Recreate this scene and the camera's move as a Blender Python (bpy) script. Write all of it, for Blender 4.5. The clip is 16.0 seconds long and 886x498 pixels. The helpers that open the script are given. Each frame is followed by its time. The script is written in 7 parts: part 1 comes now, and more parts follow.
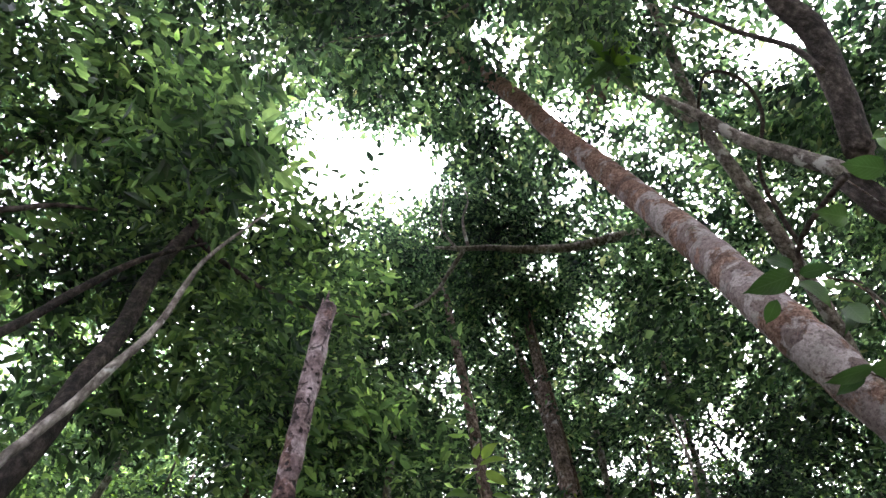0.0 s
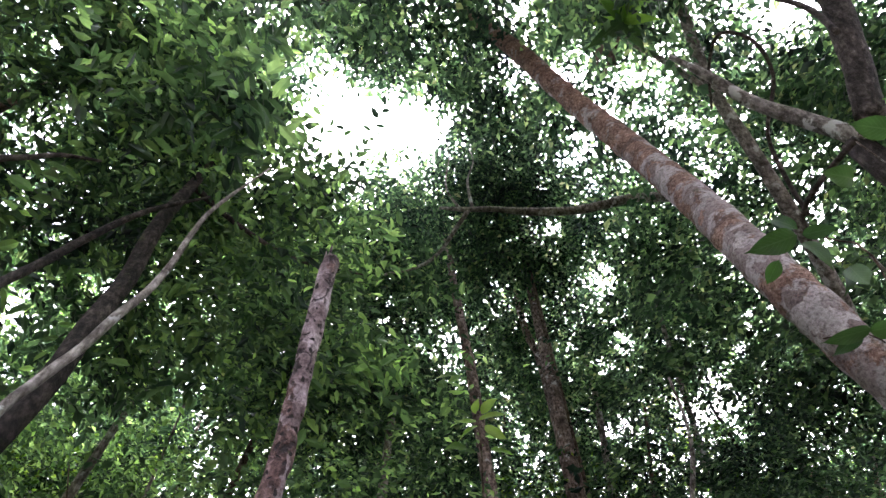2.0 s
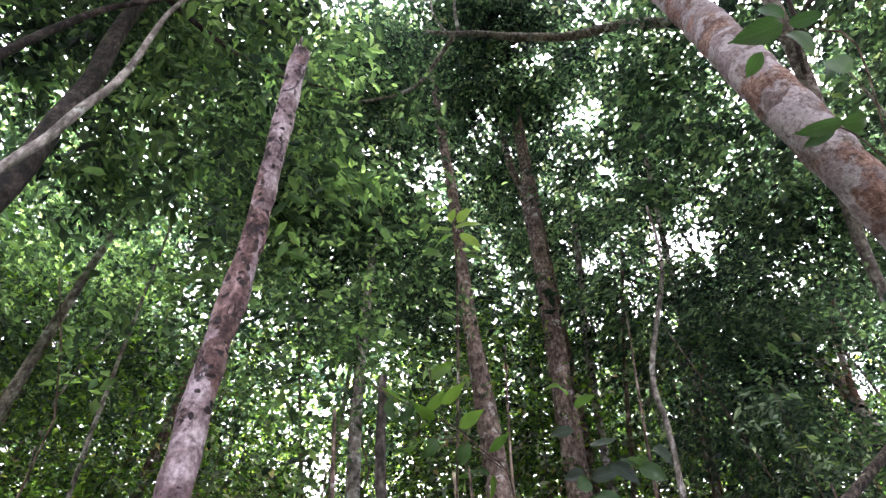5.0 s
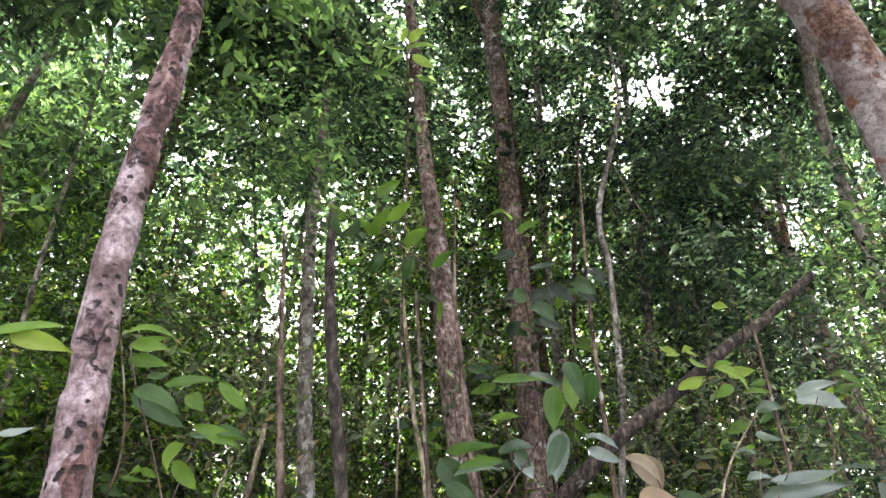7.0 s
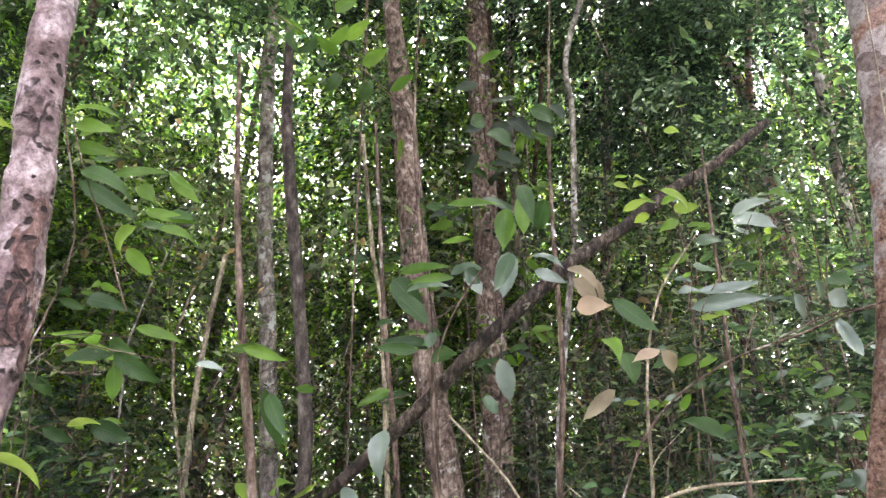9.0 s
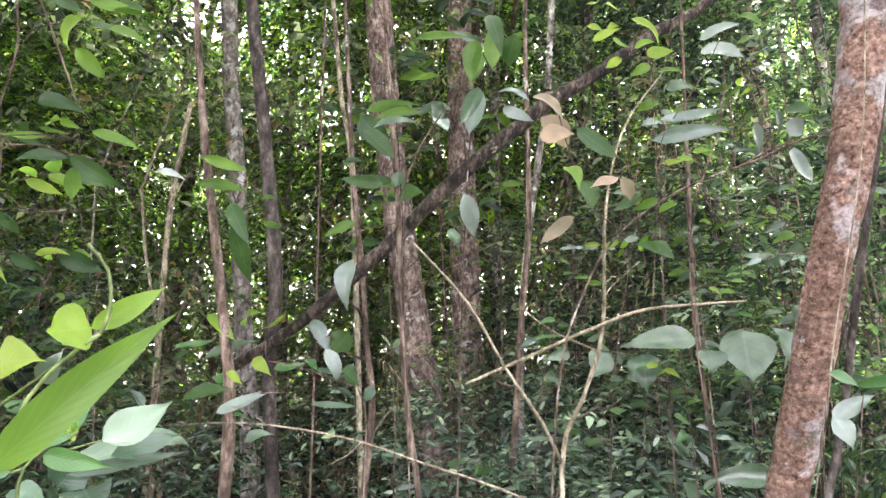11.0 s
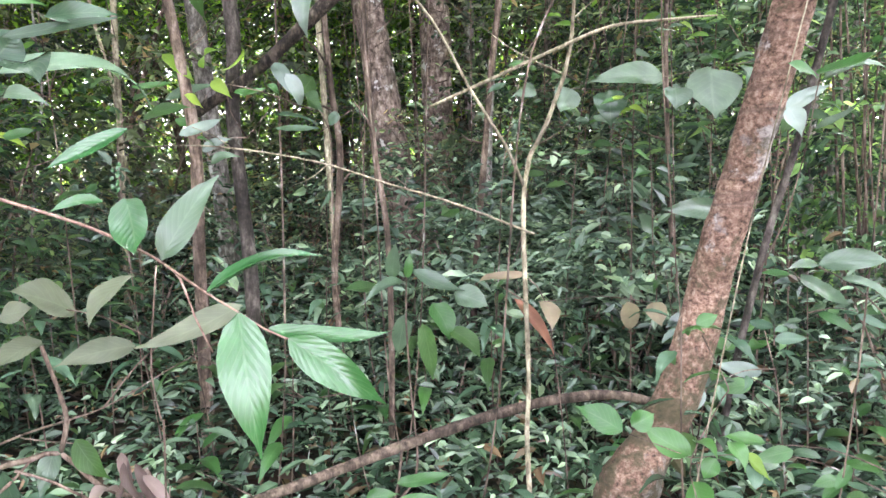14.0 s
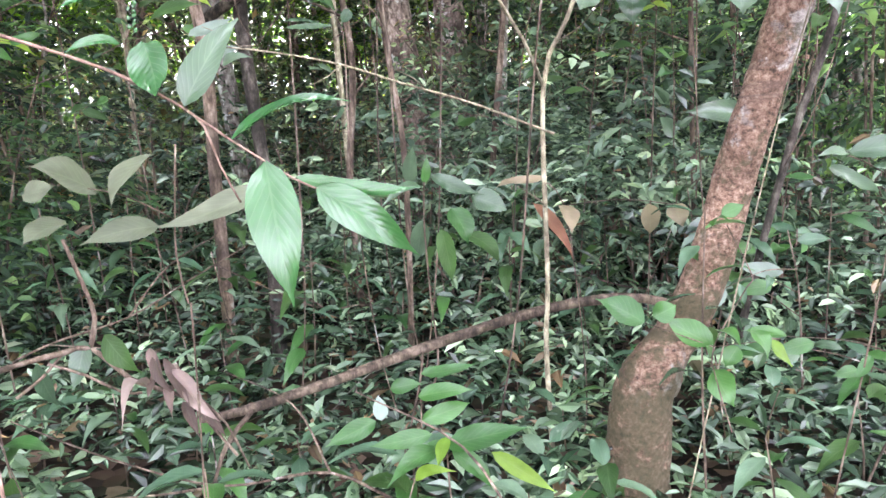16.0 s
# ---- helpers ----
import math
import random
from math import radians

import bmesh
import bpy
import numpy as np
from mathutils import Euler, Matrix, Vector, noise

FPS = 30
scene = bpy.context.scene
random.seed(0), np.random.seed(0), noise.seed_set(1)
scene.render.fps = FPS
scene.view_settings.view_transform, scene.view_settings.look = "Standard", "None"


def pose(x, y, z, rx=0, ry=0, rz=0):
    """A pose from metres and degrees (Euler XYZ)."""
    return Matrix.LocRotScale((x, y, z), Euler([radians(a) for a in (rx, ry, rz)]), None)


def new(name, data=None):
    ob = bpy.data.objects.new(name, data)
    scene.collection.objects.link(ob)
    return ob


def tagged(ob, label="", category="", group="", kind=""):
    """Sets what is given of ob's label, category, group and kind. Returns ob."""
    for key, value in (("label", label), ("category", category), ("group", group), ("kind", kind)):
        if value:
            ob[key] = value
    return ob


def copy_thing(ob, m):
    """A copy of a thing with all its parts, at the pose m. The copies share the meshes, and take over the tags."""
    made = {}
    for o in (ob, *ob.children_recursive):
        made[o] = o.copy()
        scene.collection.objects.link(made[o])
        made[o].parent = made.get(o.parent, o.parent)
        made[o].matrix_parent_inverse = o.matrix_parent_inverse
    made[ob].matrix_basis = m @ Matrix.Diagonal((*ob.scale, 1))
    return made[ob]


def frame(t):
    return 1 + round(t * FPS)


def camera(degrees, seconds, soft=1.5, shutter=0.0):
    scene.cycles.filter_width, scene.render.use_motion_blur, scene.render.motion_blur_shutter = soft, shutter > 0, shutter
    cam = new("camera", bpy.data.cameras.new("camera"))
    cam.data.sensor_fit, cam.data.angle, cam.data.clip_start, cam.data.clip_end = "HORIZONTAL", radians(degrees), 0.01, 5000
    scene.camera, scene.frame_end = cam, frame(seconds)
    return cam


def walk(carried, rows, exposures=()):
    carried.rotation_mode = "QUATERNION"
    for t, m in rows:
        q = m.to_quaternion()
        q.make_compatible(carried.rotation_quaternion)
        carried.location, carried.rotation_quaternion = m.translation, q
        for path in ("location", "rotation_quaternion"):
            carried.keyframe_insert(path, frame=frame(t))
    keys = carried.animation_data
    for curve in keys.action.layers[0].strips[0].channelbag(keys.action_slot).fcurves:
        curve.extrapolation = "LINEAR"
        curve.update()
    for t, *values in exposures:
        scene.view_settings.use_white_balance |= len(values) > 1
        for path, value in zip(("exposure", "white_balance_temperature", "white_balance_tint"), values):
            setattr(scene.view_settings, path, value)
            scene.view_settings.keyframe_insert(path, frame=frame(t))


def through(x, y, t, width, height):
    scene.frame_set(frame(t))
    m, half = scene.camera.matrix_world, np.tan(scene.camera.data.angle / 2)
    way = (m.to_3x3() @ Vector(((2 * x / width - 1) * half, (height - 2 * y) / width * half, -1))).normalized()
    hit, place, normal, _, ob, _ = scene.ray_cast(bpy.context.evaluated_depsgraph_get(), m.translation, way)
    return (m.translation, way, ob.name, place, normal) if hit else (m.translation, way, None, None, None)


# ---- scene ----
cam = camera(66.8, 16.0)
METRES, EYE, TILT, LEAN, TURN = 1.1, 2.15, 63.0, 1.5, 0.0
ROWS = [
    (0.0, 0.0, 0.0, 0.0, -0.0, 0.0, 0.0),
    (0.5, 0.0082, -0.0002, -0.0039, 0.16, -0.6, 0.05),
    (1.0, 0.0038, -0.0024, -0.0007, 0.28, -1.1, -0.2),
    (1.5, -0.0005, -0.0018, -0.0089, 0.43, -1.81, -0.6),
    (2.0, 0.0038, -0.0041, -0.025, 0.37, -3.19, -1.07),
    (2.5, 0.011, -0.0048, -0.0387, 0.32, -4.94, -1.35),
    (3.0, 0.017, -0.0047, -0.0626, 0.39, -6.88, -1.43),
    (5.5, 0.0767, -0.0308, -0.2172, -1.29, -19.86, -2.65),
    (6.0, 0.0984, -0.0468, -0.2492, -2.18, -23.51, -3.49),
    (6.5, 0.1021, -0.0506, -0.2647, -2.71, -26.4, -4.44),
    (7.0, 0.1123, -0.0715, -0.2918, -2.95, -29.0, -5.06),
    (7.5, 0.1214, -0.0944, -0.3123, -3.4, -32.04, -5.81),
    (8.0, 0.1299, -0.1202, -0.3377, -3.97, -35.02, -6.69),
    (8.5, 0.135, -0.1381, -0.3595, -4.26, -38.03, -7.49),
    (9.0, 0.1448, -0.1588, -0.3818, -4.37, -40.93, -8.35),
    (11.5, 0.1874, -0.305, -0.4883, -5.18, -53.81, -10.74),
    (12.0, 0.1843, -0.3349, -0.5156, -5.3, -56.5, -10.77),
    (12.5, 0.2019, -0.3805, -0.5481, -6.02, -59.58, -10.98),
    (13.0, 0.2155, -0.4149, -0.5542, -6.75, -62.26, -11.52),
    (13.5, 0.2218, -0.4563, -0.5739, -6.95, -64.91, -11.88),
    (14.0, 0.2167, -0.4991, -0.5955, -6.62, -67.34, -12.19),
    (14.5, 0.2211, -0.5265, -0.602, -7.06, -69.09, -12.1),
    (15.0, 0.2203, -0.5613, -0.6218, -7.18, -70.51, -11.92),
    (15.5, 0.2035, -0.5774, -0.6448, -6.75, -72.31, -11.64),
    (16.0, 0.1973, -0.5762, -0.6483, -7.05, -73.04, -10.96),
]
EXPOSURES = [(0.0, 3.38, 6250, 25), (3.0, 3.55, 6100, 27), (5.5, 4.14, 6200, 30), (7.0, 4.35, 6450, 26), (9.0, 4.7, 6550, 27), (12.0, 5.1, 6450, 26), (14.0, 5.2, 6250, 22), (16.0, 5.25, 6200, 24)]
walk(cam, [(t, pose(0, 0, EYE, TILT, LEAN, TURN) @ pose(METRES * x, METRES * y, METRES * z, 90 + pitch, roll, yaw)) for t, x, y, z, yaw, pitch, roll in ROWS], EXPOSURES)

# ---- light: a bright overcast sky over the canopy ----
SUN_UP, SUN_ROUND = 62.0, 20.0
world = bpy.data.worlds.new("overcast")
scene.world = world
world.use_nodes = True
wn, wl = world.node_tree.nodes, world.node_tree.links
sky = wn.new("ShaderNodeTexSky")
sky.sky_type = "NISHITA"
sky.sun_disc = False
sky.sun_elevation, sky.sun_rotation = radians(SUN_UP), radians(SUN_ROUND)
sky.air_density, sky.dust_density, sky.ozone_density = 1.0, 6.0, 1.0
grey = wn.new("ShaderNodeHueSaturation")
grey.inputs["Saturation"].default_value = 0.25
wl.new(sky.outputs[0], grey.inputs["Color"])
wl.new(grey.outputs[0], wn["Background"].inputs["Color"])
wn["Background"].inputs["Strength"].default_value = 0.15
sun = new("sun", bpy.data.lights.new("sun", "SUN"))
sun.data.energy, sun.data.angle, sun.data.color = 1.5, radians(25), (1.0, 0.98, 0.95)
sun.matrix_world = pose(0, 0, 30, 90 - SUN_UP, 0, 180 - SUN_ROUND)

rng = np.random.default_rng(7)
UP = np.array([0.0, 0.0, 1.0])


# ---- materials ----
def material(name):
    m = bpy.data.materials.new(name)
    m.use_nodes = True
    nt = m.node_tree
    return m, nt.nodes, nt.links, nt.nodes["Principled BSDF"]


def ramp(nodes, links, source, stops):
    r = nodes.new("ShaderNodeValToRGB")
    e = r.color_ramp.elements
    while len(e) < len(stops):
        e.new(0.5)
    for k, (p, c) in zip(e, stops):
        k.position, k.color = p, (*c, 1)
    links.new(source, r.inputs[0])
    return r.outputs[0]


def noise_node(nodes, links, scale, detail=5, rough=0.6, vector=None):
    n = nodes.new("ShaderNodeTexNoise")
    n.inputs["Scale"].default_value, n.inputs["Detail"].default_value, n.inputs["Roughness"].default_value = scale, detail, rough
    if vector is not None:
        links.new(vector, n.inputs["Vector"])
    return n.outputs["Fac"]


def mix(nodes, links, fac, a, b, kind="MIX"):
    m = nodes.new("ShaderNodeMix")
    m.data_type, m.blend_type = "RGBA", kind
    for k, v in ((0, fac), (6, a), (7, b)):
        if isinstance(v, (int, float)):
            m.inputs[k].default_value = v
        elif isinstance(v, tuple):
            m.inputs[k].default_value = (*v, 1)
        else:
            links.new(v, m.inputs[k])
    return m.outputs[2]


def bump(nodes, links, height, strength, distance, bsdf):
    b = nodes.new("ShaderNodeBump")
    b.inputs["Strength"].default_value, b.inputs["Distance"].default_value = strength, distance
    links.new(height, b.inputs["Height"])
    links.new(b.outputs[0], bsdf.inputs["Normal"])


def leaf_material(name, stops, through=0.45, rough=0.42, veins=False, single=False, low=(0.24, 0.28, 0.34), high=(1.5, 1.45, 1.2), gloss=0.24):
    """Leaf tissue: colour varies leaf by leaf and in painted patches of light and shade, light comes through it."""
    m, n, l, p = material(name)
    if single:
        rnd = n.new("ShaderNodeObjectInfo").outputs["Random"]
    else:
        rnd = n.new("ShaderNodeNewGeometry").outputs["Random Per Island"]
    col = ramp(n, l, rnd, stops)
    co = n.new("ShaderNodeTexCoord")
    spots = noise_node(n, l, 9.0, 3, 0.6, co.outputs["Object"])
    shade = ramp(n, l, spots, [(0.3, (0.7, 0.72, 0.7)), (0.65, (1.1, 1.1, 1.05))])
    col = mix(n, l, 1.0, col, shade, "MULTIPLY")
    if not single:
        # broad patches put the light and shade of whole leaf clumps into the colour
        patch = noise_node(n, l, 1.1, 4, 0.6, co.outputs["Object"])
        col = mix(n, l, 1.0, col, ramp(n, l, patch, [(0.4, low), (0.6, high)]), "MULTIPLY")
        many = n.new("ShaderNodeMath"); many.operation = "MULTIPLY"
        l.new(rnd, many.inputs[0]); many.inputs[1].default_value = 37.0
        other = n.new("ShaderNodeMath"); other.operation = "FRACT"
        l.new(many.outputs[0], other.inputs[0])
        col = mix(n, l, 1.0, col, ramp(n, l, other.outputs[0], [(0.0, (0.42, 0.44, 0.46)), (0.5, (0.84, 0.86, 0.86)), (1.0, (1.45, 1.42, 1.3))]), "MULTIPLY")
    if veins:
        uv = n.new("ShaderNodeUVMap")
        sep = n.new("ShaderNodeSeparateXYZ")
        l.new(uv.outputs[0], sep.inputs[0])
        off = n.new("ShaderNodeMath"); off.operation = "ABSOLUTE"
        l.new(sep.outputs[1], off.inputs[0])
        slant = n.new("ShaderNodeMath"); slant.operation = "MULTIPLY_ADD"
        l.new(off.outputs[0], slant.inputs[0]); slant.inputs[1].default_value = -0.32
        l.new(sep.outputs[0], slant.inputs[2])
        wave = n.new("ShaderNodeMath"); wave.operation = "PINGPONG"
        l.new(slant.outputs[0], wave.inputs[0]); wave.inputs[1].default_value = 0.055
        side = ramp(n, l, wave.outputs[0], [(0.0, (1, 1, 1)), (0.012, (0, 0, 0))])
        rib = ramp(n, l, off.outputs[0], [(0.03, (1, 1, 1)), (0.07, (0, 0, 0))])
        lines = mix(n, l, 1.0, side, rib, "LIGHTEN")
        pale = mix(n, l, 0.04, col, (0.4, 0.52, 0.3))
        col = mix(n, l, lines, col, pale)
        wide = ramp(n, l, wave.outputs[0], [(0.0, (0, 0, 0)), (0.055, (1, 1, 1))])
        swell = noise_node(n, l, 26.0, 2, 0.5, co.outputs["Object"])
        bump(n, l, mix(n, l, 0.6, wide, swell), 0.1, 0.006, p)
    l.new(col, p.inputs["Base Color"])
    p.inputs["Roughness"].default_value = rough
    p.inputs["Specular IOR Level"].default_value = gloss
    tr = n.new("ShaderNodeBsdfTranslucent")
    bright = mix(n, l, 1.0, col, (2.2, 2.35, 1.85), "MULTIPLY")
    l.new(bright, tr.inputs["Color"])
    ms = n.new("ShaderNodeMixShader")
    if single:
        ms.inputs[0].default_value = through
    else:
        # translucency rises with the leaf's random tone: dark silhouettes beside glowing leaves
        thin = n.new("ShaderNodeMapRange")
        for k, v in ((1, 0.0), (2, 1.0), (3, 0.25 * through), (4, min(0.8, 1.7 * through))):
            thin.inputs[k].default_value = v
        l.new(rnd, thin.inputs[0])
        l.new(thin.outputs[0], ms.inputs[0])
    l.new(p.outputs[0], ms.inputs[1]); l.new(tr.outputs[0], ms.inputs[2])
    l.new(ms.outputs[0], n["Material Output"].inputs[0])
    return m


def bark_material(name, dark, mid, pale, patch=None, patch_at=0.62, grain=30.0, stretch=0.35, strength=0.6, moss=None, moss_at=0.6, rough=0.9):
    """Bark: grain along the stem, blotches, pale crusts of lichen, and moss."""
    m, n, l, p = material(name)
    co = n.new("ShaderNodeTexCoord")
    info = n.new("ShaderNodeObjectInfo")
    add = n.new("ShaderNodeVectorMath"); add.operation = "ADD"
    mul = n.new("ShaderNodeVectorMath"); mul.operation = "SCALE"
    mul.inputs[0].default_value = (7.0, 3.0, 5.0)
    l.new(info.outputs["Random"], mul.inputs["Scale"])
    l.new(co.outputs["Object"], add.inputs[0]); l.new(mul.outputs[0], add.inputs[1])
    mp = n.new("ShaderNodeMapping")
    mp.inputs["Scale"].default_value = (1.0, 1.0, stretch)
    l.new(add.outputs[0], mp.inputs[0])
    fine = noise_node(n, l, grain, 7, 0.7, mp.outputs[0])
    big = noise_node(n, l, 4.0, 4, 0.6, add.outputs[0])
    col = ramp(n, l, fine, [(0.38, dark), (0.5, mid), (0.63, pale)])
    blot = ramp(n, l, big, [(0.36, (0.5, 0.48, 0.48)), (0.64, (1.3, 1.28, 1.25))])
    col = mix(n, l, 1.0, col, blot, "MULTIPLY")
    scurf = noise_node(n, l, 17.0, 6, 0.7, add.outputs[0])
    col = mix(n, l, 1.0, col, ramp(n, l, scurf, [(0.4, (0.6, 0.58, 0.57)), (0.62, (1.35, 1.36, 1.36))]), "MULTIPLY")
    if patch:
        pn = noise_node(n, l, 7.0, 6, 0.65, add.outputs[0])
        pm = ramp(n, l, pn, [(patch_at, (0, 0, 0)), (patch_at + 0.04, (1, 1, 1))])
        pc = ramp(n, l, fine, [(0.3, tuple(v * 0.7 for v in patch)), (0.7, patch)])
        col = mix(n, l, pm, col, pc)
    if moss:
        mn = noise_node(n, l, 5.0, 6, 0.7, mp.outputs[0])
        mm = ramp(n, l, mn, [(moss_at, (0, 0, 0)), (moss_at + 0.1, (1, 1, 1))])
        col = mix(n, l, mm, col, moss)
    l.new(col, p.inputs["Base Color"])
    p.inputs["Roughness"].default_value = rough
    p.inputs["Specular IOR Level"].default_value = 0.25
    bump(n, l, mix(n, l, 0.4, fine, scurf), strength, 0.02, p)
    return m


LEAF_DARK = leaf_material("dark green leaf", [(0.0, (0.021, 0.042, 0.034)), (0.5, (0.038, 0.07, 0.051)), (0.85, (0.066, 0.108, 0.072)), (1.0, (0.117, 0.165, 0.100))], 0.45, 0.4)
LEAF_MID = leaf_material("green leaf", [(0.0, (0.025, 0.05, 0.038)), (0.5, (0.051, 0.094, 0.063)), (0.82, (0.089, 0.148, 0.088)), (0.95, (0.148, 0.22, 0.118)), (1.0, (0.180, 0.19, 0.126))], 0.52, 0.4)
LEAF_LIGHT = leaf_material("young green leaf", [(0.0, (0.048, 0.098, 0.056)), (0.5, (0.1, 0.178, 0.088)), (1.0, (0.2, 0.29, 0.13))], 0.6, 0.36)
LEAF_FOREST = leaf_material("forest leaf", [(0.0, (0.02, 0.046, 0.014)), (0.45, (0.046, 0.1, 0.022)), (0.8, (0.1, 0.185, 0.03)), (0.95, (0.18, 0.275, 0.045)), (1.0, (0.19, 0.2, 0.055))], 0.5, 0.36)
LEAF_BRUSH = leaf_material("brush leaf", [(0.0, (0.05, 0.07, 0.044)), (0.4, (0.105, 0.135, 0.085)), (0.75, (0.17, 0.205, 0.13)), (0.9, (0.27, 0.3, 0.22)), (0.92, (0.15, 0.105, 0.065)), (1.0, (0.24, 0.17, 0.115))], 0.4, 0.35, low=(0.5, 0.54, 0.55), high=(1.4, 1.36, 1.25))
LEAF_PALE = leaf_material("pale glossy leaf", [(0.0, (0.06, 0.1, 0.07)), (0.4, (0.145, 0.21, 0.15)), (0.8, (0.25, 0.33, 0.25)), (1.0, (0.38, 0.45, 0.37))], 0.22, 0.22, low=(0.5, 0.54, 0.55), high=(1.4, 1.36, 1.25), gloss=0.5)
LEAF_FLOOR = leaf_material("undergrowth leaf", [(0.0, (0.011, 0.024, 0.014)), (0.35, (0.058, 0.1, 0.064)), (0.75, (0.165, 0.235, 0.17)), (0.91, (0.3, 0.38, 0.3)), (0.925, (0.11, 0.08, 0.05)), (1.0, (0.2, 0.13, 0.09))], 0.1, 0.22, low=(0.5, 0.54, 0.55), high=(1.4, 1.36, 1.25), gloss=0.5)


def scaly_material():
    """Flaking bark: pale lilac skin, peeled red-brown plates with jagged dark edges, groups of round dark warts."""
    m, n, l, p = material("flaking violet-grey bark")
    co = n.new("ShaderNodeTexCoord")
    at = co.outputs["Object"]
    warp = n.new("ShaderNodeTexNoise")
    warp.inputs["Scale"].default_value, warp.inputs["Detail"].default_value = 14.0, 4.0
    l.new(at, warp.inputs["Vector"])
    bent = n.new("ShaderNodeVectorMath"); bent.operation = "MULTIPLY_ADD"
    l.new(warp.outputs["Color"], bent.inputs[0]); bent.inputs[1].default_value = (0.07, 0.07, 0.09)
    l.new(at, bent.inputs[2])
    tall = n.new("ShaderNodeMapping"); tall.inputs["Scale"].default_value = (1.0, 1.0, 0.5)
    l.new(bent.outputs[0], tall.inputs[0])
    fine = noise_node(n, l, 60.0, 7, 0.7, at)
    grain = ramp(n, l, fine, [(0.38, (0.45, 0.41, 0.41)), (0.62, (1.35, 1.33, 1.33))])
    skin = ramp(n, l, noise_node(n, l, 11.0, 5, 0.6, at), [(0.36, (0.11, 0.074, 0.074)), (0.48, (0.225, 0.168, 0.17)), (0.63, (0.41, 0.345, 0.355))])
    bare = ramp(n, l, noise_node(n, l, 24.0, 5, 0.65, tall.outputs[0]), [(0.38, (0.042, 0.022, 0.019)), (0.5, (0.13, 0.075, 0.066)), (0.62, (0.29, 0.2, 0.185))])
    peel = noise_node(n, l, 3.4, 5, 0.62, tall.outputs[0])
    where = ramp(n, l, peel, [(0.492, (0, 0, 0)), (0.502, (1, 1, 1))])
    col = mix(n, l, 1.0, mix(n, l, where, skin, bare), grain, "MULTIPLY")
    # torn edges of the peeled plates, and splits inside them
    edge = ramp(n, l, peel, [(0.476, (0, 0, 0)), (0.486, (1, 1, 1)), (0.496, (1, 1, 1)), (0.502, (0, 0, 0))])
    plate = n.new("ShaderNodeTexVoronoi"); plate.feature = "DISTANCE_TO_EDGE"; plate.inputs["Scale"].default_value = 15.0
    l.new(tall.outputs[0], plate.inputs["Vector"])
    split = ramp(n, l, plate.outputs["Distance"], [(0.015, (1, 1, 1)), (0.05, (0, 0, 0))])
    some = ramp(n, l, noise_node(n, l, 7.0, 3, 0.6, at), [(0.5, (0, 0, 0)), (0.56, (0.9, 0.9, 0.9))])
    dark = mix(n, l, 1.0, mix(n, l, 1.0, edge, split, "LIGHTEN"), some, "MULTIPLY")
    # warts
    wart = n.new("ShaderNodeTexVoronoi"); wart.inputs["Scale"].default_value = 30.0
    l.new(bent.outputs[0], wart.inputs["Vector"])
    spot = ramp(n, l, wart.outputs["Distance"], [(0.22, (1, 1, 1)), (0.3, (0, 0, 0))])
    group = ramp(n, l, noise_node(n, l, 5.0, 4, 0.6, at), [(0.43, (0, 0, 0)), (0.48, (1, 1, 1))])
    dark = mix(n, l, 1.0, dark, mix(n, l, 1.0, spot, group, "MULTIPLY"), "LIGHTEN")
    col = mix(n, l, dark, col, (0.018, 0.011, 0.011))
    l.new(col, p.inputs["Base Color"])
    p.inputs["Roughness"].default_value = 0.75
    p.inputs["Specular IOR Level"].default_value = 0.3
    inv = n.new("ShaderNodeInvert")
    l.new(dark, inv.inputs["Color"])
    bump(n, l, mix(n, l, 0.45, inv.outputs[0], fine), 1.0, 0.025, p)
    return m


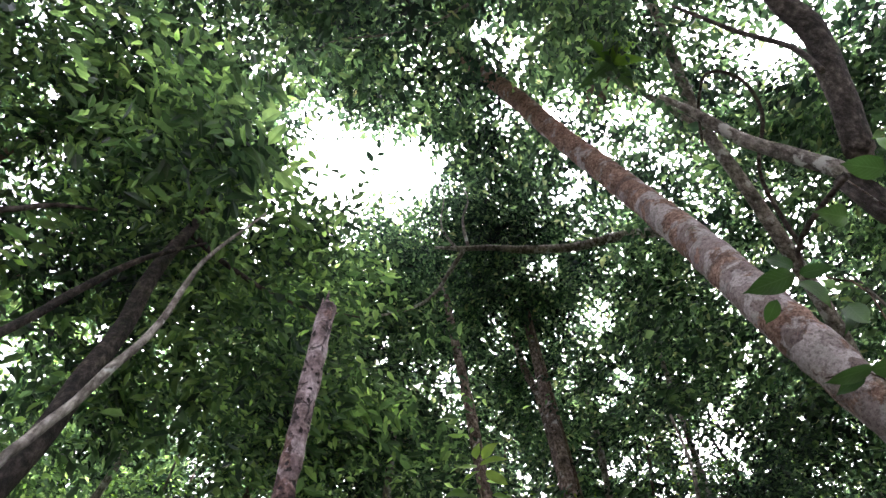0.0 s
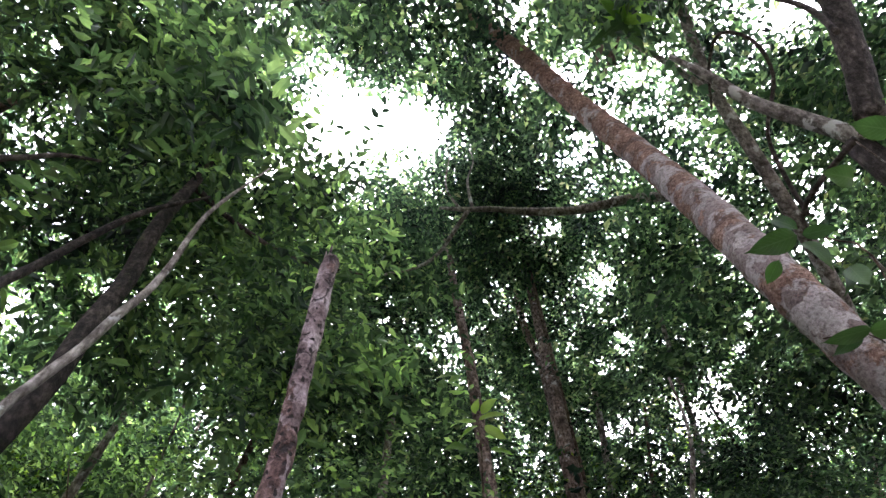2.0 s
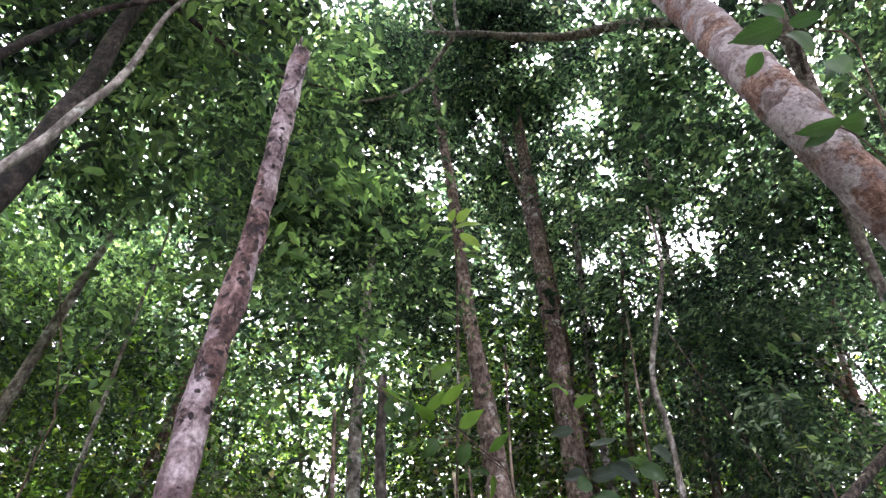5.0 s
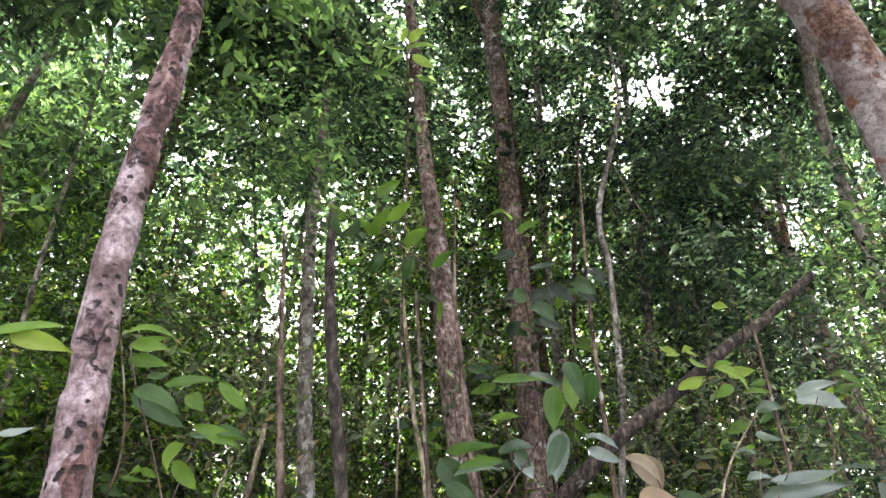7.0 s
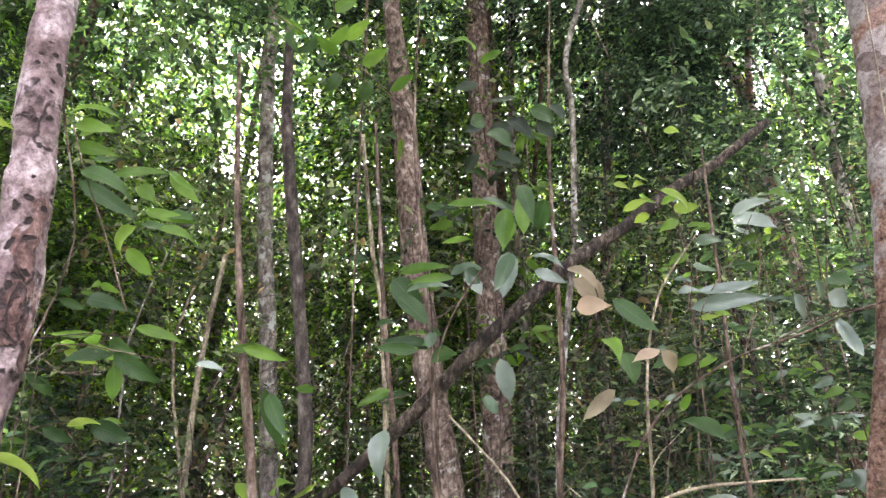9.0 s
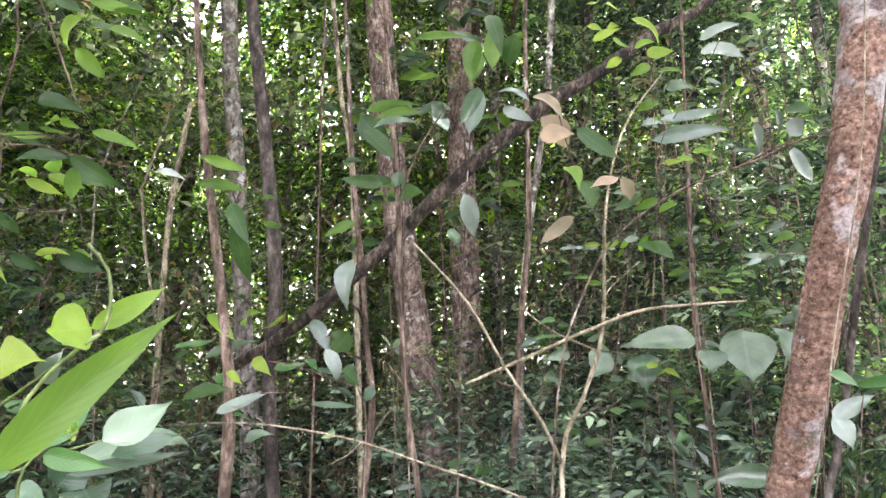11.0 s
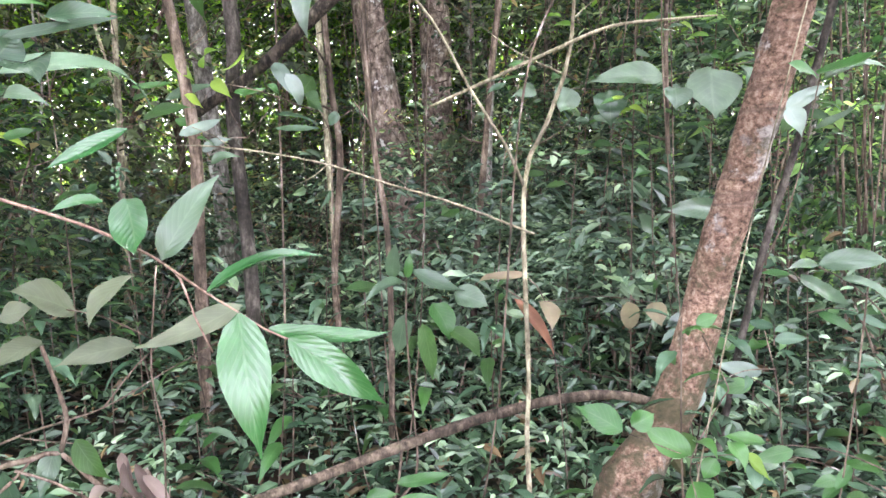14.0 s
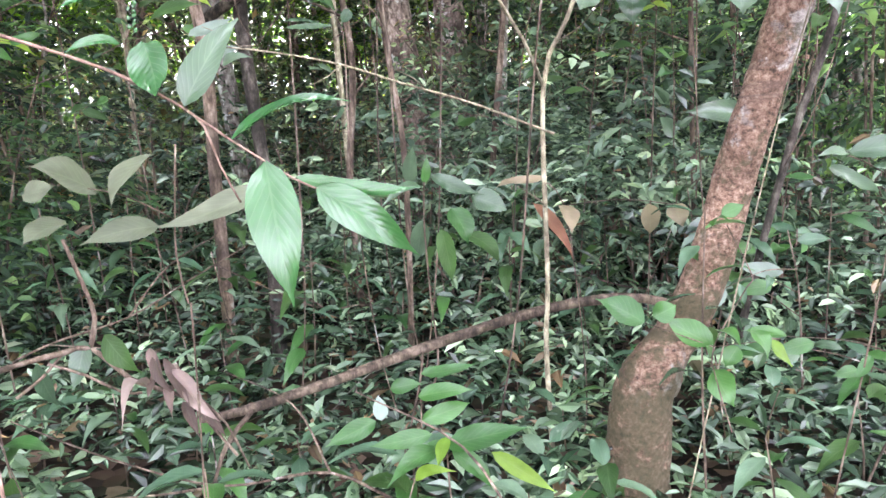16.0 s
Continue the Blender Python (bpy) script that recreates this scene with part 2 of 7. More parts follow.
def pinkish_material():
    """Thin pinkish bark with fine warts, ring marks, and large pale crusts of lichen."""
    m, n, l, p = material("pinkish bark with pale lichen")
    co = n.new("ShaderNodeTexCoord")
    flat = n.new("ShaderNodeMapping"); flat.inputs["Scale"].default_value = (1.0, 1.0, 1.15)
    l.new(co.outputs["Object"], flat.inputs[0])
    fine = noise_node(n, l, 55.0, 8, 0.74, flat.outputs[0])
    col = ramp(n, l, fine, [(0.36, (0.035, 0.021, 0.016)), (0.43, (0.14, 0.082, 0.06)), (0.52, (0.255, 0.155, 0.115)), (0.64, (0.42, 0.305, 0.25))])
    mid = noise_node(n, l, 8.0, 6, 0.65, co.outputs["Object"])
    col = mix(n, l, 1.0, col, ramp(n, l, mid, [(0.34, (0.5, 0.46, 0.42)), (0.52, (0.95, 0.93, 0.92)), (0.68, (1.4, 1.38, 1.36))]), "MULTIPLY")
    ringed = n.new("ShaderNodeMapping"); ringed.inputs["Scale"].default_value = (1.2, 1.2, 14.0)
    l.new(co.outputs["Object"], ringed.inputs[0])
    rings = noise_node(n, l, 1.0, 4, 0.6, ringed.outputs[0])
    col = mix(n, l, ramp(n, l, rings, [(0.56, (0, 0, 0)), (0.66, (0.7, 0.7, 0.7))]), col, (0.09, 0.06, 0.05))
    crust = noise_node(n, l, 4.2, 8, 0.68, co.outputs["Object"])
    up = n.new("ShaderNodeSeparateXYZ")
    l.new(co.outputs["Object"], up.inputs[0])
    more = n.new("ShaderNodeMapRange")
    for k, v in ((1, 1.0), (2, 3.2), (3, -0.085), (4, 0.045)):
        more.inputs[k].default_value = v
    l.new(up.outputs[2], more.inputs[0])
    crusted = n.new("ShaderNodeMath")
    less = n.new("ShaderNodeMapRange")
    for k, v in ((1, 4.6), (2, 8.0), (3, 0.0), (4, 0.11)):
        less.inputs[k].default_value = v
    l.new(up.outputs[2], less.inputs[0])
    share = n.new("ShaderNodeMath"); share.operation = "SUBTRACT"
    l.new(more.outputs[0], share.inputs[0]); l.new(less.outputs[0], share.inputs[1])
    l.new(crust, crusted.inputs[0]); l.new(share.outputs[0], crusted.inputs[1])
    cm = ramp(n, l, crusted.outputs[0], [(0.485, (0, 0, 0)), (0.53, (0.9, 0.9, 0.9))])
    flakes = n.new("ShaderNodeTexVoronoi")
    flakes.inputs["Scale"].default_value = 13.0
    warp = n.new("ShaderNodeTexNoise")
    warp.inputs["Scale"].default_value, warp.inputs["Detail"].default_value = 9.0, 5.0
    l.new(co.outputs["Object"], warp.inputs["Vector"])
    bent = n.new("ShaderNodeVectorMath"); bent.operation = "MULTIPLY_ADD"
    l.new(warp.outputs["Color"], bent.inputs[0]); bent.inputs[1].default_value = (0.14, 0.14, 0.14)
    l.new(co.outputs["Object"], bent.inputs[2]); l.new(bent.outputs[0], flakes.inputs["Vector"])
    tone = n.new("ShaderNodeSeparateColor")
    l.new(flakes.outputs["Color"], tone.inputs[0])
    pale = ramp(n, l, tone.outputs[0], [(0.0, (0.2, 0.16, 0.15)), (0.3, (0.3, 0.25, 0.24)), (0.55, (0.38, 0.36, 0.34)), (0.8, (0.46, 0.41, 0.4)), (0.97, (0.5, 0.46, 0.45)), (1.0, (0.3, 0.13, 0.07))])
    speck = ramp(n, l, fine, [(0.38, (0.45, 0.42, 0.42)), (0.5, (0.9, 0.88, 0.88)), (0.62, (1.15, 1.15, 1.15))])
    pale = mix(n, l, 1.0, pale, speck, "MULTIPLY")
    col = mix(n, l, cm, col, pale)
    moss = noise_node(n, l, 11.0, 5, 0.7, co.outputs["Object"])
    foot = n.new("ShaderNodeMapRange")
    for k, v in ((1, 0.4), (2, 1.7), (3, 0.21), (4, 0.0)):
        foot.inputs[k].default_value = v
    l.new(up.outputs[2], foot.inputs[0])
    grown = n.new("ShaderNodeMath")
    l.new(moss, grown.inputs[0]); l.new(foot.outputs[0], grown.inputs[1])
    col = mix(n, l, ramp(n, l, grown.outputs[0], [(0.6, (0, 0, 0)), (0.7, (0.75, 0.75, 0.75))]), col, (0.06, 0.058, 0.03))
    l.new(col, p.inputs["Base Color"])
    p.inputs["Roughness"].default_value = 0.88
    p.inputs["Specular IOR Level"].default_value = 0.25
    bump(n, l, mix(n, l, 0.35, fine, mid), 1.0, 0.03, p)
    return m


BARK_SCALY = scaly_material()
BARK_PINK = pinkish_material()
BARK_BROWN = bark_material("brown furrowed bark", (0.034, 0.024, 0.018), (0.115, 0.083, 0.064), (0.21, 0.165, 0.138), (0.36, 0.33, 0.3), 0.62, 34, 0.22, 0.8, (0.09, 0.11, 0.05), 0.66)
BARK_TALL = bark_material("pinkish grey flaking bark", (0.05, 0.036, 0.03), (0.175, 0.13, 0.11), (0.32, 0.26, 0.23), (0.5, 0.46, 0.44), 0.6, 30, 0.5, 1.0)
BARK_GREY = bark_material("grey blotched bark", (0.08, 0.07, 0.06), (0.19, 0.175, 0.155), (0.33, 0.31, 0.285), (0.45, 0.45, 0.42), 0.58, 30, 0.4, 0.8)
BARK_DARK = bark_material("dark lichened bark", (0.02, 0.017, 0.015), (0.05, 0.041, 0.036), (0.11, 0.095, 0.085), (0.24, 0.24, 0.21), 0.7, 30, 0.4, 0.9, (0.05, 0.06, 0.03), 0.62)
TWIG = bark_material("pale twig bark", (0.12, 0.1, 0.07), (0.25, 0.22, 0.155), (0.36, 0.33, 0.25), None, 0.6, 60, 0.3, 0.5)
BARK_SMOOTH = bark_material("smooth brown bark", (0.034, 0.025, 0.019), (0.09, 0.066, 0.051), (0.17, 0.132, 0.105), None, 0.6, 40, 0.4, 0.5)
RED_TWIG = bark_material("reddish twig bark", (0.1, 0.062, 0.05), (0.23, 0.15, 0.12), (0.36, 0.26, 0.215), None, 0.6, 60, 0.3, 0.4)
STALK = bark_material("green stalk", (0.06, 0.09, 0.03), (0.11, 0.16, 0.05), (0.19, 0.25, 0.1), None, 0.6, 60, 0.3, 0.3, rough=0.6)
BLADES = {
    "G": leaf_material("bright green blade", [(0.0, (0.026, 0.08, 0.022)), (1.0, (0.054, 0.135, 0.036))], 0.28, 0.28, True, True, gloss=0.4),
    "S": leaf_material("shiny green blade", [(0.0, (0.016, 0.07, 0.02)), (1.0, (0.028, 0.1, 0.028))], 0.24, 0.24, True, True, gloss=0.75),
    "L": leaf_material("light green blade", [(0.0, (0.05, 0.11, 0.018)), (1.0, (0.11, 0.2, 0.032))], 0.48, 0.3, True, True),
    # W: pale undersides, and the sky's white sheen put into the leaf colour
    "W": leaf_material("pale underside and painted sheen", [(0.0, (0.085, 0.12, 0.1)), (1.0, (0.18, 0.22, 0.195))], 0.18, 0.25, True, True, gloss=0.6),
    "P": leaf_material("grey-green blade", [(0.0, (0.038, 0.07, 0.042)), (1.0, (0.078, 0.118, 0.076))], 0.22, 0.26, True, True, gloss=0.5),
    "T": leaf_material("tan dry blade", [(0.0, (0.18, 0.15, 0.105)), (0.6, (0.26, 0.195, 0.145)), (1.0, (0.36, 0.26, 0.2))], 0.35, 0.6, True, True),
    "B": leaf_material("red-brown dead blade", [(0.0, (0.2, 0.09, 0.06)), (1.0, (0.38, 0.17, 0.12))], 0.3, 0.6, True, True),
    "R": leaf_material("pinkish dead blade", [(0.0, (0.05, 0.032, 0.028)), (0.6, (0.12, 0.08, 0.074)), (1.0, (0.24, 0.175, 0.165))], 0.15, 0.55, True, True),
    "Y": leaf_material("yellow-green blade", [(0.0, (0.12, 0.22, 0.035)), (1.0, (0.22, 0.29, 0.05))], 0.5, 0.35, True, True),
    "D": leaf_material("deep green blade", [(0.0, (0.02, 0.05, 0.016)), (1.0, (0.042, 0.088, 0.024))], 0.3, 0.42, True, True),
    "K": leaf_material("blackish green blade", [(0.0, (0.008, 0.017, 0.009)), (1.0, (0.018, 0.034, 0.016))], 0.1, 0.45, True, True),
    "O": leaf_material("dull olive blade", [(0.0, (0.075, 0.085, 0.056)), (1.0, (0.12, 0.13, 0.09))], 0.25, 0.45, True, True),
    "F": leaf_material("undergrowth blade", [(0.0, (0.036, 0.074, 0.046)), (0.7, (0.075, 0.13, 0.085)), (1.0, (0.14, 0.2, 0.14))], 0.2, 0.2, True, True, gloss=0.4),
}


def litter_material():
    m, n, l, p = material("leaf litter")
    co = n.new("ShaderNodeTexCoord")
    vor = n.new("ShaderNodeTexVoronoi")
    vor.inputs["Scale"].default_value = 14.0
    l.new(co.outputs["Object"], vor.inputs["Vector"])
    sep = n.new("ShaderNodeSeparateColor")
    l.new(vor.outputs["Color"], sep.inputs[0])
    col = ramp(n, l, sep.outputs[0], [(0.0, (0.008, 0.006, 0.005)), (0.45, (0.022, 0.014, 0.011)), (0.8, (0.06, 0.037, 0.027)), (1.0, (0.17, 0.115, 0.085))])
    big = noise_node(n, l, 1.5, 5, 0.6, co.outputs["Object"])
    col = mix(n, l, ramp(n, l, big, [(0.45, (0, 0, 0)), (0.7, (0.8, 0.8, 0.8))]), col, (0.03, 0.045, 0.018))
    l.new(col, p.inputs["Base Color"])
    p.inputs["Roughness"].default_value = 0.95
    p.inputs["Specular IOR Level"].default_value = 0.15
    bump(n, l, vor.outputs["Distance"], 0.7, 0.03, p)
    return m


LITTER = litter_material()
BARK_LOG = bark_material("weathered brown dead wood", (0.009, 0.007, 0.006), (0.034, 0.027, 0.022), (0.13, 0.105, 0.082), (0.32, 0.29, 0.22), 0.61, 34, 0.4, 1.0, (0.085, 0.095, 0.035), 0.6)
# near-black tones: the forked tree's backlit look is put into its bark colour
BARK_BACKLIT = bark_material("bark darkened for backlight, with moss", (0.008, 0.007, 0.006), (0.025, 0.02, 0.017), (0.075, 0.062, 0.052), (0.13, 0.125, 0.105), 0.7, 34, 0.6, 1.0, (0.06, 0.075, 0.03), 0.56)


# ---- building helpers ----
def mesh(name, verts, faces, mat, smooth=True, uv=None):
    me = bpy.data.meshes.new(name)
    me.from_pydata(np.asarray(verts).tolist(), [], faces)
    if smooth:
        me.polygons.foreach_set("use_smooth", [True] * len(me.polygons))
    if uv is not None:
        layer = me.uv_layers.new(name="UVMap")
        idx = np.zeros(len(me.loops), dtype=np.int64)
        me.loops.foreach_get("vertex_index", idx)
        layer.data.foreach_set("uv", np.asarray(uv)[idx].astype(np.float32).ravel())
    me.materials.append(mat)
    me.update()
    return me


def part(name, me, parent, label=""):
    ob = new(name, me)
    ob.parent = parent
    return tagged(ob, label)


def ground_height(x, y):
    rise = 0.05 * max(0.0, y - 2.5) if y < 30 else 1.375
    return rise + 0.05 * math.sin(1.3 * x + 0.7) * math.cos(1.1 * y) + 0.03 * math.sin(2.9 * x + 1.7 * y)


def smooth_path(points, step=0.08):
    """Points along a smooth line through the control points (x, y, z, radius)."""
    p = np.array(points, dtype=float)
    ext = np.vstack([2 * p[0] - p[1], p, 2 * p[-1] - p[-2]])
    out = []
    for i in range(1, len(ext) - 2):
        a, b, c, d = ext[i - 1], ext[i], ext[i + 1], ext[i + 2]
        k = max(2, int(np.linalg.norm((c - b)[:3]) / step))
        for s in np.arange(k) / k:
            out.append(0.5 * (2 * b + (c - a) * s + (2 * a - 5 * b + 4 * c - d) * s**2 + (3 * b - a - 3 * c + d) * s**3))
    out.append(p[-1])
    return np.array(out)


GIRTH = 0.66


def tube_data(points, sides=10, step=0.08, rough=0.0, freq=6.0, origin=(0, 0, 0), seed=0.0, plates=0.0):
    """A tapered, slightly uneven round stem along a smooth line."""
    q = smooth_path(points, step)
    c, r = q[:, :3], np.maximum(q[:, 3] * GIRTH, 0.0008)
    tan = np.gradient(c, axis=0)
    tan /= np.linalg.norm(tan, axis=1)[:, None]
    ref = np.array([0.0, 1.0, 0.0]) if abs(tan[len(tan) // 2][1]) < 0.8 else np.array([1.0, 0.0, 0.0])
    side = np.cross(tan, ref)
    side /= np.linalg.norm(side, axis=1)[:, None]
    other = np.cross(tan, side)
    ang = np.arange(sides) * 2 * math.pi / sides
    ring = np.cos(ang)[None, :, None] * side[:, None, :] + np.sin(ang)[None, :, None] * other[:, None, :]
    scale = np.ones((len(c), sides))
    if rough:
        for i in range(len(c)):
            for j in range(sides):
                v = Vector(c[i] + ring[i, j] * r[i])
                scale[i, j] += rough * noise.noise(v * freq + Vector((seed, 0, 0))) + 0.5 * rough * noise.noise(v * freq * 2.7)
                if plates:
                    scale[i, j] += plates * max(-1.0, min(1.0, 9.0 * noise.noise(Vector((v.x * 16, v.y * 16, v.z * 9)))))
    verts = (c[:, None, :] + ring * (r[:, None] * scale)[:, :, None]).reshape(-1, 3) - np.array(origin)
    faces = []
    for i in range(len(c) - 1):
        for j in range(sides):
            k = (j + 1) % sides
            faces.append((i * sides + j, i * sides + k, (i + 1) * sides + k, (i + 1) * sides + j))
    faces.append(tuple(range(sides))[::-1])
    faces.append(tuple((len(c) - 1) * sides + j for j in range(sides)))
    return verts, faces


def tube(name, points, mat, sides=10, step=0.08, rough=0.0, freq=6.0, origin=(0, 0, 0), plates=0.0):
    v, f = tube_data(points, sides, step, rough, freq, origin, len(points) * 1.7, plates)
    return mesh(name, v, f, mat)


SMALL = (np.array([(0, 0, 0), (0.45, 0.5, 0.07), (1, 0, -0.1), (0.45, -0.5, 0.07)]), [(0, 2, 1), (0, 3, 2)])
OVAL = (np.array([(0, 0, 0), (0.28, 0.44, 0.07), (0.66, 0.36, 0.05), (1, 0, -0.12), (0.66, -0.36, 0.05), (0.28, -0.44, 0.07)]), [(0, 3, 2, 1), (0, 5, 4, 3)])
def unit(v):
    return v / np.maximum(np.linalg.norm(v, axis=-1, keepdims=True), 1e-9)


def leaf_data(base, way, up, length, width, shape=SMALL):
    """Vertices and faces of many leaves: their bases, directions, upper sides, lengths and widths."""
    tv, tf = shape
    way = unit(way)
    across = unit(np.cross(up, way))
    up = np.cross(way, across)
    v = base[:, None, :] + (tv[None, :, 0, None] * way[:, None, :] + tv[None, :, 2, None] * up[:, None, :]) * length[:, None, None] + tv[None, :, 1, None] * across[:, None, :] * width[:, None, None]
    n, k = len(base), len(tv)
    faces = []
    for f in tf:
        faces.append((np.arange(n)[:, None] * k + np.array(f)[None, :]).tolist())
    return v.reshape(-1, 3), [tuple(x) for g in faces for x in g]


def leaves(name, base, way, up, length, width, mat, shape=SMALL, origin=(0, 0, 0)):
    v, f = leaf_data(base - np.array(origin), way, up, length, width, shape)
    return mesh(name, v, f, mat, smooth=False)


def sprigs(start, way, span, count, size, droop=0.25, spread=1.0, flat=0.5, slim=0.4, bold=0.0):
    """Leaves set along both sides of many short twigs."""
    n = len(start)
    s = (np.arange(count) + 0.7) / count
    way = unit(way)
    side = unit(np.cross(way, UP) + rng.normal(0, 0.15, (n, 3)))
    pos = start[:, None, :] + way[:, None, :] * (span[:, None] * s[None, :])[:, :, None]
    pos[:, :, 2] -= droop * span[:, None] * s[None, :] ** 2
    sign = np.where(np.arange(count) % 2 == 0, 1.0, -1.0)
    d = way[:, None, :] * 0.55 + side[:, None, :] * (sign * spread)[None, :, None] * 0.75 + rng.normal(0, 0.28, (n, count, 3))
    d[:, :, 2] -= droop
    up = UP + rng.normal(0, flat, (n, count, 3))
    L = size * rng.uniform(0.6, 1.2, (n, count)) * np.where(rng.uniform(0, 1, (n, 1)) < bold, 1.7, 1.0)
    return pos.reshape(-1, 3), d.reshape(-1, 3), up.reshape(-1, 3), L.ravel(), (L * slim * rng.uniform(0.8, 1.2, L.shape)).ravel()


# Cones from the camera's standpoint, fitted to its view so that white sky shows: foot, direction, radius at the foot,
# widening.
VIEW_CONES = [
    ((0, 0, 2.15), (-0.012, 0.326, 0.945), 0.0, 0.049),
    ((0, 0, 2.15), (-0.062, 0.333, 0.941), 0.0, 0.068),
    ((0, 0, 2.15), (-0.119, 0.331, 0.936), 0.0, 0.068),
    ((0, 0, 2.15), (-0.172, 0.339, 0.925), 0.0, 0.056),
    ((0, 0, 2.15), (-0.215, 0.351, 0.911), 0.0, 0.046),
    ((0, 0, 2.15), (-0.255, 0.395, 0.883), 0.0, 0.032),
    ((0, 0, 2.15), (-0.270, 0.405, 0.874), 0.0, 0.022),
    ((0, 0, 2.15), (-0.125, 0.257, 0.958), 0.0, 0.037),
    ((0, 0, 2.15), (0.12, 0.175, 0.98), 0.0, 0.03),
    ((0, 0, 2.15), (0.2, 0.25, 0.95), 0.0, 0.03),
    ((0, 0, 2.15), (0.445, 0.17, 0.88), 0.0, 0.05),
    ((0, 0, 2.15), (-0.500, 0.305, 0.811), 0.0, 0.035),
    ((0, 0, 2.15), (-0.517, 0.502, 0.693), 0.0, 0.030),
    ((0, 0, 2.15), (0.426, 0.168, 0.889), 0.0, 0.040),
    ((0, 0, 2.15), (0.468, 0.323, 0.822), 0.0, 0.028),
    ((0, 0, 2.15), (-0.317, 0.668, 0.674), 0.0, 0.020),
    ((0, 0, 2.15), (0.192, 0.257, 0.947), 0.0, 0.030),
    ((0.1, 0.25, 1.9), (-0.131, 0.875, 0.466), 0.0, 0.032),
    ((0.1, 0.25, 1.9), (0.256, 0.668, 0.699), 0.0, 0.028),
    ((0.1, 0.25, 1.9), (0.346, 0.627, 0.698), 0.0, 0.032),
    ((0.1, 0.25, 1.9), (0.53, 0.675, 0.52), 0.0, 0.036),
    ((0.1, 0.25, 1.9), (0.55, 0.685, 0.475), 0.0, 0.03),
]
# Sight lines from the camera to the bare branch and tall trunks, cleared of leaves.
SIGHT_LINES = [((0, 0, 2.15), p, 0.02 + 0.008 * (k % 2)) for k, p in enumerate(((0.1, 4.08, 10.2), (0.48, 4.08, 10.16), (0.3, 4.3, 9.94), (0.09, 4.45, 9.62), (-0.2, 4.55, 9.44), (-0.6, 4.54, 9.25), (0.5, 3.9, 10.7), (0.6, 3.8, 11.2), (0.2, 3.95, 10.6), (0.86, 4.06, 10.14), (1.3, 4.06, 10.07)))]
SIGHT_LINES += [((0.05, 0.1, 2.1), p, 0.014) for p in ((0.55, 5.5, 7.6), (0.47, 5.5, 8.9), (0.4, 5.5, 9.9), (1.74, 6.5, 9.0), (1.74, 6.5, 10.4), (1.75, 6.5, 11.8), (1.6, 6.9, 11.3), (1.55, 6.9, 12.4))]


def clear(p):
    keep = np.ones(len(p), dtype=bool)
    for foot, way, r, grow in VIEW_CONES:
        way = np.array(way) / np.linalg.norm(way)
        d = p - np.array(foot)
        along = d @ way
        off = np.linalg.norm(d - along[:, None] * way, axis=1)
        keep &= ~((along > 0) & (off < r + grow * along))
    for foot, goal, grow in SIGHT_LINES:
        way = np.array(goal) - np.array(foot)
        reach = np.linalg.norm(way)
        d = p - np.array(foot)
        along = d @ (way / reach)
        off = np.linalg.norm(d - along[:, None] * (way / reach), axis=1)
        keep &= ~((along > 0) & (along < reach + 0.2) & (off < grow * along))
    # room to stand and to see past the nearest stems
    keep &= ~((np.abs(p[:, 0]) < 1.3) & (p[:, 1] > -1.2) & (p[:, 1] < 2.2) & (p[:, 2] < 4.0))
    return keep


def gaps_by_view(p, high=0.36, low=0.6):
    """Small gaps by direction from the camera, fitted to its view: more overhead beyond the tall trunks, so that sky
    shows.
    """
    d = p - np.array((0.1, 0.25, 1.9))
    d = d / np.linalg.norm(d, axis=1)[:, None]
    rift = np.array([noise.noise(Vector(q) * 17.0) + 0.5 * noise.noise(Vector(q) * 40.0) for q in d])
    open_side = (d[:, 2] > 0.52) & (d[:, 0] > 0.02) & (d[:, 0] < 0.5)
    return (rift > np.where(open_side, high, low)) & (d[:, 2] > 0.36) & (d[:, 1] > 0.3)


def crown(name, parent, centre, radii, clumps, per, size, mat, count=9, tight=0.27, shape=SMALL, slim=0.5, droop=0.25, label=""):
    """A crown of leafy twigs, gathered in uneven clumps."""
    origin, size, per = np.array(parent.location), size * 0.86, int(per * 1.3)
    c = unit(rng.normal(0, 1, (clumps, 3))) * (rng.uniform(0.15, 1, (clumps, 1)) ** 0.5) * np.array(radii) + np.array(centre)
    start = (c[:, None, :] + rng.normal(0, tight, (clumps, per, 3)) * np.array([1, 1, 0.6])).reshape(-1, 3)
    start = start[clear(start) & ~gaps_by_view(start, 0.44, 0.75)]
    way = start - np.array(centre) + rng.normal(0, 1.0, start.shape)
    way[:, 2] *= 0.4
    b, d, u, L, W = sprigs(start, way, rng.uniform(0.25, 0.6, len(start)), count, size, droop, slim=slim, bold=0.12)
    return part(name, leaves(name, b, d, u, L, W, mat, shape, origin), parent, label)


def tree(name, points, mat, label, category="tree", sides=12, step=0.1, rough=0.08, freq=6.0, group="", trunk_label="", plates=0.0):
    base = tuple(points[0][:3])
    ob = tagged(new(name), label, category, group)
    ob.location = base
    part("trunk", tube("trunk", points, mat, sides, step, rough, freq, base, plates), ob, trunk_label)
    return ob


def limb(parent, points, mat, name="limb", sides=7, step=0.08, rough=0.06, label=""):
    return part(name, tube(name, points, mat, sides, step, rough, 9.0, tuple(parent.location)), parent, label)


def root(x, y, r, lean=(0, 0), down=0.15):
    return (x, y, ground_height(x, y) - down, r)


